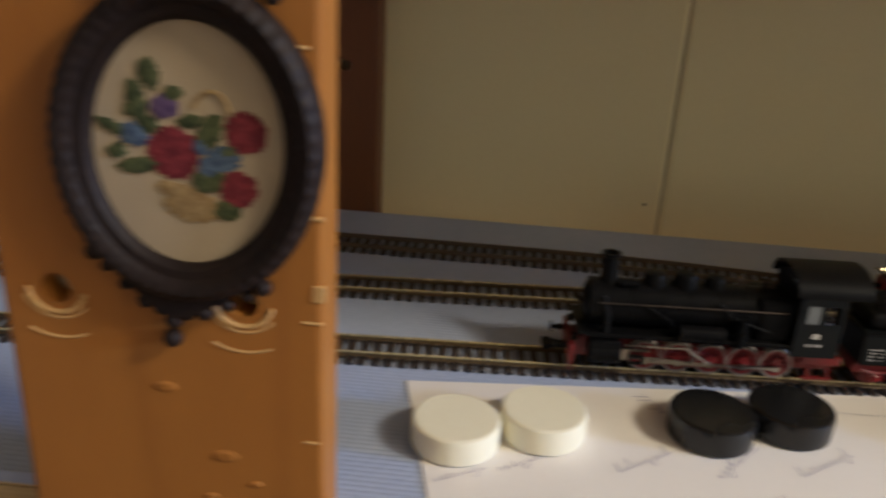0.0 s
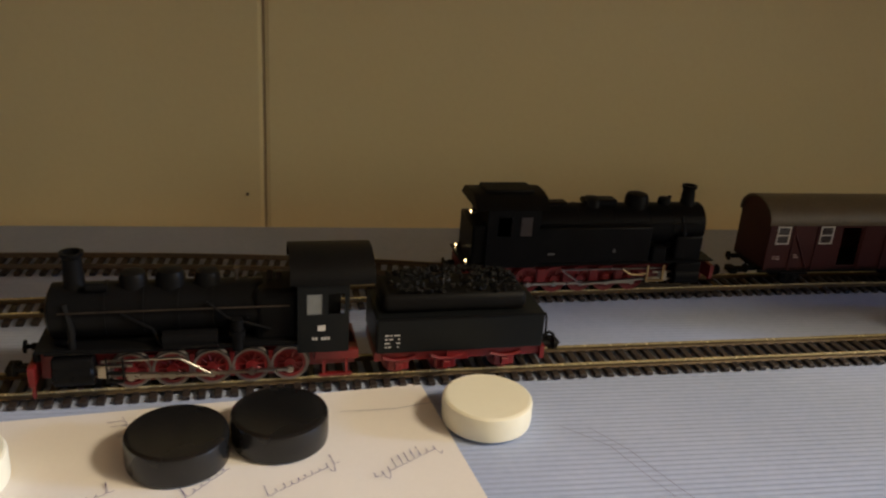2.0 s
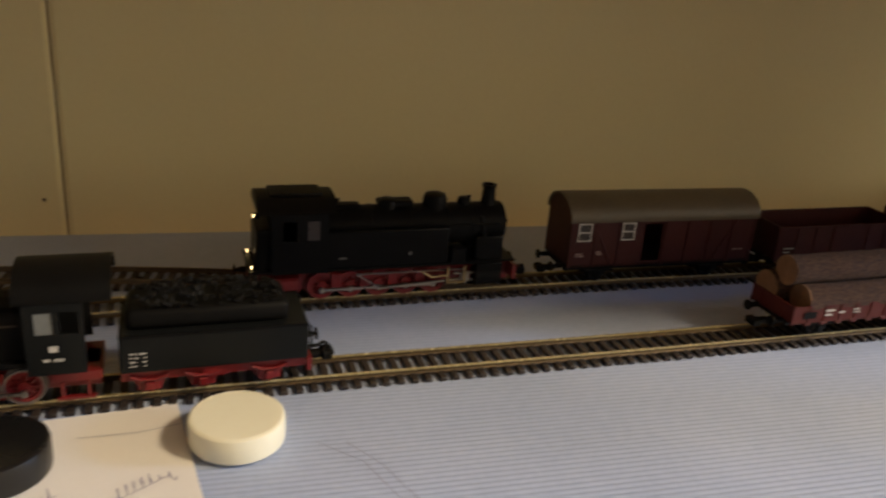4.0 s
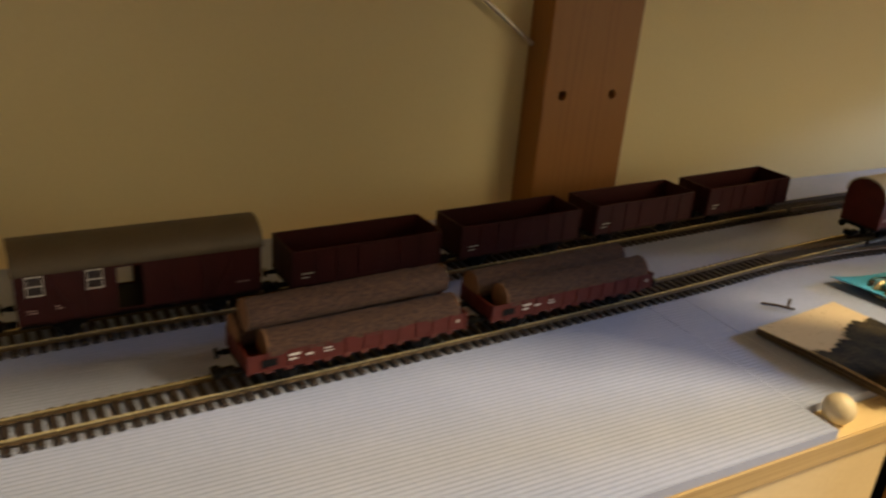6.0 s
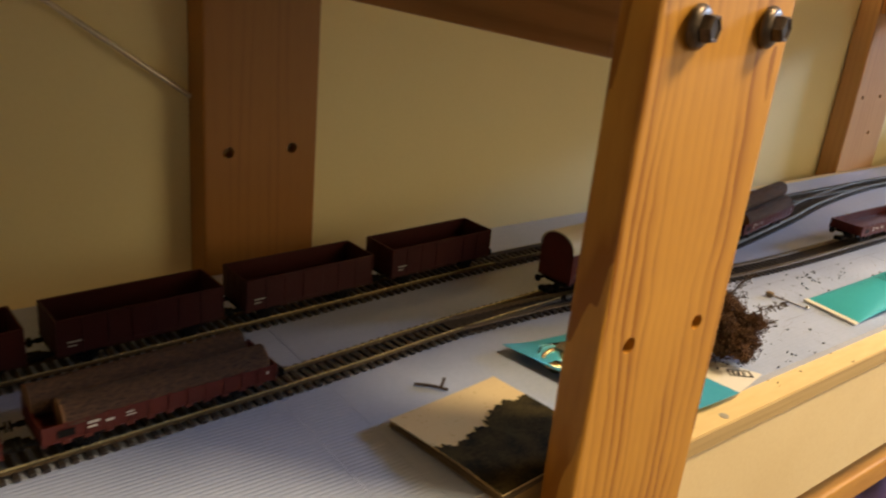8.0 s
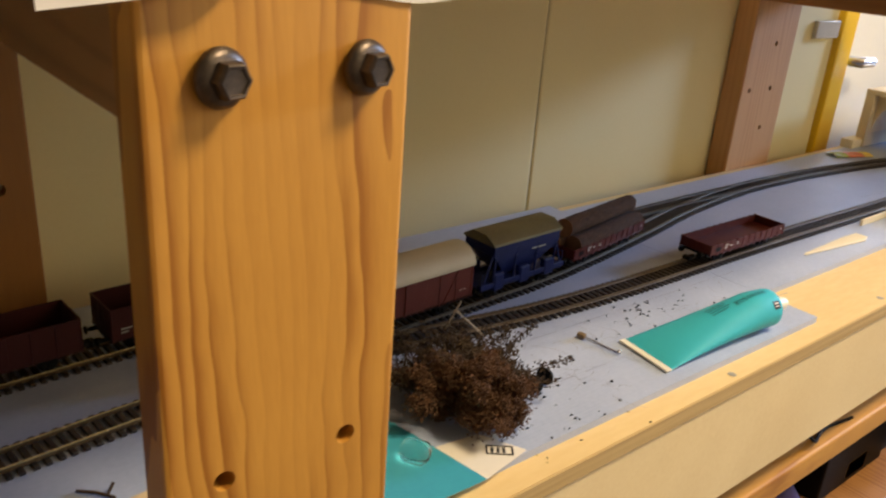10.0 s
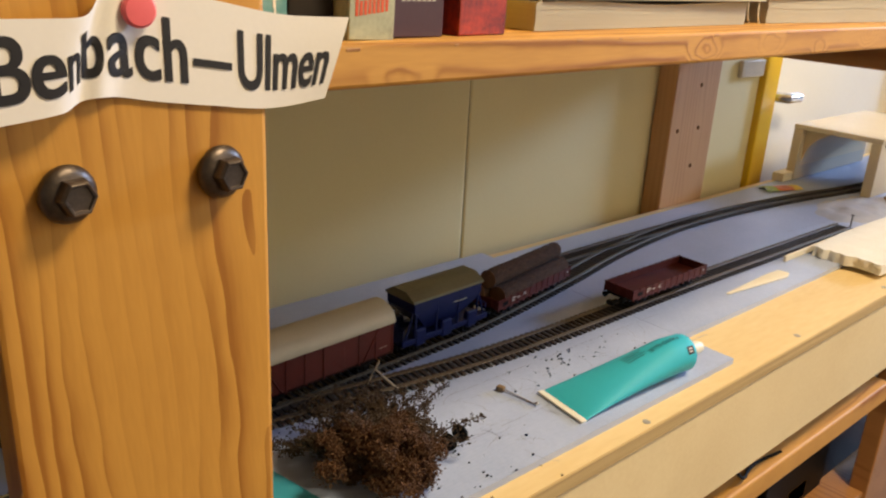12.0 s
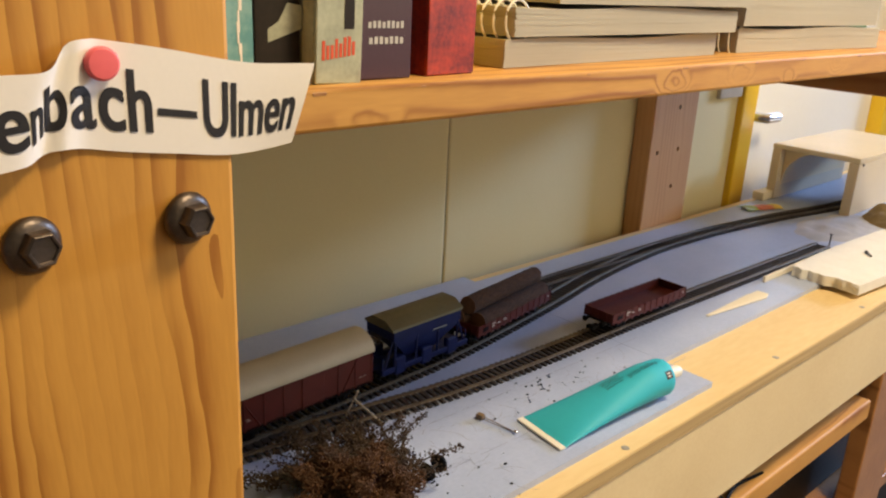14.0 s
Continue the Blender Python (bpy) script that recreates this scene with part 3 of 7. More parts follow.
# ---- track ----
def spline(points, step):
    """Even steps along a smooth curve through the points: rows of place and heading."""
    p = [Vector((*q, 0)) for q in points]
    p = [2 * p[0] - p[1]] + p + [2 * p[-1] - p[-2]]
    fine = []
    for a, b, c, d in zip(p, p[1:], p[2:], p[3:]):
        for k in range(40):
            u = k / 40
            fine.append(0.5 * (2 * b + (c - a) * u + (2 * a - 5 * b + 4 * c - d) * u * u + (3 * b - a - 3 * c + d) * u ** 3))
    fine.append(p[-2])
    out, need, run = [], 0.0, 0.0
    for a, b in zip(fine, fine[1:]):
        d = (b - a).length
        while need <= run + d:
            out.append((a + (b - a) * (need - run) / d, (b - a).normalized()))
            need += step
        run += d
    return out


PITCH = 0.0068
bm = bmesh.new()
block(bm, -0.0017, 0.0017, -0.015, 0.015, 0, 0.0021, 0.0003, 1)
for s in (-1, 1):
    block(bm, -0.0011, 0.0011, s * 0.00875 - 0.0016, s * 0.00875 + 0.0016, 0.0021, 0.0027)
SLEEPER_MESH = mesh_of("sleeper", bm, SLEEPER)


def track(name, points, label, metal, near, span=(-9, 9)):
    rows = [r for r in spline(points, PITCH) if span[0] <= r[0].x < span[1]]
    ob = thing(name, label, "model railway track", "tracks")
    for s in (-1, 1):
        bm = bmesh.new()
        prof = [(-0.0011, 0.0021), (0.0011, 0.0021), (0.0011, 0.0025), (0.0004, 0.0030), (0.0004, 0.0039), (0.00055, 0.0042), (0.00055, 0.0050),
                (-0.00055, 0.0050), (-0.00055, 0.0042), (-0.0004, 0.0039), (-0.0004, 0.0030), (-0.0011, 0.0025)]
        rings = []
        for c, d in rows:
            side = Vector((-d.y, d.x, 0))
            rings.append([bm.verts.new(c + side * (s * 0.00875 + u) + Vector((0, 0, z))) for u, z in prof])
        for a, b in zip(rings, rings[1:]):
            for k in range(len(prof)):
                bm.faces.new((a[k], a[(k + 1) % len(prof)], b[(k + 1) % len(prof)], b[k]))
        bm.faces.new(rings[0][::-1])
        bm.faces.new(rings[-1])
        rail = part("rail", bm, RAIL_WEB if metal is RAIL else metal, ob)
        if metal is RAIL:
            rail.data.materials.append(RAIL)
            for f in rail.data.polygons:
                if f.center.z > 0.0043:
                    f.material_index = 1
    far, made = bmesh.new(), 0
    for n, (c, d) in enumerate(rows):
        m = Matrix.Translation(c) @ Matrix.Rotation(math.atan2(d.y, d.x) + 0.02 * math.sin(n * 2.7), 4, "Z")
        if near and near[0] < c.x < near[1] and made < 300:
            piece = new("sleeper", SLEEPER_MESH)
            piece.parent, piece.matrix_basis = ob, m
            made += 1
        else:
            far.from_mesh(SLEEPER_MESH)
            far.verts.ensure_lookup_table()
            for v in far.verts[-len(SLEEPER_MESH.vertices):]:
                v.co = m @ v.co
    if len(far.verts):
        tagged(part("sleeper_strip", far, SLEEPER, ob), kind="stuff")
    else:
        far.free()
    return points


MAIN = [(-0.62, 0.372), (-0.2, 0.397), (-0.04, 0.4065), (0.16, 0.4190), (0.42, 0.4285), (0.74, 0.4445), (0.90, 0.4585), (1.15, 0.473), (1.22, 0.4775), (1.30, 0.489),
        (1.405, 0.508), (1.518, 0.531), (1.65, 0.546), (1.75, 0.5455), (1.82, 0.541), (1.95, 0.5255), (2.09, 0.5010), (2.20, 0.4935), (2.33, 0.4930)]
MIDDLE = [(-0.62, 0.452), (-0.2, 0.474), (0.033, 0.491), (0.15, 0.5015), (0.39, 0.5140), (0.56, 0.519), (0.86, 0.5375), (0.98, 0.5445), (1.15, 0.5470),
          (1.32, 0.5455), (1.43, 0.5470), (1.53, 0.5480), (1.62, 0.5475), (1.70, 0.5470)]
REAR = [(-0.62, 0.535), (-0.3, 0.5445), (-0.08, 0.548), (0.03, 0.547), (0.12, 0.540), (0.22, 0.526), (0.345, 0.5125)]
SIDING = [(0.89, 0.4580), (0.98, 0.4555), (1.06, 0.4465), (1.13, 0.4365), (1.20, 0.4285), (1.30, 0.4245), (1.50, 0.4240), (1.87, 0.4165)]
track("main_track", MAIN, "straight and curved model track with dark sleepers and brassy rails", RAIL, (-0.18, 1.0), (-9, 1.0))
track("curved_track", MAIN, "curved model track with dark sleepers and dull grey rails", RAIL_GREY, (1.0, 1.6), (1.0, 9))
track("middle_track", MIDDLE, "model track with dark sleepers along the wall", RAIL, None, (-9, 1.0))
track("wall_track", MIDDLE, "grey-railed model track that meets the curve", RAIL_GREY, None, (1.0, 9))
track("rear_track", REAR, "rear model track that joins the middle one", RAIL_OLD, None)
track("siding_track", SIDING, "brown weathered siding track that ends at a nail", RAIL_OLD, (1.0, 1.9))


def on_track(points, x):
    """The pose of a vehicle whose middle stands at x on a track."""
    rows = spline(points, 0.002)
    c, d = min(rows, key=lambda r: abs(r[0].x - x))
    return Matrix.Translation((c.x, c.y, 0.0050)) @ Matrix.Rotation(math.atan2(d.y, d.x), 4, "Z")


# ---- rolling stock: local x along the vehicle, z from the rail head ----
def wheel_pair(parent, x, r, material, name="wheelset"):
    bm = bmesh.new()
    rod(bm, (x, -0.009, r), (x, 0.009, r), 0.0012, seg=8)
    for s in (-1, 1):
        m = Matrix.Translation((x, s * 0.0074, r)) @ Matrix.Rotation(-s * math.pi / 2, 4, "X")
        lathe(bm, [(0.0, -0.0010), (r + 0.0010, -0.0010), (r + 0.0010, -0.0002), (r, 0.0), (r, 0.0018), (r * 0.78, 0.0018), (r * 0.7, 0.0010), (r * 0.3, 0.0012), (0.0, 0.0020)], m, 20)
    return part(name, bm, material, parent)


def buffers(parent, x, way, z=0.0115, material=None):
    for s in (-1, 1):
        bm = bmesh.new()
        m = Matrix.Translation((x, s * 0.0100, z)) @ Matrix.Rotation(way * math.pi / 2, 4, "Y")
        lathe(bm, [(0.0016, 0.0), (0.0016, 0.0040), (0.0010, 0.0042), (0.0010, 0.0062), (0.0030, 0.0064), (0.0029, 0.0072), (0.0, 0.0076)], m, 14)
        part("buffer", bm, material or BLACK_DULL, parent)
    bm = bmesh.new()
    block(bm, min(x, x + way * 0.010), max(x, x + way * 0.010), -0.0022, 0.0022, z - 0.0065, z - 0.0035, 0.0005, 1)
    block(bm, min(x + way * 0.007, x + way * 0.012), max(x + way * 0.007, x + way * 0.012), -0.0042, 0.0042, z - 0.0068, z - 0.0030, 0.0006, 1)
    part("coupling", bm, BLACK_DULL, parent)


def marks(parent, rows, y, material=None):
    """Flat lettering bars (x0, x1, z0, z1) on the side at y."""
    for x0, x1, z0, z1 in rows:
        bm = bmesh.new()
        block(bm, x0, x1, y - 0.00012, y + 0.0001, z0, z1)
        part("marking", bm, material or WHITE_MARK, parent)


def driving_wheel(parent, x, s, r, tyre):
    m = Matrix.Translation((x, s * 0.0090, r)) @ Matrix.Rotation(-s * math.pi / 2, 4, "X")
    bm = bmesh.new()
    lathe(bm, [(r * 0.86, -0.0006), (r * 0.86, 0.0010), (r * 0.70, 0.0010), (r * 0.70, -0.0006), (r * 0.86, -0.0006)], m, 24)
    w = part("driving_wheel", bm, RED, parent)
    bm = bmesh.new()
    lathe(bm, [(0.0, -0.0006), (r * 0.30, -0.0006), (r * 0.30, 0.0014), (0.0, 0.0016)], m, 14)
    part("hub", bm, RED, w)
    for k in range(10):
        a = 2 * math.pi * k / 10
        c, d = Vector((r * 0.25 * math.cos(a), r * 0.25 * math.sin(a), 0.0003)), Vector((r * 0.74 * math.cos(a), r * 0.74 * math.sin(a), 0.0003))
        bm = bmesh.new()
        rod(bm, m @ c, m @ d, 0.00055, 0.0004, 5)
        part("spoke", bm, RED, w)
    bm = bmesh.new()
    lathe(bm, [(0.0, -0.0008), (r * 0.74, -0.0008), (r * 0.74, -0.0004), (0.0, -0.0004)], m, 20)
    part("wheel_web", bm, RED, w)
    bm = bmesh.new()
    lathe(bm, [(r * 0.86, -0.0012), (r * 1.08, -0.0012), (r * 1.08, -0.0004), (r, 0.0), (r, 0.0014), (r * 0.86, 0.0012), (r * 0.86, -0.0012)], m, 28)
    part("tyre", bm, tyre, w)


def side_rods(parent, xs, r, cyl, s):
    """Coupling rod, connecting rod and crosshead on one side."""
    y, z = s * 0.0118, r - 0.0022
    bm = bmesh.new()
    block(bm, xs[0], xs[-1], y - 0.0005, y + 0.0005, z - 0.0007, z + 0.0007)
    for x in xs:
        rod(bm, (x, y - 0.0009, z), (x, y + 0.0009, z), 0.0016, seg=10)
    part("coupling_rod", bm, STEEL, parent)
    bm = bmesh.new()
    rod(bm, (cyl, y + s * 0.0016, r + 0.0010), (xs[2], y + s * 0.0012, z), 0.0008, 0.0010, 6)
    part("connecting_rod", bm, STEEL, parent)
    bm = bmesh.new()
    for dz in (0.0028, -0.0016):
        block(bm, cyl - 0.006, cyl + 0.012, y + s * 0.0006, y + s * 0.0020, r + 0.001 + dz, r + 0.002 + dz)
    block(bm, cyl - 0.002, cyl + 0.003, y + s * 0.0002, y + s * 0.0026, r - 0.001, r + 0.0045, 0.0004, 1)
    part("crosshead", bm, STEEL, parent)
    bm = bmesh.new()
    rod(bm, (xs[2], y + s * 0.0012, z), (xs[1] + 0.003, y + s * 0.0012, r + 0.0068), 0.00055, seg=5)
    rod(bm, (cyl, y + s * 0.002, r + 0.0070), (xs[1] + 0.004, y + s * 0.0012, r + 0.0068), 0.00055, seg=5)
    part("valve_rod", bm, STEEL, parent)


def boiler(parent, x0, x1, r, z, material, bands, front=-1):
    bm = bmesh.new()
    m = Matrix.Translation((x0, 0, z)) @ Matrix.Rotation(math.pi / 2, 4, "Y")
    n = x1 - x0
    lathe(bm, [(0.0, 0.0), (r, 0.0), (r, n), (0.0, n)], m, 32)
    ob = part("boiler", bm, material, parent)
    for x in bands:
        bm = bmesh.new()
        m = Matrix.Translation((x, 0, z)) @ Matrix.Rotation(math.pi / 2, 4, "Y")
        lathe(bm, [(r, -0.0006), (r + 0.00035, -0.0006), (r + 0.00035, 0.0006), (r, 0.0006)], m, 32)
        part("boiler_band", bm, material, ob)
    xf = x0 if front < 0 else x1
    bm = bmesh.new()
    m = Matrix.Translation((xf, 0, z)) @ Matrix.Rotation(front * math.pi / 2, 4, "Y")
    lathe(bm, [(r * 0.88, -0.0002), (r * 0.86, 0.0008), (r * 0.6, 0.0022), (r * 0.15, 0.0030), (0.0, 0.0030)], m, 28)
    rod(bm, m @ Vector((0, 0, 0.002)), m @ Vector((0, 0, 0.0052)), 0.0012, seg=8)
    part("smokebox_door", bm, material, parent)
    return ob


def turned(name, parent, x, z, profile, material, y=0.0):
    bm = bmesh.new()
    lathe(bm, profile, Matrix.Translation((x, y, z)), 20)
    return part(name, bm, material, parent)


def curved_roof(parent, x0, x1, half, z0, rise, material, thick=0.0012, name="roof"):
    bm = bmesh.new()
    top = [(half * math.cos(a), z0 + rise * math.sin(a)) for a in (math.pi * k / 16 for k in range(17))]
    low = [(0.97 * y, z - thick) for y, z in reversed(top)]
    prism(bm, top + low, 0, x0, x1)
    return part(name, bm, material, parent)


def plate_with_openings(bm, x0, x1, z0, z1, y0, y1, holes):
    """A flat wall along x with rectangular openings (x0, x1, z0, z1) cut through it."""
    xs = sorted({x0, x1, *(v for h in holes for v in h[:2])})
    zs = sorted({z0, z1, *(v for h in holes for v in h[2:])})
    nx, nz = len(xs) - 1, len(zs) - 1
    grid = {(i, k, d): bm.verts.new((xs[i], (y0, y1)[d], zs[k])) for i in range(nx + 1) for k in range(nz + 1) for d in (0, 1)}

    def solid(i, k):
        if not (0 <= i < nx and 0 <= k < nz):
            return False
        x, z = (xs[i] + xs[i + 1]) / 2, (zs[k] + zs[k + 1]) / 2
        return not any(a < x < b and c < z < d for a, b, c, d in holes)

    for i in range(nx):
        for k in range(nz):
            if not solid(i, k):
                continue
            ring = [(i, k), (i + 1, k), (i + 1, k + 1), (i, k + 1)]
            bm.faces.new([grid[(*p, 0)] for p in ring])
            bm.faces.new([grid[(*p, 1)] for p in reversed(ring)])
            for n, (di, dk) in enumerate(((0, -1), (1, 0), (0, 1), (-1, 0))):
                if not solid(i + di, k + dk):
                    a, b = ring[n], ring[(n + 1) % 4]
                    bm.faces.new((grid[(*b, 0)], grid[(*a, 0)], grid[(*a, 1)], grid[(*b, 1)]))
    bmesh.ops.delete(bm, geom=[v for v in bm.verts if not v.link_faces], context="VERTS")


def tender_locomotive(m):
    """Ten-coupled engine, chimney at the low end of x, tender at the high end; 0.226 long, middle at 0."""
    ob = thing("steam_locomotive", "black model steam locomotive with red wheels and coal tender", "model locomotive", m=m)
    o = -0.113
    R = 0.0082
    xs = [o + v for v in (0.042, 0.0585, 0.075, 0.0915, 0.108)]
    for s in (-1, 1):
        for x in xs:
            driving_wheel(ob, x, s, R, TYRE)
        side_rods(ob, xs, R, o + 0.0310, s)
        bm = bmesh.new()
        m2 = Matrix.Translation((o + 0.0125, s * 0.0135, 0.0105)) @ Matrix.Rotation(math.pi / 2, 4, "Y")
        lathe(bm, [(0.0, 0.0), (0.0048, 0.0), (0.0056, 0.001), (0.0056, 0.0150), (0.0048, 0.016), (0.0, 0.016)], m2, 18)
        block(bm, o + 0.0125, o + 0.0285, s * 0.0135 - 0.004, s * 0.0135 + 0.004, 0.0125, 0.0185, 0.0008)
        part("cylinder_block", bm, BLACK, ob)
    bm = bmesh.new()
    block(bm, o + 0.006, o + 0.137, -0.0062, 0.0062, 0.0045, 0.0150)
    block(bm, o + 0.1185, o + 0.138, -0.0135, 0.0135, 0.0105, 0.0150, 0.0005)
    for s in (-1, 1):
        for x in (0.122, 0.132):
            block(bm, o + x, o + x + 0.0012, s * 0.0135 - 0.0006, s * 0.0135 + 0.0006, 0.0030, 0.0106)
        block(bm, o + 0.1205, o + 0.135, s * 0.0135 - 0.0012, s * 0.0135 + 0.0012, 0.0028, 0.0040)
    part("frame", bm, RED, ob)
    bm = bmesh.new()
    block(bm, o + 0.0030, o + 0.0058, -0.0165, 0.0165, 0.0060, 0.0150, 0.0004, 1)
    for s in (-1, 1):
        block(bm, o + 0.0040, o + 0.0052, s * 0.0145 - 0.0012, s * 0.0145 + 0.0012, 0.0008, 0.0062)
    part("buffer_beam", bm, RED, ob)
    buffers(ob, o + 0.0032, -1)
    bm = bmesh.new()
    block(bm, o + 0.006, o + 0.1185, -0.0158, 0.0158, 0.0208, 0.0218, 0.0003, 1)
    part("running_board", bm, BLACK, ob)
    for s in (-1, 1):
        bm = bmesh.new()
        block(bm, o + 0.010, o + 0.1180, s * 0.0159 - 0.0002, s * 0.0159 + 0.0002, 0.0200, 0.0209)
        part("valance", bm, BLACK, ob)
    b = boiler(ob, o + 0.0120, o + 0.0970, 0.0118, 0.0330, BLACK, [o + v for v in (0.033, 0.048, 0.062, 0.076, 0.090)])
    turned("chimney", ob, o + 0.0210, 0.0435, [(0.0052, 0.0), (0.0042, 0.0022), (0.0038, 0.0130), (0.0048, 0.0142), (0.0048, 0.0155), (0.0034, 0.0156), (0.0032, 0.0100), (0.0, 0.0100)], BLACK)
    for x, r, h in ((0.0440, 0.0060, 0.0068), (0.0590, 0.0064, 0.0075), (0.0740, 0.0056, 0.0066)):
        turned("dome", ob, o + x, 0.0435, [(r, -0.002), (r * 0.96, h * 0.6), (r * 0.8, h * 0.88), (r * 0.4, h), (0.0, h)], BLACK)
    turned("whistle", ob, o + 0.0860, 0.0440, [(0.0009, 0.0), (0.0009, 0.0040), (0.0016, 0.0044), (0.0016, 0.0062), (0.0, 0.0066)], IRON)
    for s in (-1, 1):
        bm = bmesh.new()
        rod(bm, (o + 0.0560, s * 0.0145, 0.0245), (o + 0.0780, s * 0.0145, 0.0245), 0.0040, seg=16)
        part("air_tank", bm, BLACK, ob)
        bm = bmesh.new()
        rod(bm, (o + 0.0860, s * 0.0145, 0.0188), (o + 0.0860, s * 0.0145, 0.0330), 0.0026, seg=12)
        rod(bm, (o + 0.0860, s * 0.0145, 0.0250), (o + 0.0860, s * 0.0145, 0.0275), 0.0034, seg=12)
        part("air_pump", bm, BLACK, ob)
        bm = bmesh.new()
        sweep(bm, [(o + 0.016, s * 0.0125, 0.0370), (o + 0.05, s * 0.0126, 0.0372), (o + 0.108, s * 0.0126, 0.0372)], 0.0004, 6)
        part("handrail", bm, IRON, ob)
        bm = bmesh.new()
        sweep(bm, [(o + 0.040, s * 0.0122, 0.0360), (o + 0.052, s * 0.0132, 0.0290), (o + 0.056, s * 0.0142, 0.0200)], 0.0007, 6)
        sweep(bm, [(o + 0.074, s * 0.0118, 0.0400), (o + 0.082, s * 0.0134, 0.0330), (o + 0.100, s * 0.0136, 0.0270)], 0.0007, 6)
        part("pipework", bm, BLACK, ob)
        turned("lantern", ob, o + 0.0060, 0.0155, [(0.0016, 0.0), (0.0016, 0.0030), (0.0008, 0.0036), (0.0, 0.0040)], BLACK, y=s * 0.0105)
    for s in (-1, 1):
        for x in (0.0502, 0.0668, 0.0833, 0.0998):
            bm = bmesh.new()
            block(bm, o + x - 0.0011, o + x + 0.0011, s * 0.0090 - 0.0012, s * 0.0090 + 0.0012, 0.0030, 0.0150, 0.0003, 1)
            part("brake_hanger", bm, RED, ob)
        for x in (0.0135, 0.0205, 0.0275):
            bm = bmesh.new()
            rod(bm, (o + x, s * 0.0172, 0.0105), (o + x, s * 0.0198, 0.0105), 0.0009, seg=8)
            part("valve_cap", bm, BLACK, ob)
        bm = bmesh.new()
        sweep(bm, [(o + 0.018, s * 0.0095, 0.0395), (o + 0.0205, s * 0.0125, 0.0300), (o + 0.0205, s * 0.0135, 0.0190)], 0.0016, 8)
        part("steam_pipe", bm, BLACK_DULL, ob)
        bm = bmesh.new()
        for z in (0.0065, 0.0105):
            block(bm, o + 0.0330, o + 0.0400, s * 0.0160 - 0.0012, s * 0.0160 + 0.0012, z, z + 0.0006)
        for x in (0.0330, 0.0394):
            block(bm, o + x, o + x + 0.0006, s * 0.0160 - 0.0006, s * 0.0160 + 0.0006, 0.0065, 0.0175)
        part("footstep", bm, BLACK_DULL, ob)
    for x, h in ((0.1000, 0.0045), (0.1040, 0.0032)):
        turned("safety_valve", ob, o + x, 0.0438, [(0.0013, 0.0), (0.0013, h), (0.0018, h + 0.0004), (0.0, h + 0.0010)], IRON, y=0.002)
    bm = bmesh.new()
    rod(bm, (o + 0.0265, -0.006, 0.0455), (o + 0.0345, -0.006, 0.0455), 0.0018, seg=10)
    part("generator", bm, BLACK, ob)
    bm = bmesh.new()
    block(bm, o + 0.0930, o + 0.1130, -0.0125, 0.0125, 0.0190, 0.0440, 0.0035, 3)
    part("firebox", bm, BLACK, ob)
    cab = part("cab_front", (bm := bmesh.new(), block(bm, o + 0.1110, o + 0.1125, -0.0170, 0.0170, 0.0175, 0.0500))[0], BLACK, ob)
    for s in (-1, 1):
        bm = bmesh.new()
        y = s * 0.0166
        plate_with_openings(bm, o + 0.1110, o + 0.1330, 0.0165, 0.0500, y - 0.0005, y + 0.0005, [(o + 0.1150, o + 0.1215, 0.0345, 0.0440), (o + 0.1240, o + 0.1310, 0.0345, 0.0440)])
        side = part("cab_side", bm, ANTHRACITE, ob)
        bm = bmesh.new()
        block(bm, o + 0.1150, o + 0.1215, y - 0.0002, y + 0.0002, 0.0345, 0.0440)
        part("cab_window", bm, GLASS_DARK, side)
        marks(side, [(o + 0.1195, o + 0.1228, 0.0268, 0.0294)] + [(o + 0.1172 + k * 0.0013, o + 0.1181 + k * 0.0013, 0.0225, 0.0238) for k in range(6) if k != 2], s * 0.0172)
    curved_roof(ob, o + 0.1080, o + 0.1440, 0.0185, 0.0495, 0.0100, BLACK_DULL, name="cab_roof")
    # tender
    bm = bmesh.new()
    block(bm, o + 0.1450, o + 0.2230, -0.0120, 0.0120, 0.0085, 0.0135, 0.0005, 1)
    for s in (-1, 1):
        for x in (0.156, 0.178, 0.206):
            block(bm, o + x - 0.0050, o + x + 0.0050, s * 0.0125 - 0.0012, s * 0.0125 + 0.0012, 0.0030, 0.0110, 0.0008, 1)
        block(bm, o + 0.1450, o + 0.2225, s * 0.0130 - 0.0008, s * 0.0130 + 0.0008, 0.0085, 0.0130)
        block(bm, o + 0.1780, o + 0.1880, s * 0.0145 - 0.0008, s * 0.0145 + 0.0008, 0.0085, 0.0130)
    block(bm, o + 0.2225, o + 0.2245, -0.0160, 0.0160, 0.0070, 0.0135)
    part("tender_frame", bm, RED, ob)
    for x in (0.156, 0.178, 0.206):
        wheel_pair(ob, o + x, 0.0058, RED, "tender_wheelset")
    bm = bmesh.new()
    block(bm, o + 0.1450, o + 0.2230, -0.0170, 0.0170, 0.0136, 0.0310, 0.0012, 2)
    body = part("tender_body", bm, ANTHRACITE, ob)
    for s in (-1, 1):
        bm = bmesh.new()
        block(bm, o + 0.1450, o + 0.2230, s * 0.0171 - 0.0004, s * 0.0171 + 0.0004, 0.0302, 0.0312)
        part("edge_strip", bm, BLACK, body)
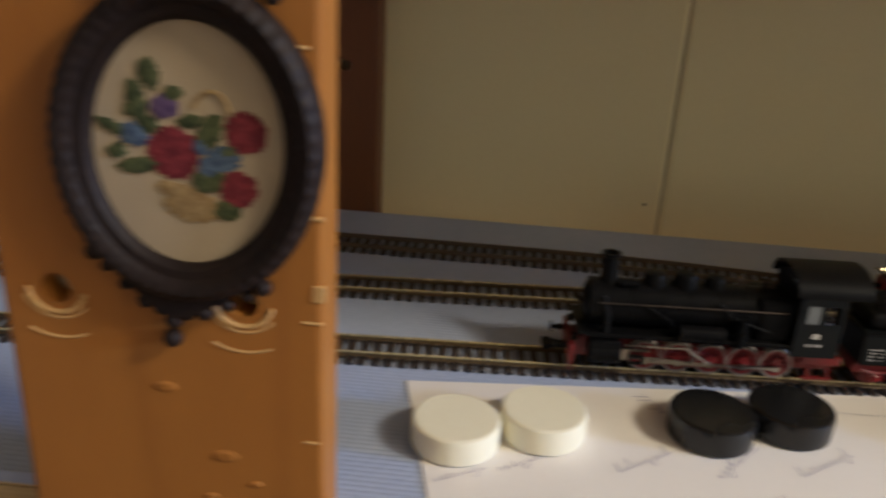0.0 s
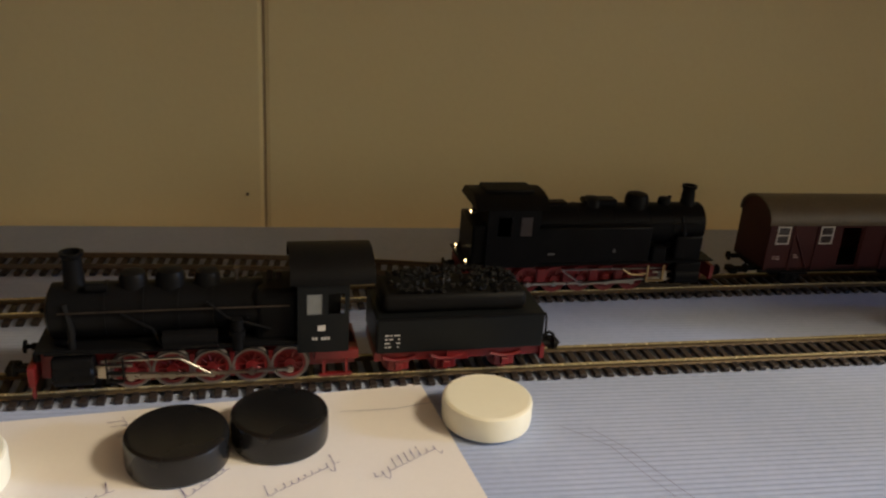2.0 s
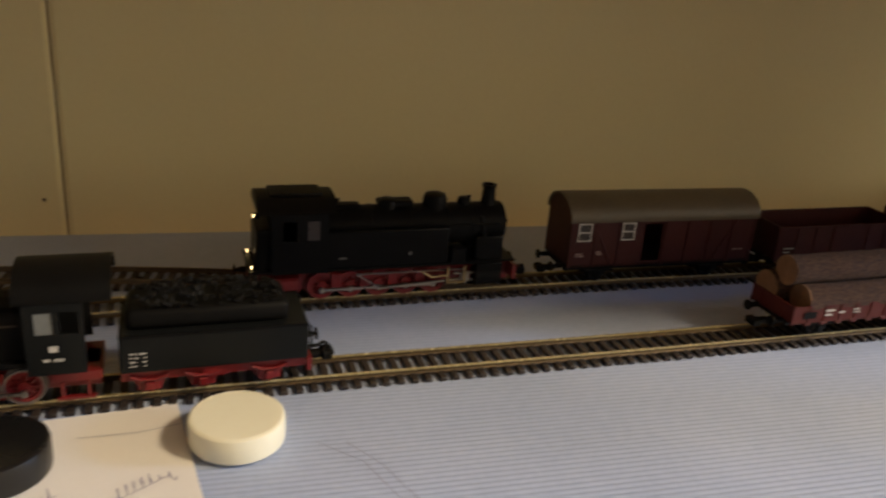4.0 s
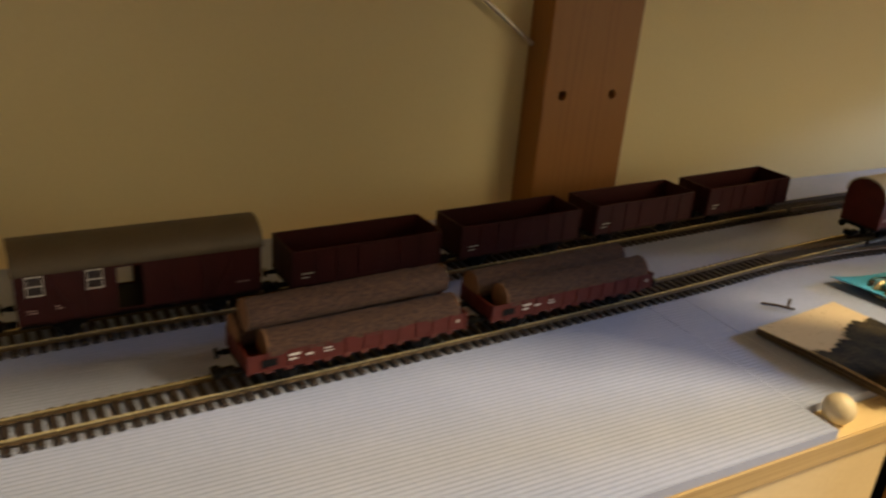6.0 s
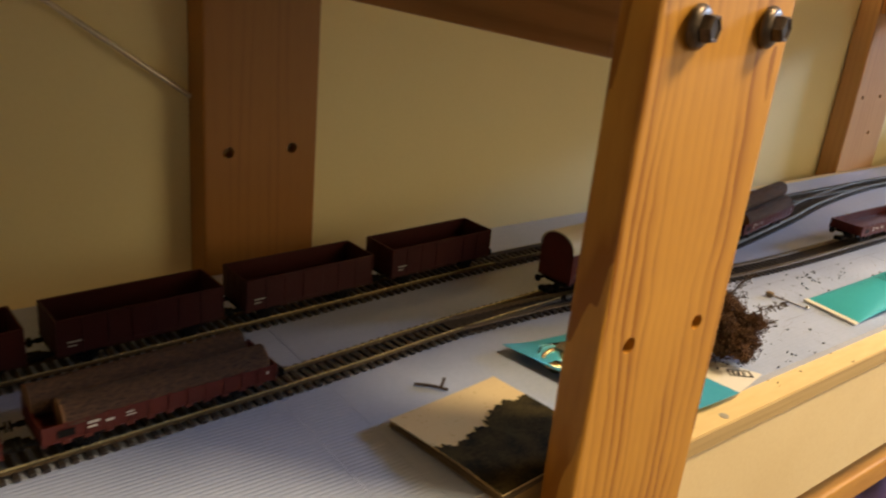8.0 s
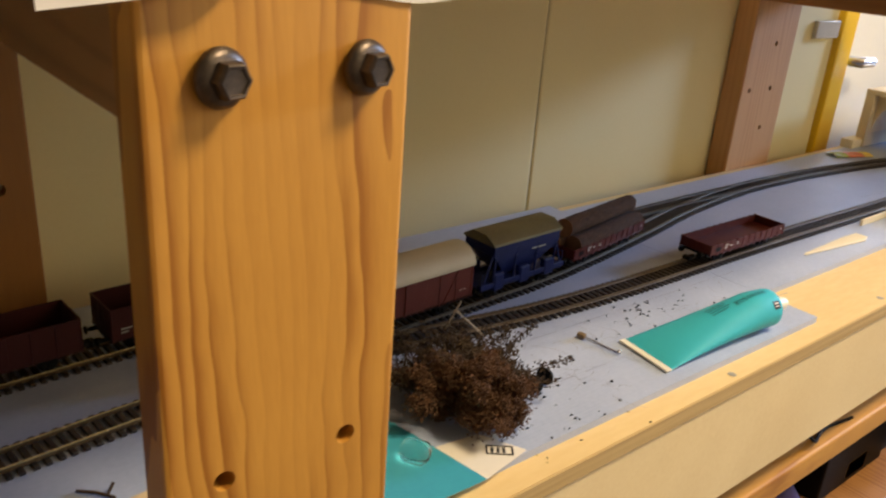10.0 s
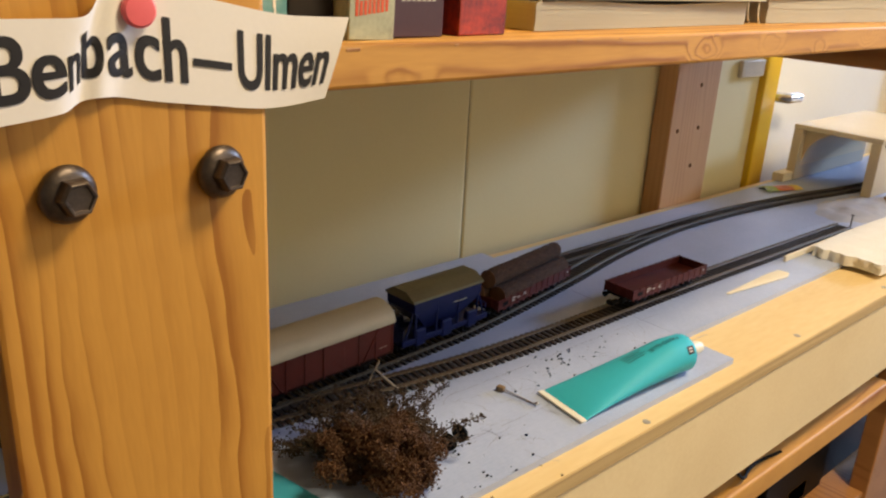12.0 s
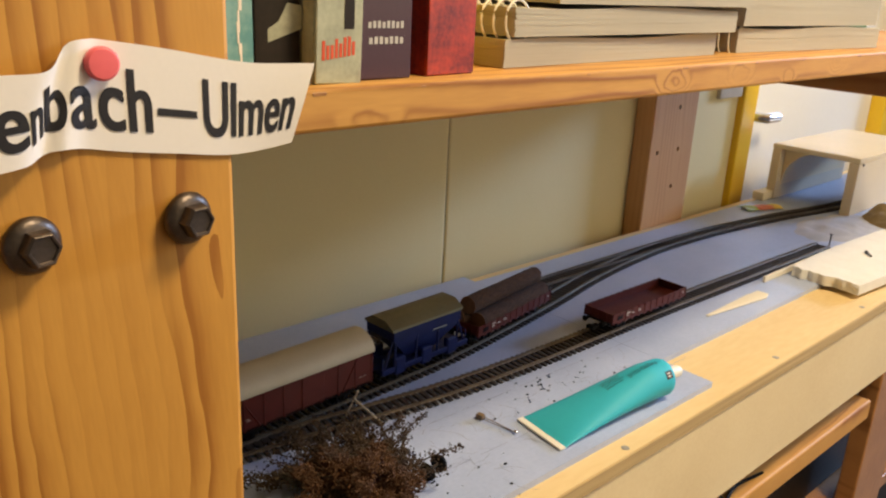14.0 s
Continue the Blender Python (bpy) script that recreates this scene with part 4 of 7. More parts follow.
        for k, runs in enumerate((((0.1490, 0.1507), (0.1513, 0.1520), (0.1528, 0.1556)), ((0.1490, 0.1499), (0.1508, 0.1524), (0.1548, 0.1557)), ((0.1490, 0.1512), (0.1540, 0.1556)), ((0.1490, 0.1500), (0.1506, 0.1516), (0.1546, 0.1553)))):
            marks(body, [(o + u, o + v, 0.0226 - k * 0.0019, 0.0232 - k * 0.0019) for u, v in runs], s * 0.0172)
    bm = bmesh.new()
    block(bm, o + 0.1480, o + 0.2150, -0.0128, 0.0128, 0.0308, 0.0400, 0.0030, 3)
    part("coal_bunker", bm, BLACK_DULL, body)
    bm = bmesh.new()
    rnd = random.Random(5)
    for k in range(330):
        x, y = rnd.uniform(0.152, 0.212), rnd.uniform(-0.0115, 0.0115)
        top = 0.0400 + 0.0070 * (1 - (y / 0.013) ** 2) * (1 - ((x - 0.178) / 0.040) ** 2)
        r = rnd.uniform(0.0007, 0.0016)
        bmesh.ops.create_icosphere(bm, subdivisions=1, radius=r, matrix=Matrix.Translation((o + x, y, top + rnd.uniform(-0.001, 0.0008))) @ Euler((rnd.random() * 3, rnd.random() * 3, 0)).to_matrix().to_4x4() @ Matrix.Diagonal((1, rnd.uniform(0.6, 1), rnd.uniform(0.5, 0.9), 1)))
    for f in bm.faces:
        f.smooth = False
    tagged(part("coal", bm, COAL, body, "heaped black coal"), kind="stuff")
    buffers(ob, o + 0.2243, 1)
    bm = bmesh.new()
    rod(bm, (o + 0.2240, 0, 0.0105), (o + 0.2300, 0, 0.0105), 0.0009, seg=8)
    sweep(bm, [(o + 0.2300, 0, 0.0105), (o + 0.2325, 0, 0.0122), (o + 0.2345, 0, 0.0110), (o + 0.2350, 0, 0.0085)], 0.0008, 6)
    block(bm, o + 0.2320, o + 0.2372, -0.0042, 0.0042, 0.0072, 0.0084, 0.0004, 1)
    part("coupling_hook", bm, BLACK_DULL, ob)
    for s in (-1, 1):
        bm = bmesh.new()
        sweep(bm, [(o + 0.2238, s * 0.0155, 0.0170), (o + 0.2243, s * 0.0155, 0.0230), (o + 0.2238, s * 0.0155, 0.0290)], 0.0005, 6)
        part("handrail", bm, BLACK_DULL, ob)
        for x in (0.156, 0.178, 0.206):
            bm = bmesh.new()
            block(bm, o + x - 0.0018, o + x + 0.0018, s * 0.0146 - 0.0010, s * 0.0146 + 0.0010, 0.0040, 0.0078, 0.0005, 1)
            part("axle_box", bm, RED, ob)
            bm = bmesh.new()
            sweep(bm, [(o + x - 0.0075, s * 0.0150, 0.0108), (o + x - 0.003, s * 0.0150, 0.0092), (o + x + 0.003, s * 0.0150, 0.0092), (o + x + 0.0075, s * 0.0150, 0.0108)], 0.0008, 6)
            part("leaf_spring", bm, RED, ob)
    return ob


def tank_locomotive(m):
    """Five-coupled tank engine, cab at the low end of x; 0.165 long."""
    ob = thing("tank_locomotive", "black model tank locomotive with red running gear and lit lamps", "model locomotive", m=m)
    o = -0.0825
    R = 0.0078
    xs = [o + v for v in (0.048, 0.064, 0.080, 0.096, 0.112)]
    for s in (-1, 1):
        for x in xs:
            driving_wheel(ob, x, s, R, RED)
        side_rods(ob, xs, R, o + 0.1300, s)
        bm = bmesh.new()
        m2 = Matrix.Translation((o + 0.1360, s * 0.0135, 0.0105)) @ Matrix.Rotation(math.pi / 2, 4, "Y")
        lathe(bm, [(0.0, 0.0), (0.0056, 0.0), (0.0056, 0.0150), (0.0, 0.016)], m2, 18)
        block(bm, o + 0.1360, o + 0.1520, s * 0.0135 - 0.004, s * 0.0135 + 0.004, 0.0125, 0.0190, 0.0008)
        part("cylinder_block", bm, BLACK, ob)
        bm = bmesh.new()
        block(bm, o + 0.0480, o + 0.1180, s * 0.0135 - 0.0038, s * 0.0135 + 0.0038, 0.0206, 0.0415, 0.0010, 2)
        side = part("water_tank", bm, BLACK, ob)
        marks(side, [(o + 0.0560, o + 0.0600, 0.0258, 0.0268), (o + 0.0950, o + 0.0965, 0.0265, 0.0285)], s * 0.0174, MARK_DIM)
        bm = bmesh.new()
        block(bm, o + 0.010, o + 0.135, s * 0.0150 - 0.0006, s * 0.0150 + 0.0006, 0.0182, 0.0196)
        part("frame_plate", bm, BLACK, ob)
    bm = bmesh.new()
    block(bm, o + 0.010, o + 0.160, -0.0062, 0.0062, 0.0045, 0.0165)
    block(bm, o + 0.0095, o + 0.0120, -0.0165, 0.0165, 0.0080, 0.0165)
    block(bm, o + 0.1590, o + 0.1612, -0.0165, 0.0165, 0.0080, 0.0165)
    block(bm, o + 0.012, o + 0.036, -0.0140, 0.0140, 0.0060, 0.0140, 0.001, 1)
    part("frame", bm, RED, ob)
    buffers(ob, o + 0.0097, -1)
    buffers(ob, o + 0.1610, 1)
    bm = bmesh.new()
    block(bm, o + 0.008, o + 0.160, -0.0170, 0.0170, 0.0194, 0.0204, 0.0003, 1)
    part("running_board", bm, BLACK, ob)
    boiler(ob, o + 0.0500, o + 0.1540, 0.0118, 0.0385, BLACK, [o + v for v in (0.076, 0.098, 0.120, 0.134)], 1)
    turned("chimney", ob, o + 0.1460, 0.0490, [(0.0050, 0.0), (0.0042, 0.0018), (0.0036, 0.0095), (0.0044, 0.0106), (0.0044, 0.0121), (0.0032, 0.0121), (0.0030, 0.0080), (0.0, 0.0080)], BLACK)
    for x, r, h in ((0.0860, 0.0058, 0.0055), (0.1135, 0.0072, 0.0080), (0.1310, 0.0040, 0.0052)):
        turned("dome", ob, o + x, 0.0490, [(r, -0.003), (r * 0.96, h * 0.6), (r * 0.8, h * 0.88), (r * 0.4, h), (0.0, h)], BLACK)
    bm = bmesh.new()
    block(bm, o + 0.0800, o + 0.1000, -0.0045, 0.0045, 0.0500, 0.0535, 0.0008, 1)
    part("sand_box", bm, BLACK, ob)
    bm = bmesh.new()
    block(bm, o + 0.0560, o + 0.0700, -0.0035, 0.0035, 0.0495, 0.0520, 0.0008, 1)
    part("feed_box", bm, BLACK, ob)
    for x, h in ((0.0550, 0.0060), (0.0575, 0.0050), (0.1340, 0.0050)):
        turned("safety_valve", ob, o + x, 0.0490, [(0.0010, 0.0), (0.0010, h), (0.0014, h + 0.0005), (0.0, h + 0.0010)], BLACK)
    for s in (-1, 1):
        bm = bmesh.new()
        sweep(bm, [(o + 0.052, s * 0.0128, 0.0420), (o + 0.10, s * 0.0128, 0.0420), (o + 0.150, s * 0.0126, 0.0410)], 0.0005, 6)
        part("handrail", bm, BLACK, ob)
        bm = bmesh.new()
        sweep(bm, [(o + 0.139, s * 0.0095, 0.0450), (o + 0.1405, s * 0.0125, 0.0350), (o + 0.1405, s * 0.0135, 0.0185)], 0.0015, 8)
        part("steam_pipe", bm, BLACK_DULL, ob)
        bm = bmesh.new()
        block(bm, o + 0.1200, o + 0.1290, s * 0.0140 - 0.003, s * 0.0140 + 0.003, 0.0185, 0.0290, 0.0008, 1)
        part("air_pump", bm, BLACK, ob)
    for s in (-1, 1):
        bm = bmesh.new()
        block(bm, o + 0.1355, o + 0.1525, s * 0.0105 - 0.0040, s * 0.0105 + 0.0040, 0.0184, 0.0345, 0.0015, 2)
        part("steam_chest", bm, BLACK, ob)
        bm = bmesh.new()
        for x in (0.1190, 0.1290):
            block(bm, o + x, o + x + 0.0012, s * 0.0150 - 0.0006, s * 0.0150 + 0.0006, 0.0070, 0.0170)
        block(bm, o + 0.1190, o + 0.1302, s * 0.0150 - 0.0006, s * 0.0150 + 0.0006, 0.0068, 0.0078)
        sweep(bm, [(o + 0.1040, s * 0.0150, 0.0150), (o + 0.1100, s * 0.0152, 0.0112), (o + 0.1200, s * 0.0152, 0.0120)], 0.0006, 6)
        part("slide_bracket", bm, BRASSY, ob)
        for x in (0.056, 0.072, 0.088, 0.104):
            bm = bmesh.new()
            block(bm, o + x - 0.0030, o + x + 0.0030, s * 0.0105 - 0.0008, s * 0.0105 + 0.0008, 0.0060, 0.0150, 0.0006, 1)
            part("brake_hanger", bm, RED, ob)
    bm = bmesh.new()
    block(bm, o + 0.0200, o + 0.0480, -0.0080, 0.0080, 0.0585, 0.0608, 0.0010, 2)
    part("roof_vent", bm, BLACK_DULL, ob)
    bm = bmesh.new()
    block(bm, o + 0.0125, o + 0.0240, -0.0150, 0.0150, 0.0184, 0.0430, 0.0012, 2)
    part("coal_bunker", bm, BLACK, ob)
    for x in (0.0200, 0.0485):
        bm = bmesh.new()
        block(bm, o + x, o + x + 0.0015, -0.0168, 0.0168, 0.0184, 0.0530)
        part("cab_end", bm, BLACK, ob)
    for s in (-1, 1):
        bm = bmesh.new()
        y = s * 0.0168
        plate_with_openings(bm, o + 0.0200, o + 0.0500, 0.0184, 0.0530, y - 0.0005, y + 0.0005, [(o + 0.0260, o + 0.0335, 0.0370, 0.0480), (o + 0.0390, o + 0.0455, 0.0370, 0.0480)])
        side = part("cab_side", bm, BLACK, ob)
        bm = bmesh.new()
        block(bm, o + 0.0390, o + 0.0455, y - 0.0002, y + 0.0002, 0.0370, 0.0480)
        part("cab_window", bm, PANE_DIM, side)
    bm = bmesh.new()
    prism(bm, [(-0.0180, 0.0522), (0.0180, 0.0522), (0.0120, 0.0578), (0.0060, 0.0592), (-0.0060, 0.0592), (-0.0120, 0.0578)], 0, o + 0.0130, o + 0.0545)
    part("cab_roof", bm, BLACK_DULL, ob)
    for y, z in ((-0.0120, 0.0215), (0.0120, 0.0215), (-0.0110, 0.0500)):
        x = o + (0.0115 if z < 0.045 else 0.0128)
        bm = bmesh.new()
        rod(bm, (x + 0.0020, y, z), (x - 0.0010, y, z), 0.0017, seg=12)
        case = part("tail_lamp", bm, BLACK, ob)
        bm = bmesh.new()
        rod(bm, (x - 0.0009, y, z), (x - 0.0015, y, z), 0.0009, seg=12)
        part("lens", bm, LIT, case, "small warm glowing lamp")
    return ob


LIT, t_, b_, l_ = nodes_of("warm_lamp_glow")
b_.inputs["Emission Color"].default_value = (1.0, 0.72, 0.35, 1)
b_.inputs["Emission Strength"].default_value = 5.0


def underframe(ob, half, axles, r=0.0055):
    bm = bmesh.new()
    block(bm, -half, half, -0.0100, 0.0100, 0.0100, 0.0122)
    for s in (-1, 1):
        block(bm, -half, half, s * 0.0125 - 0.0008, s * 0.0125 + 0.0008, 0.0095, 0.0130)
        for x in axles:
            block(bm, x - 0.0045, x + 0.0045, s * 0.0122 - 0.0008, s * 0.0122 + 0.0008, 0.0050, 0.0098)
            block(bm, x - 0.0018, x + 0.0018, s * 0.0132 - 0.0010, s * 0.0132 + 0.0010, 0.0035, 0.0080, 0.0004, 1)
            block(bm, x - 0.0090, x + 0.0090, s * 0.0132 - 0.0005, s * 0.0132 + 0.0005, 0.0082, 0.0092)
    part("underframe", bm, BLACK_DULL, ob)
    for x in axles:
        wheel_pair(ob, x, r, BLACK_DULL)
    buffers(ob, -half - 0.0005, -1)
    buffers(ob, half + 0.0005, 1)


def open_wagon(ob, half, z1, material, ribs, wide=0.0168, brackets=True):
    """Floor, sides with ribs and ends of an open wagon, floor at 0.0125."""
    underframe(ob, half, (-half * 0.62, half * 0.62))
    bm = bmesh.new()
    block(bm, -half, half, -wide, wide, 0.0122, 0.0136)
    part("wagon_floor", bm, material, ob)
    for s in (-1, 1):
        bm = bmesh.new()
        y = s * (wide - 0.0005)
        block(bm, -half, half, y - 0.0005, y + 0.0005, 0.0130, z1, 0.0002, 1)
        block(bm, -half, half, y - 0.0006, y + s * 0.0004 + 0.0006, z1 - 0.0012, z1)
        block(bm, -half, half, y - 0.0006, y + s * 0.0006 + 0.0006, 0.0118, 0.0134)
        side = part("side_wall", bm, material, ob)
        for k in range(ribs + 1):
            x = -half + 0.0008 + (2 * half - 0.0016) * k / ribs
            bm = bmesh.new()
            block(bm, x - 0.0006, x + 0.0006, y + s * 0.0003 - 0.0007, y + s * 0.0003 + 0.0007, 0.0110, z1 + (0.0007 if brackets else -0.0005))
            if brackets and 0 < k < ribs:
                block(bm, x - 0.0022, x + 0.0022, y + s * 0.0004 - 0.0007, y + s * 0.0004 + 0.0007, 0.0102, 0.0122, 0.0004, 1)
                block(bm, x - 0.0013, x + 0.0013, y - s * 0.0002 - 0.0007, y - s * 0.0002 + 0.0007, z1 - 0.0004, z1 + 0.0008, 0.0003, 1)
            part("stake", bm, material, side)
        bm = bmesh.new()
        x = s * (half - 0.0005)
        block(bm, x - 0.0005, x + 0.0005, -wide + 0.001, wide - 0.001, 0.0130, z1 + 0.0002)
        for yy in (-0.009, 0.0, 0.009):
            block(bm, x + s * 0.0003 - 0.0006, x + s * 0.0003 + 0.0006, yy - 0.0007, yy + 0.0007, 0.0125, z1)
        part("end_wall", bm, material, ob)


def low_wagon(m, label):
    ob = thing("flat_wagon", label, "model wagon", "low-sided wagons", m=m)
    open_wagon(ob, 0.0635, 0.0215, WAGON, 12)
    for s in (-1, 1):
        y = s * 0.0173
        marks(ob, [(-0.0420, -0.0360, 0.0180, 0.0192), (-0.0420, -0.0375, 0.0156, 0.0166), (-0.0330, -0.0290, 0.0165, 0.0177), (-0.0230, -0.0190, 0.0180, 0.0187),
                   (-0.0230, -0.0180, 0.0163, 0.0169), (0.0565, 0.0580, 0.0168, 0.0186)], y)
        bm = bmesh.new()
        block(bm, -0.0560, -0.0480, y - 0.0001, y + 0.0001, 0.0145, 0.0185)
        part("chalk_board", bm, BLACK_DULL, ob)
    return ob


def log(m, length, r, seed, label):
    """A felled trunk, lying along x, with rough bark and sawn ends."""
    bm = bmesh.new()
    rnd = random.Random(seed)
    n, seg = 40, 26
    rings = []
    bend = rnd.uniform(-0.0008, 0.0008)
    for k in range(n + 1):
        x = -length / 2 + length * k / n
        ring = []
        for j in range(seg):
            a = 2 * math.pi * j / seg
            rr = r * (1 + 0.05 * math.cos(2 * a + seed) - 0.04 * k / n) + 0.0006 * noise.noise(Vector((x * 130 + seed, math.cos(a) * 3.5, math.sin(a) * 3.5))) \
                + 0.00035 * noise.noise(Vector((x * 420, math.cos(a) * 9 + seed, math.sin(a) * 9)))
            ring.append(bm.verts.new((x, rr * math.cos(a), rr * math.sin(a) + bend * math.cos(math.pi * k / n))))
        rings.append(ring)
    for a, b in zip(rings, rings[1:]):
        for j in range(seg):
            bm.faces.new((a[j], a[(j + 1) % seg], b[(j + 1) % seg], b[j]))
    ob = whole("log", bm, BARK, label, "log", "timber load", m=m)
    for ring_x, s in ((-length / 2, -1), (length / 2, 1)):
        bm = bmesh.new()
        rr = r * (0.985 if s < 0 else 0.95)
        mm = Matrix.Translation((ring_x - s * 0.0004, 0, (bend if s < 0 else -bend))) @ Matrix.Rotation(s * math.pi / 2, 4, "Y")
        lathe(bm, [(rr, -0.0006), (rr, 0.0002), (rr * 0.5, 0.0005), (0.0, 0.0004)], mm, 20)
        part("sawn_end", bm, ENDGRAIN, ob)
    return ob


def high_wagon(m, half=0.0520):
    ob = thing("open_wagon", "dark oxide-red high-sided open model wagon, empty", "model wagon", "high-sided open wagons", m=m)
    open_wagon(ob, half, 0.0345, WAGON_DARK, 7, wide=0.0168, brackets=False)
    for s in (-1, 1):
        bm = bmesh.new()
        block(bm, -0.008, 0.008, s * 0.0171 - 0.0004, s * 0.0171 + 0.0004, 0.0140, 0.0335, 0.0003, 1)
        part("side_door", bm, WAGON_DARK, ob)
        marks(ob, [(-half + 0.006, -half + 0.014, 0.0195, 0.0203), (-half + 0.006, -half + 0.011, 0.0170, 0.0177)], s * 0.0174, GREY)
    return ob


def goods_van(m, name, half, z_eave, rise, body, roof, label, windows, opening, doors=True):
    ob = thing(name, label, "model wagon", "covered vans", m=m)
    underframe(ob, half, (-half * 0.62, half * 0.62))
    w = 0.0165
    bm = bmesh.new()
    block(bm, -half, half, -w, w, 0.0122, 0.0140)
    part("wagon_floor", bm, BLACK_DULL, ob)
    holes = [(x - 0.0040, x + 0.0040, 0.0296, 0.0401) for x in windows] + ([(*opening, 0.0150, z_eave - 0.003)] if opening else [])
    for s in (-1, 1):
        bm = bmesh.new()
        y = s * (w - 0.0005)
        plate_with_openings(bm, -half, half, 0.0125, z_eave, y - 0.0005, y + 0.0005, holes)
        side = part("side_wall", bm, body, ob)
        for k in range(9):
            x = -half + 0.0009 + (2 * half - 0.0018) * k / 8
            if not any(a - 0.001 < x < b + 0.001 for a, b, *_ in holes):
                bm = bmesh.new()
                block(bm, x - 0.0007, x + 0.0007, y + s * 0.0004 - 0.0006, y + s * 0.0004 + 0.0006, 0.0125, z_eave)
                part("rib", bm, body, side)
        for x0, x1 in ((-half * 0.78, -half * 0.55), (half * 0.55, half * 0.78)):
            bm = bmesh.new()
            rod(bm, (x0, y + s * 0.0007, 0.0135 if x0 > 0 else z_eave - 0.001), (x1, y + s * 0.0007, z_eave - 0.001 if x0 > 0 else 0.0135), 0.0005, seg=5)
            part("diagonal_brace", bm, body, side)
        for x in windows:
            bm = bmesh.new()
            block(bm, x - 0.0040, x + 0.0040, y - 0.0003, y + 0.0001, 0.0296, 0.0401)
            pane = part("window", bm, PANE_DIM, side)
            bm = bmesh.new()
            for zz in (0.0296, 0.0348, 0.0401):
                block(bm, x - 0.0044, x + 0.0044, y + s * 0.0008 - 0.0003, y + s * 0.0008 + 0.0003, zz - 0.0003, zz + 0.0003)
            for xx in (x - 0.0040, x + 0.0040):
                block(bm, xx - 0.0003, xx + 0.0003, y + s * 0.0008 - 0.0003, y + s * 0.0008 + 0.0003, 0.0296, 0.0401)
            part("window_frame", bm, WHITE_MARK, pane, "white window frame")
        if doors:
            bm = bmesh.new()
            block(bm, -0.0010, 0.0190, y + s * 0.0009 - 0.0005, y + s * 0.0009 + 0.0005, 0.0140, z_eave - 0.0015, 0.0003, 1)
            part("sliding_door", bm, body, ob)
        marks(ob, [(-half + 0.0045 + d, -half + 0.0045 + d + u, z, z + 0.0007) for d, u, z in ((0.0, 0.0018, 0.0212), (0.0026, 0.0016, 0.0212), (0.0, 0.0010, 0.0198), (0.0018, 0.0030, 0.0198), (0.0135, 0.0022, 0.0222), (0.0140, 0.0030, 0.0208), (2 * half - 0.019, 0.0030, 0.0208), (2 * half - 0.015, 0.0030, 0.0208))], s * (w + 0.0010), MARK_PALE)
        bm = bmesh.new()
        x = s * (half - 0.0005)
        arch = [(w * math.cos(a) * 0.99, z_eave + rise * 0.95 * math.sin(a)) for a in (math.pi * k / 12 for k in range(13))]
        prism(bm, [(-w * 0.99, 0.0125), (w * 0.99, 0.0125)] + arch, 0, x - 0.0005, x + 0.0005)
        part("end_wall", bm, body, ob)
    curved_roof(ob, -half - 0.0012, half + 0.0012, w + 0.0012, z_eave - 0.0003, rise + 0.0010, roof)
    return ob


def hopper(m):
    ob = thing("hopper_wagon", "dark blue model hopper wagon with olive lid", "model wagon", m=m)
    half = 0.050
    underframe(ob, half, (-0.031, 0.031))
    bm = bmesh.new()
    levels = [(0.0160, 0.0075, 0.0170), (0.0330, 0.0160, 0.0340), (0.0385, 0.0170, 0.0395), (0.0385, 0.0172, 0.0485)]
    rings = [[bm.verts.new((sx * hx, sy * hy, z)) for sx, sy in ((-1, -1), (1, -1), (1, 1), (-1, 1))] for hx, hy, z in levels]
    for a, b in zip(rings, rings[1:]):
        for k in range(4):
            bm.faces.new((a[k], a[(k + 1) % 4], b[(k + 1) % 4], b[k]))
    bm.faces.new(rings[0][::-1])
    bm.faces.new(rings[-1])
    part("hopper_body", bm, BLUE, ob)
    bm = bmesh.new()
    prism(bm, [(-0.0178, 0.0482), (-0.0174, 0.0502), (-0.0080, 0.0560), (0.0080, 0.0560), (0.0174, 0.0502), (0.0178, 0.0482)], 0, -0.0405, 0.0405)
    part("lid", bm, OLIVE, ob, "olive-brown lid")
    bm = bmesh.new()
    block(bm, -half, half, -0.0165, 0.0165, 0.0122, 0.0138, 0.0004, 1)
    part("deck", bm, BLUE, ob)
    for e in (-1, 1):
        for y in (-0.0145, 0.0145):
            bm = bmesh.new()
            rod(bm, (e * (half - 0.003), y, 0.0138), (e * 0.0375, y, 0.0400), 0.0009, seg=6)
            part("end_strut", bm, BLUE, ob)
        bm = bmesh.new()
        sweep(bm, [(e * (half - 0.002), -0.015, 0.0138), (e * (half - 0.002), -0.015, 0.0260), (e * (half - 0.002), 0.015, 0.0260), (e * (half - 0.002), 0.015, 0.0138)], 0.0006, 6)
        part("end_rail", bm, BLUE, ob)
    for s in (-1, 1):
        for x in (-0.0360, -0.0125, 0.0125, 0.0360):
            bm = bmesh.new()
            rod(bm, (x, s * 0.0155, 0.0130), (x, s * 0.0162, 0.0440), 0.0010, seg=6)
            part("stanchion", bm, BLUE, ob)
        bm = bmesh.new()
        block(bm, -half, half, s * 0.0140 - 0.0025, s * 0.0140 + 0.0025, 0.0125, 0.0170, 0.0005, 1)
        for x in (-0.030, 0.0, 0.030):
            block(bm, x - 0.006, x + 0.006, s * 0.0140 - 0.0030, s * 0.0140 + 0.0030, 0.0090, 0.0240, 0.0012, 1)
        part("chute", bm, BLUE, ob)
        marks(ob, [(0.006, 0.024, 0.0400, 0.0412), (0.006, 0.022, 0.0378, 0.0387)], s * 0.0168, GREY)
    return ob


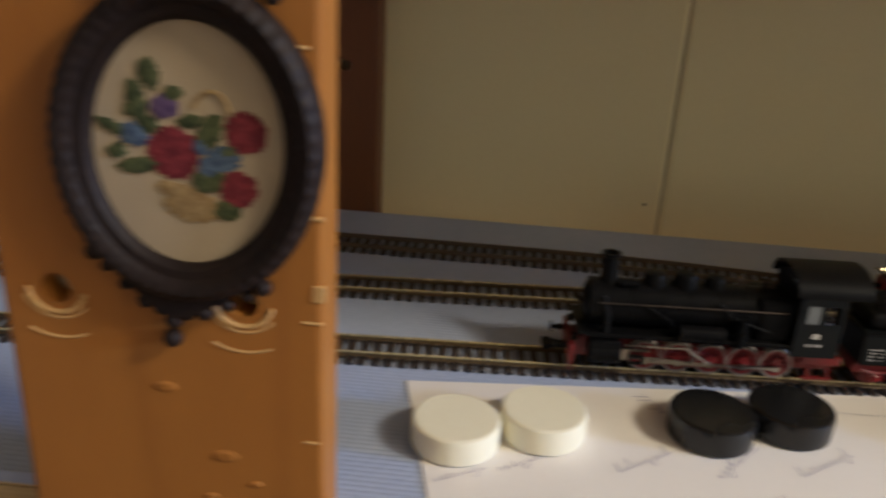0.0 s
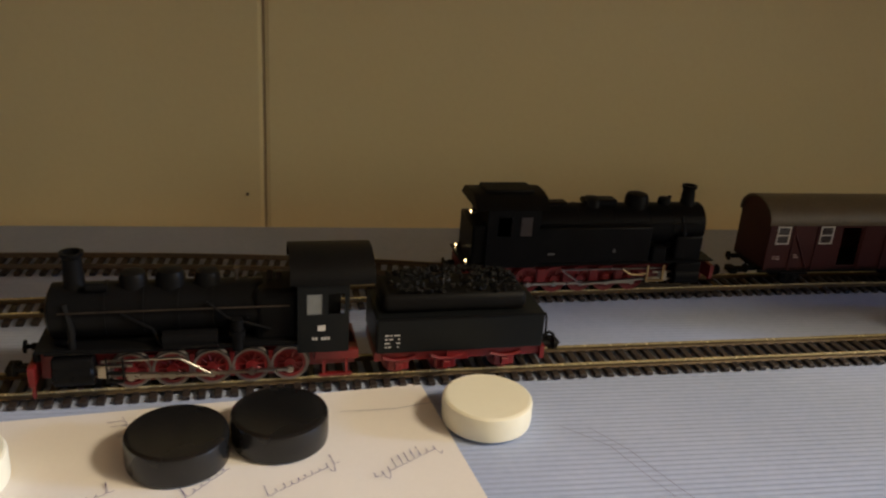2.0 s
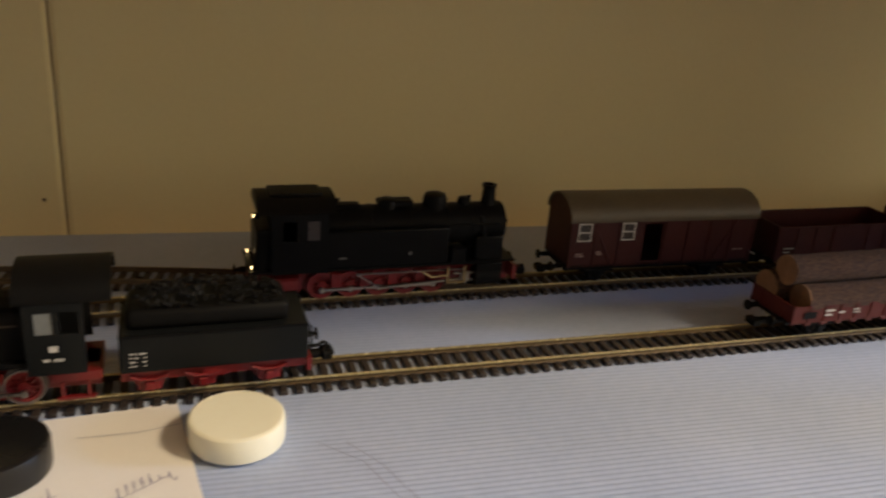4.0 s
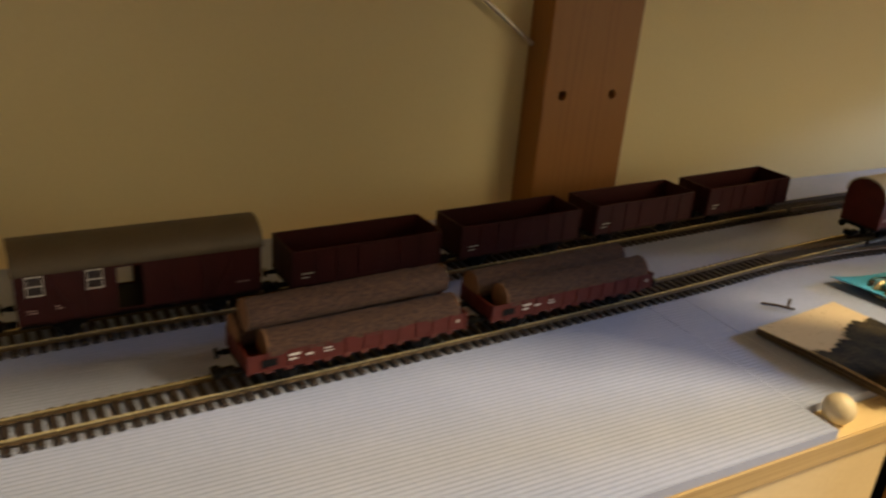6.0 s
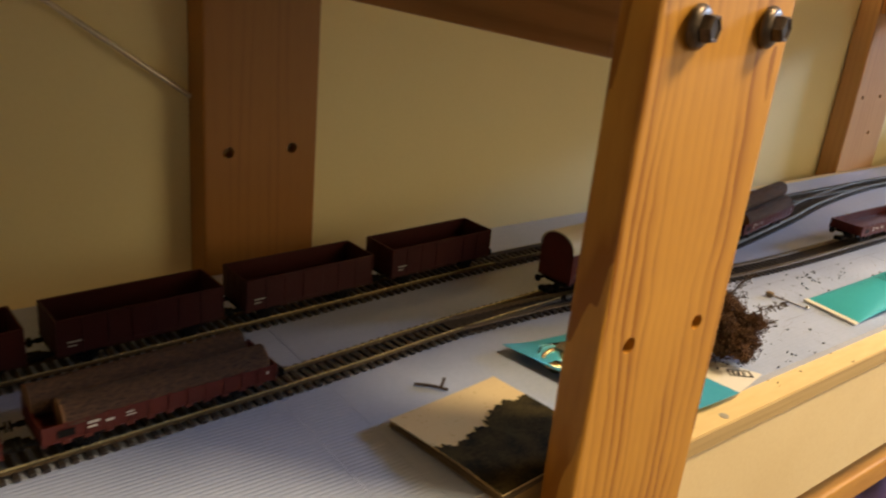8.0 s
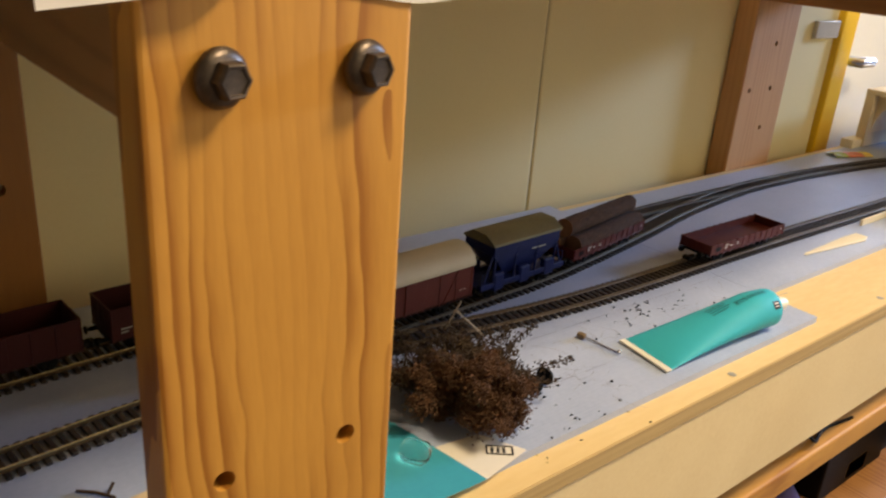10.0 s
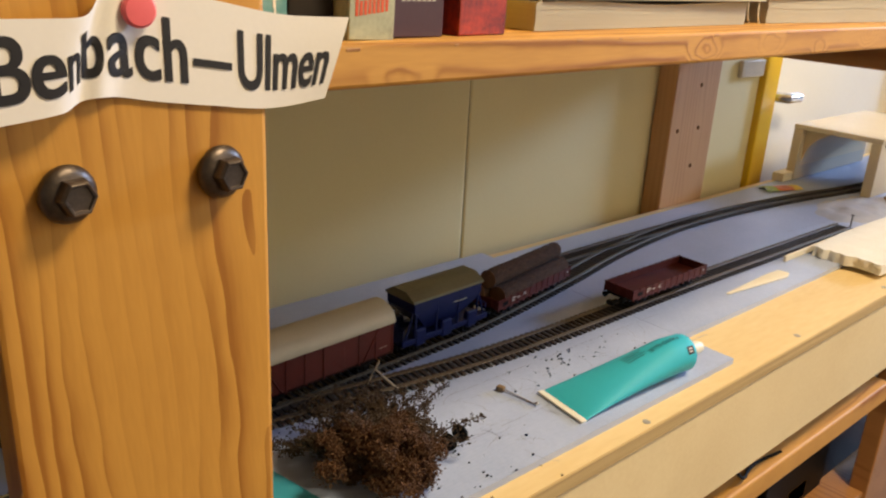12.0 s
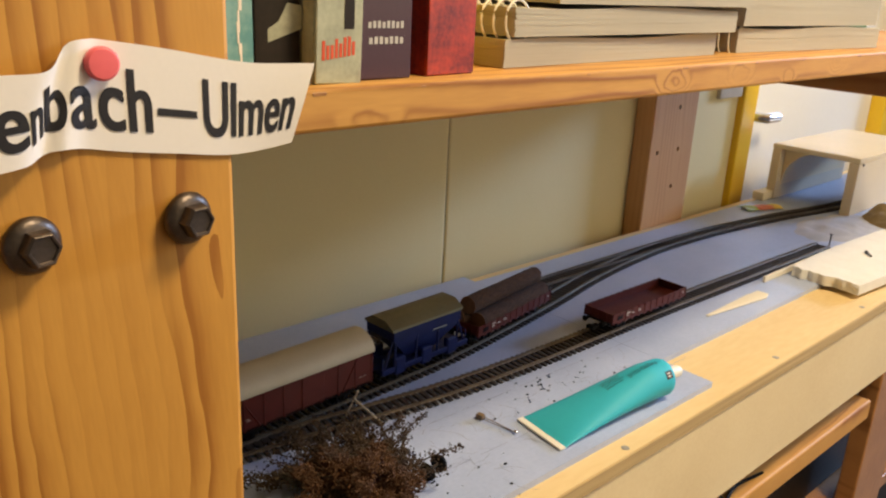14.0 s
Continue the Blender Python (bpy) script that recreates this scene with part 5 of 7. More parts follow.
# engine, timber wagons and vans on the main track
tender_locomotive(on_track(MAIN, 0.0950))
first = low_wagon(on_track(MAIN, 0.6700), "oxide-red low-sided wagon loaded with two brown logs")
copy_two = copy_thing(first, on_track(MAIN, 0.5270))
tagged(copy_two, "oxide-red low-sided wagon with stacked logs")
copy_three = copy_thing(first, on_track(MAIN, 1.3150))
tagged(copy_three, "oxide-red low-sided wagon with stacked brown logs")
spare = copy_thing(first, on_track(SIDING, 1.4450))
tagged(spare, "empty oxide-red low-sided wagon on the siding")
for n, x in enumerate((0.6700, 0.5270, 1.3150)):
    base_m = on_track(MAIN, x)
    log(base_m @ pose(0.003, -0.0082, 0.0222), 0.112, 0.0086, 11 + n, "brown bark-covered log lying in a wagon")
    log(base_m @ pose(-0.005, 0.0085, 0.0232 if n else 0.0250), 0.116, 0.0088, 21 + n, "brown bark-covered log lying in a wagon")
    if n:
        log(base_m @ pose(-0.003, -0.0010, 0.0375), 0.114, 0.0086, 31 + n, "brown log stacked on two others")
hopper(on_track(MAIN, 1.1880))
goods_van(on_track(MAIN, 1.0620), "covered_van", 0.0670, 0.0400, 0.0125, WAGON, ROOF_PALE, "oxide-red covered model van with pale beige roof", (), None)

# the standing train on the middle track
tank_locomotive(on_track(MIDDLE, 0.2560))
goods_van(on_track(MIDDLE, 0.4310), "luggage_van", 0.0640, 0.0425, 0.0116, WAGON_DARK, ROOF_BROWN, "dark red luggage van with white-framed windows and an open door", (-0.0548, -0.0260), (-0.0150, -0.0020), doors=False)
lead = high_wagon(on_track(MIDDLE, 0.5650))
for x in (0.6860, 0.8050, 0.9275):
    copy_thing(lead, on_track(MIDDLE, x))

# ---- small things on the layout ----
def sheet(bm, corners, n, m, thick, lift):
    """A thin bent sheet between four corners (x, y), with lift(u, v) metres of height."""
    a, b, c, d = (Vector((*p, 0)) for p in corners)
    tops, lows = [], []
    for i in range(n + 1):
        u = i / n
        for j in range(m + 1):
            v = j / m
            p = (a * (1 - u) + b * u) * (1 - v) + (d * (1 - u) + c * u) * v
            h = lift(u, v)
            tops.append(bm.verts.new((p.x, p.y, h + thick)))
            lows.append(bm.verts.new((p.x, p.y, h)))
    k = m + 1
    for i in range(n):
        for j in range(m):
            q = (i * k + j, (i + 1) * k + j, (i + 1) * k + j + 1, i * k + j + 1)
            bm.faces.new([tops[z] for z in q])
            bm.faces.new([lows[z] for z in reversed(q)])
    rim = [i * k for i in range(n + 1)] + [n * k + j for j in range(1, m + 1)] + [i * k + m for i in range(n - 1, -1, -1)] + list(range(m - 1, 0, -1))
    for p, q in zip(rim, rim[1:] + rim[:1]):
        bm.faces.new((tops[p], tops[q], lows[q], lows[p]))


def ribbon(bm, points, width, z):
    """A flat pen or pencil line."""
    left, right = [], []
    for k, p in enumerate(points):
        d = (Vector(points[min(k + 1, len(points) - 1)]) - Vector(points[max(k - 1, 0)])).normalized()
        o = Vector((-d.y, d.x)) * width / 2
        left.append(bm.verts.new((p[0] + o.x, p[1] + o.y, z)))
        right.append(bm.verts.new((p[0] - o.x, p[1] - o.y, z)))
    for k in range(len(points) - 1):
        bm.faces.new((left[k], left[k + 1], right[k + 1], right[k]))


note = thing("note_paper", "white sheet of paper with illegible pen notes under the draughts", "paper")
bm = bmesh.new()
sheet(bm, [(-0.0926, 0.3765), (0.1491, 0.4049), (0.1706, 0.2790), (-0.0695, 0.2790)], 14, 6, 0.00022, lambda u, v: 0.0003 + 0.0006 * max(0, u - 0.93) / 0.07 + 0.0004 * math.sin(7 * u) ** 2 * v)
part("sheet", bm, PAPER, note)
rnd = random.Random(8)
for cx, cy, turn, size in ((0.016, 0.327, 36, 0.028), (-0.036, 0.318, 34, 0.022), (0.057, 0.333, 50, 0.030), (0.096, 0.338, 36, 0.032), (0.136, 0.3455, 34, 0.032), (-0.062, 0.306, 30, 0.022),
                           (-0.030, 0.378, 36, 0.014), (0.028, 0.375, 120, 0.016), (0.118, 0.309, 34, 0.03), (0.060, 0.300, 36, 0.03)):
    pts, pen, a = [], 0.0, radians(turn)
    while pen < size:
        wide, kind = rnd.uniform(0.0029, 0.0042), rnd.random()
        up = 0.0062 if kind > 0.80 else 0.0024 * rnd.uniform(0.6, 1.2)
        down = 0.0040 if kind < 0.16 else 0.0003
        for k in range(10):
            q = 2 * math.pi * k / 10
            h = up * max(0.0, math.sin(q)) - down * max(0.0, -math.sin(q))
            x, y = pen + wide * k / 10 - size / 2 + 0.0007 * math.cos(q) + 0.35 * h, h
            pts.append((cx + x * math.cos(a) - y * math.sin(a), cy + x * math.sin(a) + y * math.cos(a)))
        pen += wide
    bm = bmesh.new()
    ribbon(bm, pts, 0.00023, 0.00125)
    part("pen_scribble", bm, INK, note)
bm = bmesh.new()
ribbon(bm, [(0.112, 0.3830), (0.135, 0.3838), (0.152, 0.3880)], 0.0003, 0.0013)
part("pencil_line", bm, PENCIL, note)


def draught(x, y, material, label, h=0.0126):
    ob = thing("draughts_piece", label, "draughts piece", "draughts pieces", m=Matrix.Translation((x, y, 0.0010)))
    r = 0.0193
    bm = bmesh.new()
    lathe(bm, [(0.0, 0.0), (r - 0.0012, 0.0), (r - 0.0002, 0.0008), (r, 0.0022), (r, h - 0.0016), (r - 0.0004, h - 0.0005), (r - 0.0014, h), (r - 0.0017, h - 0.0002), (0.0, h - 0.0002)], seg=64)
    part("body", bm, material, ob)
    bm = bmesh.new()
    lathe(bm, [(0.0, h - 0.0004), (r - 0.0016, h - 0.0004), (r - 0.0016, h - 0.00015), (r - 0.0020, h), (0.0, h + 0.00002)], seg=64)
    part("top_face", bm, material, ob)
    return ob


draught(-0.0648, 0.3295, IVORY, "ivory-white plastic draughts piece lying on paper")
draught(-0.0268, 0.3432, IVORY, "ivory-white draughts piece touching its neighbour on paper")
draught(0.0491, 0.3545, EBONY, "black plastic draughts piece lying on paper")
draught(0.0869, 0.3660, EBONY, "black draughts piece touching another on paper")
draught(0.1735, 0.3742, IVORY, "single ivory-white draughts piece on the ribbed underlay", 0.0114)

bm = bmesh.new()
bmesh.ops.create_uvsphere(bm, u_segments=32, v_segments=20, radius=0.0087)
whole("wooden_ball", bm, paint("pale_beech", (0.76, 0.66, 0.46), (0.68, 0.57, 0.38), rough=0.45, grain=300, patch=60), "small pale wooden ball at the board's edge", "ball", m=Matrix.Translation((0.7516, 0.2925, ZB + 0.0087)))

TWIG = paint("dry_twig_bark", (0.075, 0.045, 0.025), (0.045, 0.028, 0.018), rough=0.8)
# booklet with a landscape cover
SKY = paint("cream_printed_sky", (0.72, 0.56, 0.34), (0.66, 0.50, 0.29), rough=0.3, grain=200, patch=15, bump=0.02)
TREES = paint("dark_printed_trees", (0.060, 0.045, 0.018), (0.010, 0.008, 0.006), rough=0.7, grain=500, patch=55, bump=0.02, spec=0.1, spread=0.16)
PAGES = paint("paper_page_edges", (0.46, 0.425, 0.345), (0.38, 0.35, 0.28), rough=0.8, grain=1500, patch=160, stretch=(0.05, 0.05, 5), bump=0.25)
book = thing("booklet", "booklet with a cream sky and dark trees on its cover", "booklet", m=Matrix.Translation((0.7895, 0.2880, 0.0003)) @ Matrix.Rotation(radians(7.3), 4, "Z"))
W, H = 0.0890, 0.0870


def cover_lift(u, v):
    return 0.0030 + 0.0022 * (1 - u) ** 2 + 0.0016 * math.sin(3.0 * v + 0.4) * (1 - u)


for k in range(3):
    bm = bmesh.new()
    sheet(bm, [(0.001 * k, 0.001 * k), (W, 0.0), (W, H), (0.0007 * k, H)], 10, 8, 0.0007, lambda u, v: cover_lift(u, v) * (0.15 + 0.27 * k))
    part("page", bm, paint("dim_page_edges", (0.20, 0.15, 0.10), (0.12, 0.09, 0.06), rough=0.8) if k == 0 else book.children[0].data.materials[0], book)
bm = bmesh.new()
sheet(bm, [(0, 0), (W, 0), (W, H), (0, H)], 14, 12, 0.0005, cover_lift)
part("cover", bm, SKY, book)
bm = bmesh.new()
n = 90
lowv, highv = [], []
for k in range(n + 1):
    u = k / n
    edge = 0.56 + 0.12 * u - 0.05 * math.sin(6 * u) + 0.08 * noise.noise(Vector((u * 12, 3.1, 0))) + 0.06 * noise.noise(Vector((u * 38, 1.1, 0)))
    for store, v in ((lowv, 0.004), (highv, edge)):
        store.append(bm.verts.new((u * W, v * H, cover_lift(u, v) + 0.00062 + (0.0002 if v > 0.01 else 0.0))))
mid = []
for k in range(n + 1):
    u, v = k / n, 0.5 * (highv[k].co.y / H)
    mid.append(bm.verts.new((u * W, v * H, cover_lift(u, v) + 0.00075)))
for a, b in ((lowv, mid), (mid, highv)):
    for k in range(n):
        bm.faces.new((a[k], a[k + 1], b[k + 1], b[k]))
part("printed_wood", bm, TREES, book, "dark printed wood")

bm = bmesh.new()
sweep(bm, [(0.8185, 0.4055, 0.0012), (0.826, 0.3985, 0.0016), (0.8330, 0.3895, 0.0014)], 0.0009, 6)
sweep(bm, [(0.8300, 0.3930, 0.0012), (0.8345, 0.3960, 0.0060)], 0.0010, 6)
whole("dark_twig", bm, TWIG, "short dark twig on the underlay", "twig")

# turquoise card with clear plastic and metal parts
TEAL = paint("turquoise_card", (0.035, 0.34, 0.47), (0.028, 0.29, 0.42), rough=0.4, grain=300, patch=30, bump=0.04)
CARD_WHITE = paint("white_card", (0.74, 0.70, 0.64), (0.68, 0.64, 0.58), rough=0.5, bump=0.04)
card = thing("blister_pack", "turquoise card with clear plastic blister and small metal parts", "blister pack")
bm = bmesh.new()
sheet(bm, [(0.8975, 0.4125), (0.9830, 0.4110), (1.0045, 0.2945), (0.9180, 0.2955)], 16, 10, 0.0006, lambda u, v: 0.0003 + 0.0060 * (1 - u) ** 3 + 0.0010 * math.sin(3 * v))
part("card", bm, TEAL, card)
bm = bmesh.new()
sheet(bm, [(0.9935, 0.3345), (1.0290, 0.3300), (1.0430, 0.3020), (1.0046, 0.2946)], 6, 6, 0.0005, lambda u, v: 0.0002)
flap = part("white_flap", bm, CARD_WHITE, card, "white card edge with a printed black box")
for x0, x1, y0, y1 in ((0.0, 0.0165, 0.0, 0.0011), (0.0, 0.0165, 0.0079, 0.009), (0.0, 0.0011, 0.0, 0.009), (0.0154, 0.0165, 0.0, 0.009), (0.003, 0.0048, 0.002, 0.007), (0.0065, 0.0083, 0.002, 0.007), (0.010, 0.0118, 0.002, 0.007)):
    bm = bmesh.new()
    block(bm, x0, x1, y0, y1, 0.0, 0.0001)
    part("printed_bar", bm, PRINT, flap, m=Matrix.Translation((1.0195, 0.3120, 0.0009)) @ Matrix.Rotation(radians(-38), 4, "Z"))
CLEAR, t_, b_, l_ = nodes_of("clear_blister_plastic")
b_.inputs["Transmission Weight"].default_value, b_.inputs["Roughness"].default_value, b_.inputs["IOR"].default_value = 1.0, 0.06, 1.45
b_.inputs["Base Color"].default_value = (0.95, 0.96, 0.95, 1)


def clear_dome(x, y, sx, sy, h, turn, seed):
    bm = bmesh.new()
    block(bm, -sx / 2, sx / 2, -sy / 2, sy / 2, 0.0, h, min(h, sx, sy) * 0.38, 4)
    for v in bm.verts:
        v.co += 0.0009 * Vector((noise.noise(v.co * 160 + Vector((seed, 0, 0))), noise.noise(v.co * 160 + Vector((0, seed, 0))), 0.7 * noise.noise(v.co * 160)))
    ob = part("clear_blister", bm, CLEAR, card, "clear plastic bubble", m=Matrix.Translation((x, y, 0.0014)) @ Matrix.Rotation(radians(turn), 4, "Z"))
    ob.visible_shadow = False


clear_dome(0.9290, 0.3760, 0.046, 0.026, 0.0125, -14, 2.0)
clear_dome(0.9560, 0.3560, 0.020, 0.020, 0.0110, 20, 5.0)
clear_dome(0.9800, 0.3290, 0.014, 0.018, 0.0130, 30, 9.0)
BRASS = paint("polished_brass", (0.80, 0.66, 0.40), (0.66, 0.50, 0.27), rough=0.16, metal=1.0, bump=0.05)
for x, y, a in ((0.9160, 0.3800, 10), (0.9230, 0.3720, 80), (0.9320, 0.3790, 40), (0.9400, 0.3700, 120), (0.9560, 0.3560, 30)):
    bm = bmesh.new()
    arc = [(0.0072 * math.cos(t), 0.0056 * math.sin(t), 0.0022 + 0.0008 * math.sin(2 * t)) for t in (math.pi * 1.5 * k / 14 for k in range(15))]
    sweep(bm, arc, 0.0021, 10)
    part("metal_hook", bm, BRASS, card, "shiny metal part", m=Matrix.Translation((x, y, 0.0020)) @ Matrix.Rotation(radians(a), 4, "Z"))
bm = bmesh.new()
block(bm, -0.009, 0.009, -0.006, 0.006, 0, 0.007, 0.0012)
part("beige_part", bm, paint("beige_plastic", (0.62, 0.50, 0.34), rough=0.5), card, m=Matrix.Translation((0.9370, 0.3790, 0.0022)) @ Matrix.Rotation(radians(-14), 4, "Z"))

bm = bmesh.new()
block(bm, -0.006, 0.006, -0.004, 0.004, 0, 0.008, 0.001)
part("brown_part", bm, paint("brown_plastic", (0.10, 0.06, 0.03), rough=0.4), card, m=Matrix.Translation((0.9260, 0.3835, 0.0022)) @ Matrix.Rotation(radians(20), 4, "Z"))

# bits between the tracks
for x, y, turn, s in ((0.121, 0.5400, 20, 0.010), (0.139, 0.4952, 70, 0.012), (0.004, 0.4880, 10, 0.007), (0.0117, 0.4621, 120, 0.008)):
    bm = bmesh.new()
    block(bm, -s / 2, s / 2, -0.0009, 0.0009, 0, 0.0016, 0.0003, 1)
    block(bm, s * 0.1, s * 0.35, -0.0022, 0.0022, 0, 0.0024, 0.0004, 1)
    whole("plastic_bit", bm, BLACK_DULL, "small broken black plastic bit lying between tracks", "plastic bit", "plastic bits", m=Matrix.Translation((x, y, 0.0002)) @ Matrix.Rotation(radians(turn), 4, "Z"))
# short dark peg that stands for a small mark on the wall
bm = bmesh.new()
rod(bm, (0.0572, 0.6500, 0.0026 + 0.010), (0.0572, 0.6482, 0.0026 + 0.011), 0.0010, seg=8)
whole("wall_nail", bm, IRON, "tiny dark peg for a mark on the cream wall", "nail")

# dried brown tree lying on its side
RUST = paint("rusty_dry_foliage", (0.115, 0.048, 0.017), (0.055, 0.024, 0.011), rough=0.85, grain=900, patch=70, bump=0.2)
DRY = paint("dark_dry_foliage", (0.070, 0.040, 0.018), (0.036, 0.020, 0.011), rough=0.85, grain=900, patch=70, bump=0.2)
tree = thing("model_tree", "dried brown model tree lying on the underlay", "model tree")
rnd = random.Random(17)
bm = bmesh.new()
trunk = [(1.026, 0.392, 0.008), (1.038, 0.377, 0.014), (1.052, 0.362, 0.018), (1.066, 0.350, 0.016)]
for a, b in zip(trunk, trunk[1:]):
    rod(bm, a, b, 0.0024, 0.0018, 7)
lumps, sprays = [], []
for k in range(86):
    d = Vector((rnd.gauss(0, 1), rnd.gauss(0, 1), rnd.gauss(0, 1))).normalized() * rnd.uniform(0.35, 1.0)
    c = Vector((1.033 + 0.033 * d.x + 0.021 * d.y, 0.343 - 0.030 * d.x + 0.024 * d.y, 0.025 + 0.022 * d.z))
    lumps.append((c, rnd.uniform(0.0048, 0.0080)))
    rod(bm, Vector(trunk[1]).lerp(Vector(trunk[3]), rnd.random()), c, 0.0007, 0.0004, 5)
for k in range(200):
    s = Vector(trunk[0]).lerp(Vector(trunk[3]), rnd.random()) + Vector((rnd.gauss(0, 0.010), rnd.gauss(0, 0.008), rnd.gauss(0, 0.003)))
    a = rnd.uniform(-1.0, 4.2)
    c = s + Vector((math.cos(a), math.sin(a), rnd.uniform(-0.3, 1.0))).normalized() * rnd.uniform(0.012, 0.040)
    c.z = max(0.003, c.z)
    mid_p = s.lerp(c, 0.5) + Vector((0, 0, rnd.uniform(0.0, 0.004)))
    rod(bm, s, mid_p, 0.0007, 0.0005, 5)
    rod(bm, mid_p, c, 0.0005, 0.0003, 5)
    sprays += [mid_p.lerp(c, u) for u in (0.0, 0.35, 0.7, 1.0)]
part("twig_frame", bm, TWIG, tree)


def leaf_bits(bm, centre, spread, count, r0, r1):
    """Small crumbs of foam foliage round a point."""
    for k in range(count):
        d = Vector((rnd.gauss(0, 1), rnd.gauss(0, 1), rnd.gauss(0, 1))).normalized() * spread * abs(rnd.gauss(0.6, 0.35))
        c = centre + d
        c.z = max(c.z, 0.0012 + 0.003 * rnd.random())
        r = rnd.uniform(r0, r1)
        m = Matrix.Translation(c) @ Euler((rnd.random() * 6, rnd.random() * 6, rnd.random() * 6)).to_matrix().to_4x4()
        q = [bm.verts.new(m @ Vector(v)) for v in ((r, 0, 0), (-0.5 * r, 0.8 * r, 0.2 * r), (-0.6 * r, -0.7 * r, 0.1 * r), (0, 0.1 * r, 0.9 * r))]
        for f in ((0, 1, 3), (1, 2, 3), (2, 0, 3), (0, 2, 1)):
            bm.faces.new([q[i] for i in f])


bm = bmesh.new()
for c, size in lumps:
    leaf_bits(bm, c, size, 440, 0.0006, 0.0014)
tagged(part("rusty_foliage", bm, RUST, tree, "crumbly rust-brown foliage"), kind="stuff")
bm = bmesh.new()
for c in sprays:
    leaf_bits(bm, c, 0.0046, 24, 0.0006, 0.0014)
tagged(part("dark_foliage", bm, DRY, tree, "sparse dry dark foliage"), kind="stuff")
bm = bmesh.new()
sweep(bm, [(1.092, 0.4400, 0.006), (1.095, 0.4360, 0.018), (1.0985, 0.4330, 0.029)], 0.0008, 6)
sweep(bm, [(1.0962, 0.4345, 0.022), (1.102, 0.4240, 0.014), (1.108, 0.4130, 0.006)], 0.0007, 6)
whole("pale_twig", bm, paint("bleached_twig", (0.55, 0.47, 0.36), rough=0.7), "thin pale forked twig beside the brown tree", "twig")

# loose wheelset, component and crumbs
ws = thing("loose_wheelset", "black model wheelset lying by the tree", "wheelset", m=Matrix.Translation((1.099, 0.3480, 0.0065)) @ Matrix.Rotation(radians(14), 4, "Z"))
for s in (-1, 1):
    bm = bmesh.new()
    lathe(bm, [(0.0, -0.0012), (0.0064, -0.0012), (0.0064, -0.0004), (0.0056, 0.0), (0.0056, 0.0014), (0.0042, 0.0014), (0.0036, 0.0008), (0.0, 0.0012)], Matrix.Translation((s * 0.0075, 0, 0)) @ Matrix.Rotation(s * math.pi / 2, 4, "Y"), 24)
    part("wheel", bm, BLACK_DULL, ws)
bm = bmesh.new()
rod(bm, (-0.0100, 0, 0), (0.0100, 0, 0), 0.0010, seg=8)
part("axle", bm, IRON, ws)
led = thing("electronic_part", "small brown component with two bare wires", "electronic component")
bm = bmesh.new()
block(bm, -0.0032, 0.0032, -0.0024, 0.0024, 0.0, 0.0042, 0.0008)
part("body", bm, paint("brown_resin", (0.20, 0.13, 0.07), rough=0.4), led, m=Matrix.Translation((1.1783, 0.3814, 0.0005)) @ Matrix.Rotation(radians(-78), 4, "Z"))
for d in (-0.0013, 0.0013):
    bm = bmesh.new()
    sweep(bm, [(1.1788 + d, 0.3785, 0.0022), (1.1805 + d, 0.3700, 0.0018), (1.1838 + d * 0.3, 0.3505, 0.0012)], 0.0004, 6)
    part("wire", bm, STEEL, led)
bm = bmesh.new()
bmesh.ops.create_uvsphere(bm, u_segments=14, v_segments=10, radius=0.0018, matrix=Matrix.Translation((1.1842, 0.3495, 0.0019)))
part("solder_blob", bm, CHROME, led)

rnd = random.Random(3)
bm = bmesh.new()
for k in range(72):
    if k < 44:
        x, y, z = rnd.gauss(1.262, 0.040), rnd.gauss(0.3860, 0.011), 0.0002
    else:
        x, y, z = rnd.uniform(1.045, 1.16), rnd.uniform(0.284, 0.345), 0.0002
        if y < 0.301:
            z = ZB
    bmesh.ops.create_icosphere(bm, subdivisions=1, radius=rnd.uniform(0.0004, 0.0014), matrix=Matrix.Translation((x, y, z + 0.0004)) @ Matrix.Diagonal((1, rnd.uniform(0.6, 1), 0.6, 1)))
whole("crumbs", bm, COAL, "scattered dark crumbs of track ballast", "crumbs", kind="stuff")

rnd = random.Random(12)
FAINT = paint("faint_violet_pen", (0.30, 0.31, 0.44), rough=0.7, bump=0)
scr = thing("pencil_marks", "faint pencil scratches on the underlay", "pencil marks")
for k in range(70):
    bm = bmesh.new()
    x, y = (rnd.uniform(1.07, 1.24), rnd.uniform(0.312, 0.405)) if k < 58 else (rnd.uniform(1.27, 1.36), rnd.uniform(0.36, 0.39))
    a, n = rnd.uniform(0, 6.3), rnd.uniform(0.006, 0.026)
    ribbon(bm, [(x + n * u * math.cos(a + 0.5 * u), y + n * u * math.sin(a + 0.5 * u)) for u in (0, 0.25, 0.5, 0.75, 1)], 0.00026, 0.00022)
    part("scratch", bm, PENCIL, scr)
for p in ([(0.205, 0.368), (0.222, 0.352), (0.229, 0.334), (0.236, 0.318)], [(0.217, 0.366), (0.229, 0.349), (0.235, 0.334), (0.243, 0.316)], [(1.683, 0.537), (1.692, 0.516), (1.7033, 0.502)], [(1.78, 0.452), (1.86, 0.445), (1.93, 0.430)]):
    bm = bmesh.new()
    ribbon(bm, p, 0.00035, 0.00024)
    part("scratch", bm, FAINT, scr)

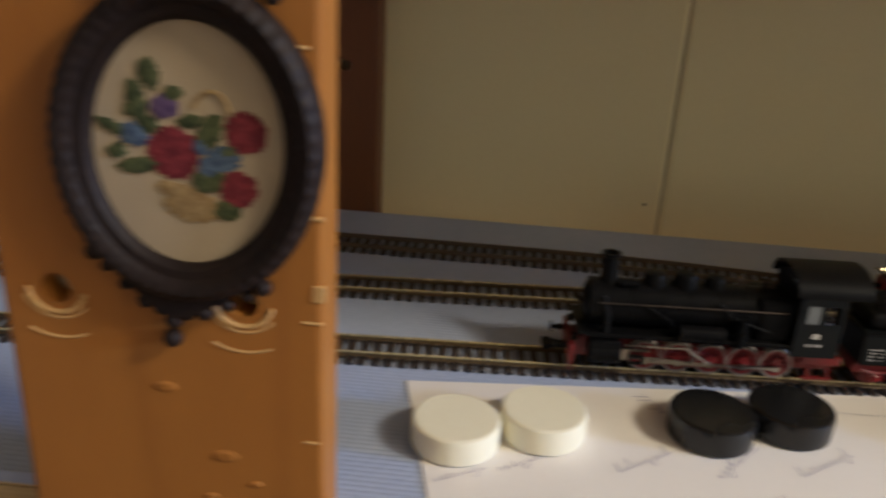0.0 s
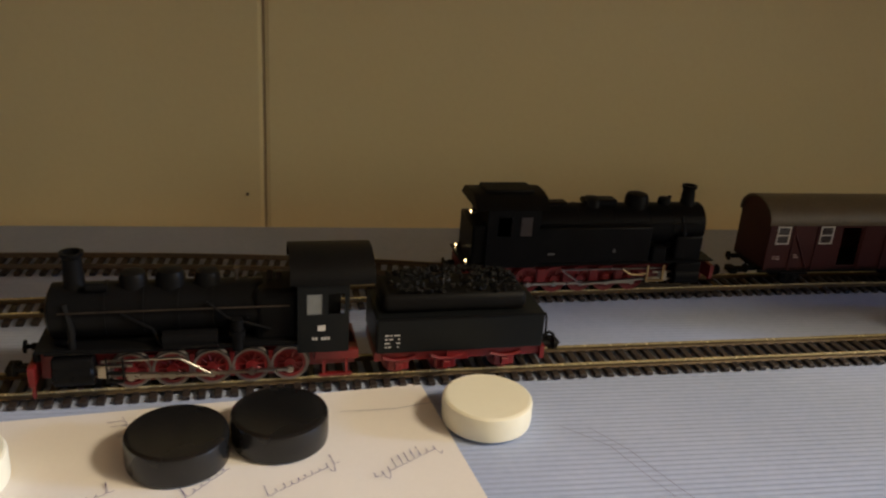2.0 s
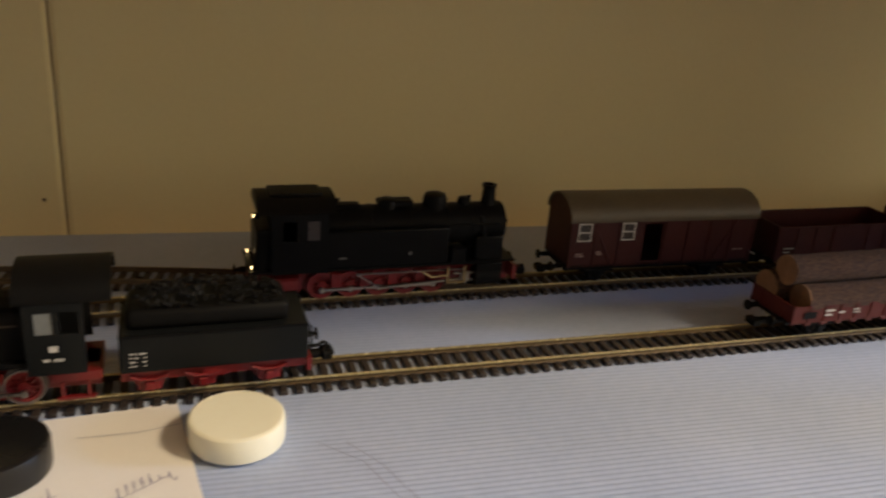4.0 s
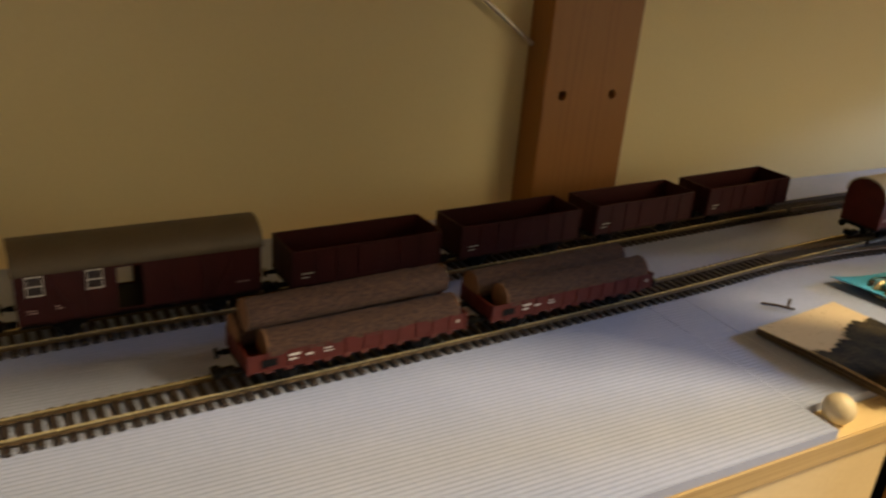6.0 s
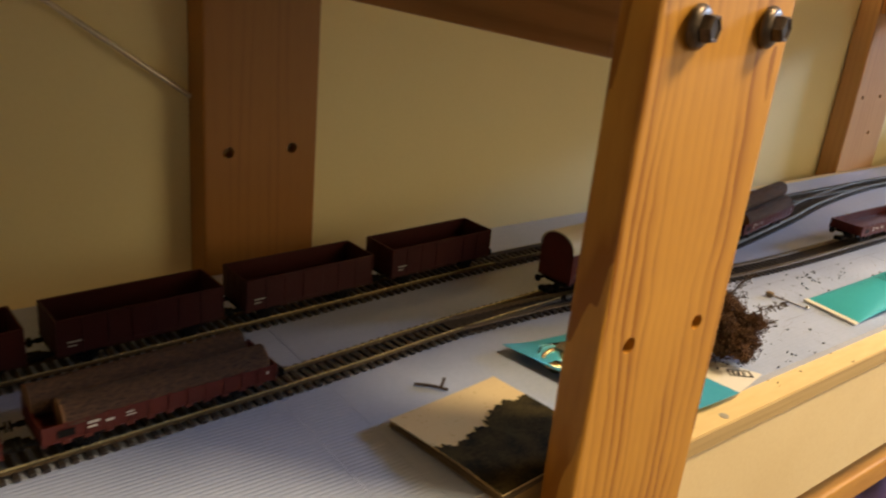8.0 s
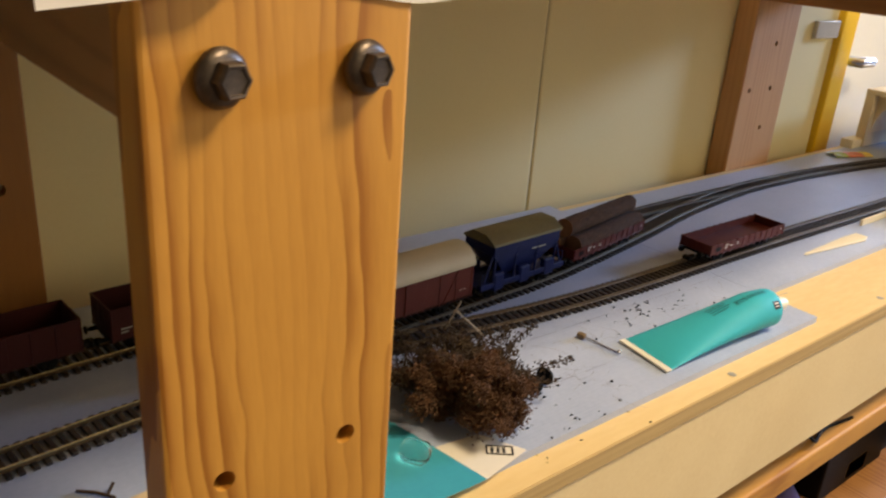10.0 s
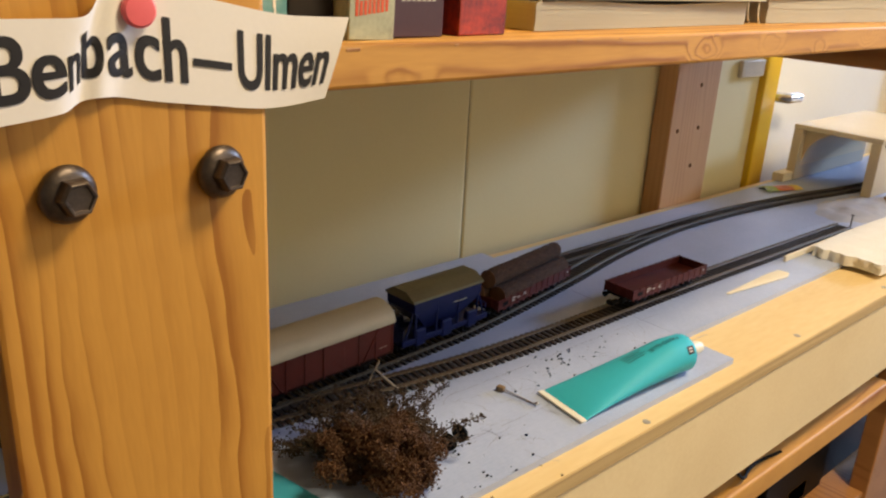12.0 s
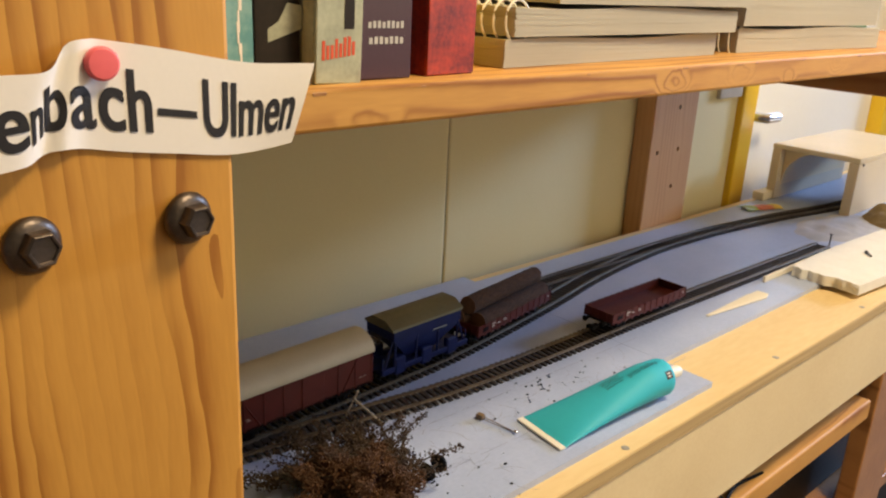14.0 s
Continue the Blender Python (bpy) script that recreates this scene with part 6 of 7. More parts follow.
for y0, y1 in ((0.4005, 0.3965), (0.3460, 0.3420)):
    for k in range(9):
        bm = bmesh.new()
        xa, xb = 1.11 + 0.033 * k, 1.11 + 0.033 * k + 0.022 + 0.006 * (k % 3)
        ribbon(bm, [(xa, y0 + (y1 - y0) * k / 9), (xb, y0 + (y1 - y0) * (k + 0.8) / 9)], 0.0004, 0.00023)
        part("pencil_dash", bm, FAINT, scr)

# glue tube
TUBE = paint("turquoise_tube_foil", (0.022, 0.42, 0.56), (0.021, 0.40, 0.53), rough=0.5, grain=200, patch=25, bump=0.0, spec=0.25)
OFFWHITE = paint("offwhite_plastic", (0.78, 0.74, 0.64), (0.72, 0.68, 0.58), rough=0.4, bump=0.03)
ax = Vector((1.3270 - 1.2004, 0.3185 - 0.3363))
tube = thing("glue_tube", "turquoise glue tube with white cap lying on the underlay", "glue tube", m=Matrix.Translation((1.2004, 0.3363, 0.0003)) @ Matrix.Rotation(math.atan2(ax.y, ax.x), 4, "Z"))
L = ax.length
bm = bmesh.new()
rings = []
for k in range(25):
    u = k / 24
    w = 0.0248 * (1 - u) ** 1.1 + 0.0160 * (1 - (1 - u) ** 1.1)
    h = 0.0009 + 0.0146 * min(1, u * 1.18) ** 0.85
    w, h = (w, h) if u < 1 else (0.0160, 0.0155)
    rings.append([bm.verts.new((u * L, w * math.cos(t), h * (1 + math.sin(t)) + 0.0002)) for t in (2 * math.pi * j / 36 for j in range(36))])
for q in ((0.0150, 0.0015), (0.0120, 0.0036), (0.0062, 0.0046)):
    rings.append([bm.verts.new((L + q[1], q[0] * math.cos(t), 0.0157 + q[0] * math.sin(t))) for t in (2 * math.pi * j / 36 for j in range(36))])
for a, b in zip(rings, rings[1:]):
    for j in range(36):
        bm.faces.new((a[j], a[(j + 1) % 36], b[(j + 1) % 36], b[j]))
bm.faces.new(rings[-1])
bm.faces.new(rings[0][::-1])
part("tube_body", bm, TUBE, tube)
bm = bmesh.new()
block(bm, -0.0052, 0.0006, -0.0249, 0.0249, 0.0002, 0.0022, 0.0006)
part("crimped_end", bm, OFFWHITE, tube, "white crimped end")
bm = bmesh.new()
lathe(bm, [(0.0, 0.0), (0.0064, 0.0), (0.0062, 0.004), (0.0052, 0.016), (0.0044, 0.0185), (0.0, 0.0190)], Matrix.Translation((L + 0.0044, 0, 0.0157)) @ Matrix.Rotation(math.pi / 2, 4, "Y"), 24)
part("cap", bm, OFFWHITE, tube, "white nozzle cap")


def on_tube(u, t):
    w = 0.0248 * (1 - u) ** 1.1 + 0.0160 * (1 - (1 - u) ** 1.1) + 0.00012
    h = 0.0009 + 0.0146 * min(1, u * 1.18) ** 0.85 + 0.00012
    return Vector((u * L, w * math.cos(t), h * (1 + math.sin(t)) + 0.0002))


def tube_bar(u0, u1, t0, t1, material):
    bm = bmesh.new()
    grid = [[bm.verts.new(on_tube(u0 + (u1 - u0) * i / 5, t0 + (t1 - t0) * j / 3)) for j in range(4)] for i in range(6)]
    for i in range(5):
        for j in range(3):
            bm.faces.new((grid[i][j], grid[i + 1][j], grid[i + 1][j + 1], grid[i][j + 1]))
    part("printed_bar", bm, material, tube)


tube_bar(0.925, 0.985, 2.30, 2.72, PRINT)
tube_bar(0.940, 0.970, 2.40, 2.46, OFFWHITE)
tube_bar(0.940, 0.970, 2.55, 2.61, OFFWHITE)
TUBE_INK = paint("dark_teal_print", (0.008, 0.085, 0.10), rough=0.4, bump=0)
curve = bpy.data.curves.new("words", "FONT")
curve.body, curve.offset = "PHOTO GLUE", 0.012
tmp = new("words", curve)
flat = bpy.data.meshes.new_from_object(tmp.evaluated_get(bpy.context.evaluated_depsgraph_get()))
bpy.data.objects.remove(tmp)
bm = bmesh.new()
bm.from_mesh(flat)
lo, hi = min(v.co.x for v in bm.verts), max(v.co.x for v in bm.verts)
for v in bm.verts:
    v.co = on_tube(0.93 - 0.25 * (v.co.x - lo) / (hi - lo), 1.50 + 0.24 * v.co.y / 0.73) + Vector((0, 0, 0.0002))
part("lettering", bm, TUBE_INK, tube, "dark printed words")
for k in range(4):
    tube_bar(0.50, 0.66 - 0.02 * (k % 2), 1.15 + 0.14 * k, 1.20 + 0.14 * k, TUBE_INK)
tube_bar(0.925, 0.985, -0.42, 0.14, PRINT)
tube_bar(0.942, 0.978, -0.15, -0.08, WHITE_MARK)

# offcuts at the far end
CREAM = paint("cream_wood_offcut", (0.78, 0.70, 0.52), (0.70, 0.61, 0.43), rough=0.55, grain=300, patch=40)
PLASTER = paint("white_plaster", (0.80, 0.77, 0.70), (0.70, 0.66, 0.58), rough=0.85, grain=350, patch=40, bump=0.7, depth=0.0012)
bm = bmesh.new()
prism(bm, [(1.5125, 0.3830), (1.5165, 0.3805), (1.6170, 0.3690), (1.6275, 0.3725), (1.6265, 0.3850), (1.6000, 0.3860)], 2, 0.0003, 0.0028)
bmesh.ops.bevel(bm, geom=bm.edges[:], offset=0.0005, segments=1, affect="EDGES")
whole("wooden_shim", bm, CREAM, "tapered cream wooden shim lying on the underlay", "shim")
bm = bmesh.new()
block(bm, 1.664, 1.872, 0.3955, 0.3985, 0.0003, 0.0075, 0.0005)
whole("wooden_strip", bm, CREAM, "thin cream wooden strip beside the siding", "wood strip", m=None)
bm = bmesh.new()
n = 26
outline = []
for k in range(n):
    u = k / n
    outline.append((1.716 + 0.006 * noise.noise(Vector((u * 9, 0.3, 0))), 0.388 - 0.082 * u))
outline += [(1.80, 0.303), (1.90, 0.300), (1.99, 0.304), (1.99, 0.385), (1.90, 0.390), (1.80, 0.3925)]
prism(bm, outline, 2, 0.0004, 0.0125)
bmesh.ops.subdivide_edges(bm, edges=[e for e in bm.edges if abs(e.verts[0].co.z - e.verts[1].co.z) > 0.005], cuts=3)
for v in bm.verts:
    if 0.001 < v.co.z < 0.012 and v.co.x < 1.75:
        v.co.x += 0.004 * noise.noise(v.co * 300)
whole("plaster_slab", bm, PLASTER, "broken white plaster slab at the board's end", "plaster slab")
bm = bmesh.new()
rod(bm, (1.8480, 0.3540, 0.0125), (1.8480, 0.3540, 0.0160), 0.0022, seg=8)
rod(bm, (1.8380, 0.3440, 0.0137), (1.8480, 0.3540, 0.0145), 0.0012, seg=8)
whole("dark_screw", bm, IRON, "small dark screw lying on the plaster slab", "screw")
bm = bmesh.new()
lathe(bm, [(0.0, 0.0), (0.0010, 0.0), (0.0010, 0.0170), (0.0024, 0.0176), (0.0024, 0.0184), (0.0, 0.0186)], Matrix.Translation((1.8750, 0.4110, 0.0)), 12)
whole("nail", bm, IRON, "upright dark nail at the end of the siding", "nail")
bm = bmesh.new()
n = 24
grid = []
for i in range(n + 1):
    row = []
    for j in range(n + 1):
        u, v = i / n - 0.5, j / n - 0.5
        x, y = 1.985 + 0.20 * u, 0.4450 + 0.100 * v
        h = max(0.0, 1 - (u * u + v * v) * 4 - 0.5 * max(0.0, noise.noise(Vector((x * 38, y * 38, 2))))) ** 0.8
        row.append(bm.verts.new((x, y, -0.0004 + h * (0.0050 + 0.0036 * noise.noise(Vector((x * 60, y * 60, 0)))))))
    grid.append(row)
for i in range(n):
    for j in range(n):
        bm.faces.new((grid[i][j], grid[i + 1][j], grid[i + 1][j + 1], grid[i][j + 1]))
whole("plaster_mound", bm, paint("greyish_plaster", (0.52, 0.50, 0.50), (0.38, 0.38, 0.42), rough=0.8, grain=200, patch=40, bump=0.3), "low white plaster mound beside the curved track", "scenery")
bm = bmesh.new()
grid = []
for i in range(n + 1):
    row = []
    for j in range(n + 1):
        u, v = i / n - 0.5, j / n - 0.5
        x, y = 2.115 + 0.15 * u, 0.4100 + 0.085 * v
        h = max(0.0, 1 - (u * u + v * v) * 4) ** 0.6
        row.append(bm.verts.new((x, y, -0.0006 + h * (0.018 + 0.016 * noise.noise(Vector((x * 50, y * 50, 7)))))))
    grid.append(row)
for i in range(n):
    for j in range(n):
        bm.faces.new((grid[i][j], grid[i + 1][j], grid[i + 1][j + 1], grid[i][j + 1]))
whole("earth_mound", bm, paint("brown_scatter", (0.24, 0.17, 0.08), (0.13, 0.09, 0.045), rough=0.9, grain=500, patch=60, bump=0.8, depth=0.001), "brown scenery mound by the tunnel box", "scenery")

# tunnel box of pale board
box = thing("tunnel_box", "pale wooden tunnel box over the curved track", "tunnel box")
PALE = paint("pale_board", (0.66, 0.57, 0.42), (0.60, 0.51, 0.36), rough=0.5, grain=200, patch=12, bump=0.05)
for name, y0, y1, z0, z1 in (("side_panel", 0.4605, 0.4760, 0.0004, 0.0828), ("side_panel", 0.5840, 0.5985, 0.0004, 0.0828), ("roof_panel", 0.4600, 0.5990, 0.0830, 0.0912)):
    bm = bmesh.new()
    block(bm, 2.060, 2.330, y0, y1, z0, z1, 0.0012)
    part(name, bm, PALE, box)
bm = bmesh.new()
arch = [(0.5838 - 0.055 * (1 - math.cos(t)), 0.0826 - 0.060 * (1 - math.sin(t))) for t in (math.pi / 2 * k / 10 for k in range(11))]
prism(bm, arch + [(0.5838, 0.0826)], 0, 2.075, 2.325)
part("lining", bm, PANEL, box)
bm = bmesh.new()
rod(bm, (2.075, 0.4592, 0.0800), (2.075, 0.4606, 0.0800), 0.0022, seg=12)
part("screw_head", bm, IRON, box)
packet = thing("sweet_packet", "flat crumpled green, yellow and red packet by the wall", "packet", m=Matrix.Translation((1.985, 0.5660, 0.0003)) @ Matrix.Rotation(radians(-22), 4, "Z"))
for name, x0, x1, hue in (("green_end", -0.036, -0.014, (0.30, 0.42, 0.05)), ("red_middle", -0.0138, 0.016, (0.68, 0.15, 0.04)), ("yellow_end", 0.0162, 0.032, (0.75, 0.55, 0.06))):
    bm = bmesh.new()
    sheet(bm, [(x0, -0.013), (x1, -0.013), (x1, 0.013), (x0, 0.013)], 8, 8, 0.0006, lambda u, v: 0.0012 + 0.0040 * math.sin(math.pi * v) * (0.6 + 0.4 * math.sin(7 * u + 5 * v)))
    part(name, bm, paint(name + "_wrapper", hue, tuple(0.6 * c + 0.1 for c in hue), rough=0.35, grain=200, patch=90, bump=0.1), packet)
bm = bmesh.new()
block(bm, 2.030, 2.075, 0.586, 0.606, 0.0002, 0.0140, 0.0015)
whole("wood_offcut", bm, CREAM, "small cream wooden block by the yellow door frame", "offcut")

SCREW = paint("pale_zinc_screw", (0.46, 0.42, 0.36), (0.34, 0.30, 0.25), rough=0.45, metal=0.3)
for x, y in ((0.9805, 0.2880), (1.2432, 0.2905), (1.4915, 0.2950), (1.7000, 0.2970)):
    bm = bmesh.new()
    lathe(bm, [(0.0, 0.0), (0.0032, 0.0), (0.0032, 0.0002), (0.0020, 0.0004), (0.0, 0.0003)], Matrix.Translation((x, y, ZB)), 16)
    whole("screw_head", bm, SCREW, "flush grey screw head in the plywood edge", "screw", "screws in the board")

# ---- book shelf ----
def book_on_shelf(x0, x1, y0, deep, tall, cover, label, lean=0.0, turn=0.0, bars=()):
    w = x1 - x0
    ob = thing("book", label, "book", "books on the shelf", m=Matrix.Translation((x0, y0 - 0.009, 0.2822)) @ Matrix.Rotation(radians(turn), 4, "Z") @ Matrix.Rotation(radians(lean), 4, "Y"))
    bm = bmesh.new()
    t = 0.0016
    block(bm, 0, w, 0, t, 0, tall, 0.0007, 2)
    block(bm, 0, t, t, deep, 0, tall)
    block(bm, w - t, w, t, deep, 0, tall)
    part("cover", bm, cover, ob)
    bm = bmesh.new()
    block(bm, t, w - t, t, deep - 0.003, 0.0015, tall - 0.002)
    part("page_block", bm, PAGES, ob)
    for a, b, c, d, stuff in bars:
        bm = bmesh.new()
        block(bm, a, b, -0.00015, 0.0001, c, d)
        part("printed_bar", bm, stuff, ob)
    return ob


C_TEAL = paint("worn_teal_cover", (0.10, 0.30, 0.34), (0.20, 0.40, 0.42), rough=0.4, patch=90, spread=0.12)
C_BLACK = paint("black_cover_with_pale_streak", (0.008, 0.0065, 0.0065), (0.030, 0.021, 0.015), rough=0.45, spec=0.2, patch=40, spread=0.4)
C_PALE = paint("pale_green_photo_cover", (0.50, 0.52, 0.38), (0.24, 0.25, 0.19), rough=0.35, patch=60, spread=0.3)
C_PLUM = paint("dark_plum_cover", (0.055, 0.016, 0.034), (0.042, 0.012, 0.027), rough=0.35, patch=30)
C_RED = paint("marbled_red_cover", (0.46, 0.045, 0.022), (0.13, 0.010, 0.014), rough=0.4, patch=45, spread=0.16)
C_YEL = paint("yellow_spine", (0.75, 0.48, 0.04), (0.66, 0.40, 0.03), rough=0.4)
C_NET = paint("blue_white_pattern_cover", (0.10, 0.22, 0.30), (0.55, 0.58, 0.58), rough=0.4, patch=350, spread=0.08)
RED_INK = paint("orange_red_print", (0.75, 0.09, 0.03), rough=0.4, bump=0)
def letter_bars(x0, x1, z, h, n, stuff):
    """A row of small upright bars for lettering."""
    w = (x1 - x0) / n
    return [(x0 + w * k, x0 + w * k + w * 0.62, z, z + h * (1.0 if k % 3 else 0.86), stuff) for k in range(n)]


book_on_shelf(0.9160, 0.9335, 0.2930, 0.110, 0.190, C_TEAL, "worn teal paperback standing on the shelf", bars=[(0.0110 + 0.0006 * math.sin(k), 0.0118 + 0.0006 * math.sin(k) + 0.0005 * (k % 2), 0.004 * k, 0.004 * k + 0.004, PAPER) for k in range(9)])
dark_book = book_on_shelf(0.9345, 0.9555, 0.2945, 0.115, 0.200, C_BLACK, "dark photo-covered paperback on the shelf")
bm = bmesh.new()
prism(bm, [(0.006, 0.016), (0.0215, 0.021), (0.0215, 0.030), (0.015, 0.031), (0.011, 0.024), (0.006, 0.021)], 1, -0.00016, 0.0001)
part("printed_shape", bm, C_PALE, dark_book, "pale printed streak")
book_on_shelf(0.9560, 0.9790, 0.2850, 0.120, 0.200, C_PALE, "pale green photo-covered paperback with red print", lean=1.5, bars=[(0.003 + 0.0021 * k, 0.0044 + 0.0021 * k, 0.0095 + 0.0003 * k, 0.0150 + 0.0003 * k + 0.0022 * (k in (0, 3, 5, 6)), RED_INK) for k in range(8)] + [(0.0135, 0.0185, 0.022, 0.045, C_BLACK)])
book_on_shelf(0.9800, 1.0090, 0.2885, 0.125, 0.205, C_PLUM, "dark plum hardback with white printed bars", bars=letter_bars(0.005, 0.025, 0.0215, 0.0030, 8, WHITE_MARK) + letter_bars(0.0055, 0.0250, 0.0150, 0.0030, 7, WHITE_MARK))
book_on_shelf(1.0095, 1.0165, 0.3060, 0.110, 0.190, C_NET, "thin blue-patterned booklet between hardbacks")
book_on_shelf(1.0190, 1.0510, 0.2890, 0.120, 0.195, C_RED, "marbled red hardback with worn corners", turn=4)
book_on_shelf(1.0530, 1.0575, 0.3000, 0.110, 0.185, C_YEL, "thin yellow booklet beside the red book", bars=((0.0008, 0.0030, 0.012, 0.016, PRINT), (0.0008, 0.0030, 0.020, 0.026, PRINT)))


def notebook(x0, x1, y0, y1, z0, z1, turn, label, coil_x=None, sheets=15, swell=0.0):
    ob = thing("notebook", label, "notebook", "notebooks on the shelf", m=Matrix.Translation(((x0 + x1) / 2, (y0 + y1) / 2, z0)) @ Matrix.Rotation(radians(turn), 4, "Z"))
    hx, hy, h = (x1 - x0) / 2, (y1 - y0) / 2, z1 - z0
    rr = random.Random(int(x0 * 1000) + int(z0 * 10000))
    ph = rr.uniform(0, 6)
    for k in range(sheets):
        bm = bmesh.new()
        dx, dy = rr.uniform(-0.0006, 0.0006), rr.uniform(-0.00015, 0.00015)
        za, zb = h * k / sheets, h * (k + 1) / sheets - 0.00004
        sheet(bm, [(-hx + dx, -hy + dy), (hx + dx, -hy + dy), (hx + dx, hy + dy), (-hx + dx, hy + dy)], 26, 2, zb - za,
              lambda u, v: za + (k / sheets) * (0.0009 * math.sin(8 * u + ph) + swell * u * u) * (1 - v) + 0.0001)
        part("page_block", bm, PAGES, ob)
    if coil_x is not None:
        for k in range(5):
            bm = bmesh.new()
            cy = -hy + 0.003 + 0.0075 * k
            sweep(bm, [(coil_x + 0.0095 * math.cos(t) - 0.0012 * k, cy + 0.0006 * math.sin(t), h * 0.5 + (h * 0.5 + 0.0035) * math.sin(t)) for t in (2 * math.pi * j / 22 for j in range(23))], 0.0007, 6)
            part("coil", bm, OFFWHITE, ob, "white wire coil")
    return ob


notebook(1.0780, 1.2980, 0.2950, 0.50, 0.2822, 0.2960, 2, "thick cream notebook lying on the shelf")
notebook(1.0850, 1.3150, 0.2920, 0.50, 0.2977, 0.3125, 1, "white spiral-bound notebook lying on another", coil_x=-0.110)
notebook(1.1200, 1.3300, 0.2900, 0.50, 0.3145, 0.3365, 0, "white loose-leaf notebook on top of the pile", sheets=17)
notebook(1.3420, 1.5700, 0.2960, 0.50, 0.2822, 0.2995, -3, "white spiral-bound notebook beside the pile", coil_x=-0.112, sheets=15)
notebook(1.3400, 1.5600, 0.2950, 0.50, 0.3013, 0.3265, -2, "white spiral notebook with swollen pages", sheets=18)
bm = bmesh.new()
block(bm, 1.600, 1.640, 0.33, 0.50, 0.2822, 0.44, 0.003)
whole("green_binder", bm, paint("green_binder_cover", (0.03, 0.16, 0.05), rough=0.45), "dark green binder standing on the shelf", "binder")

# ---- paper strip with lettering on the upright ----
def smooth_line(x, knots):
    """Height at x on a smooth line through a few (x, z) knots."""
    k = max(0, min(len(knots) - 2, sum(x > a for a, _ in knots) - 1))
    slope = [(knots[min(q + 1, len(knots) - 1)][1] - knots[max(q - 1, 0)][1]) / (knots[min(q + 1, len(knots) - 1)][0] - knots[max(q - 1, 0)][0]) for q in (k, k + 1)]
    (x0, z0), (x1, z1) = knots[k], knots[k + 1]
    w = x1 - x0
    u = max(0.0, min(1.0, (x - x0) / w))
    return z0 * (1 + 2 * u) * (1 - u) ** 2 + z1 * u * u * (3 - 2 * u) + w * u * (1 - u) * (slope[0] * (1 - u) - slope[1] * u)


STRIP_LOW = [(0.790, 0.2595), (0.842, 0.2655), (0.850, 0.2684), (0.858, 0.2684), (0.872, 0.2659), (0.890, 0.2633), (0.916, 0.2604), (0.9475, 0.2640)]
STRIP_TOP = [(0.866, 0.3026), (0.890, 0.2988), (0.914, 0.2942), (0.925, 0.2929), (0.9475, 0.2923)]


def strip_at(u, v):
    """u along the strip in metres from its left end, v up from its lower edge as a share of its height."""
    x = 0.7900 + u - 0.010 * (1 - v) * max(0.0, (u - 0.108) / 0.0495) ** 2
    fold = 1 / (1 + math.exp(-(x - 0.8445 - 0.0100 * v) / 0.0017))
    end = max(0.0, (x - 0.912) / 0.0355)
    y = 0.2655 - 0.0065 * (1 - fold) - 0.0020 * end ** 2 - 0.0026 * math.exp(-((x - 0.8530 - 0.0080 * v) / 0.0045) ** 2) - 0.0008 * math.sin(math.pi * v) * end
    low = smooth_line(x, STRIP_LOW)
    top = smooth_line(x, STRIP_TOP) * fold + (1 - fold) * 0.2930
    return Vector((x, y, low + v * (top - low)))


sign = thing("paper_strip", "white paper strip with black lettering pinned to the upright", "paper sign")
bm = bmesh.new()
n, m = 90, 8
front = [[bm.verts.new(strip_at(0.1575 * i / n, j / m)) for j in range(m + 1)] for i in range(n + 1)]
back = [[bm.verts.new(strip_at(0.1575 * i / n, j / m) + Vector((0, 0.0002, 0))) for j in range(m + 1)] for i in range(n + 1)]
for i in range(n):
    for j in range(m):
        bm.faces.new((front[i][j], front[i + 1][j], front[i + 1][j + 1], front[i][j + 1]))
        bm.faces.new((back[i][j + 1], back[i + 1][j + 1], back[i + 1][j], back[i][j]))
for i in range(n):
    bm.faces.new((front[i][0], back[i][0], back[i + 1][0], front[i + 1][0]))
    bm.faces.new((front[i][m], front[i + 1][m], back[i + 1][m], back[i][m]))
for j in range(m):
    bm.faces.new((front[0][j], front[0][j + 1], back[0][j + 1], back[0][j]))
    bm.faces.new((front[n][j], back[n][j], back[n][j + 1], front[n][j + 1]))
part("strip", bm, PAPER, sign)


def lettering(text, u0, u1, v0, height):
    """Words laid on the bent strip, each drawn twice, a little apart, for bold strokes."""
    curve = bpy.data.curves.new("words", "FONT")
    curve.body, curve.size, curve.offset = text, 1.0, 0.012
    tmp = new("words", curve)
    flat = bpy.data.meshes.new_from_object(tmp.evaluated_get(bpy.context.evaluated_depsgraph_get()))
    bpy.data.objects.remove(tmp)
    bm = bmesh.new()
    for shift in (-0.012, 0.0, 0.012):
        bm.from_mesh(flat)
        bm.verts.ensure_lookup_table()
        for v in bm.verts[-len(flat.vertices):]:
            v.co.x += shift
            v.co.z = shift * 0.002
    for k in range(3):
        bmesh.ops.subdivide_edges(bm, edges=[e for e in bm.edges if e.calc_length() > 0.12], cuts=1)
        bmesh.ops.triangulate(bm, faces=bm.faces[:])
    xs = [v.co.x for v in bm.verts]
    lo, hi = min(xs), max(xs)
    for v in bm.verts:
        u = u0 + (u1 - u0) * (v.co.x - lo) / (hi - lo)
        p = strip_at(u, v0 + height * v.co.y / 0.73)
        v.co = p + Vector((0, -0.00032 - v.co.z, 0))
    part("lettering", bm, PRINT, sign, "black printed letters")


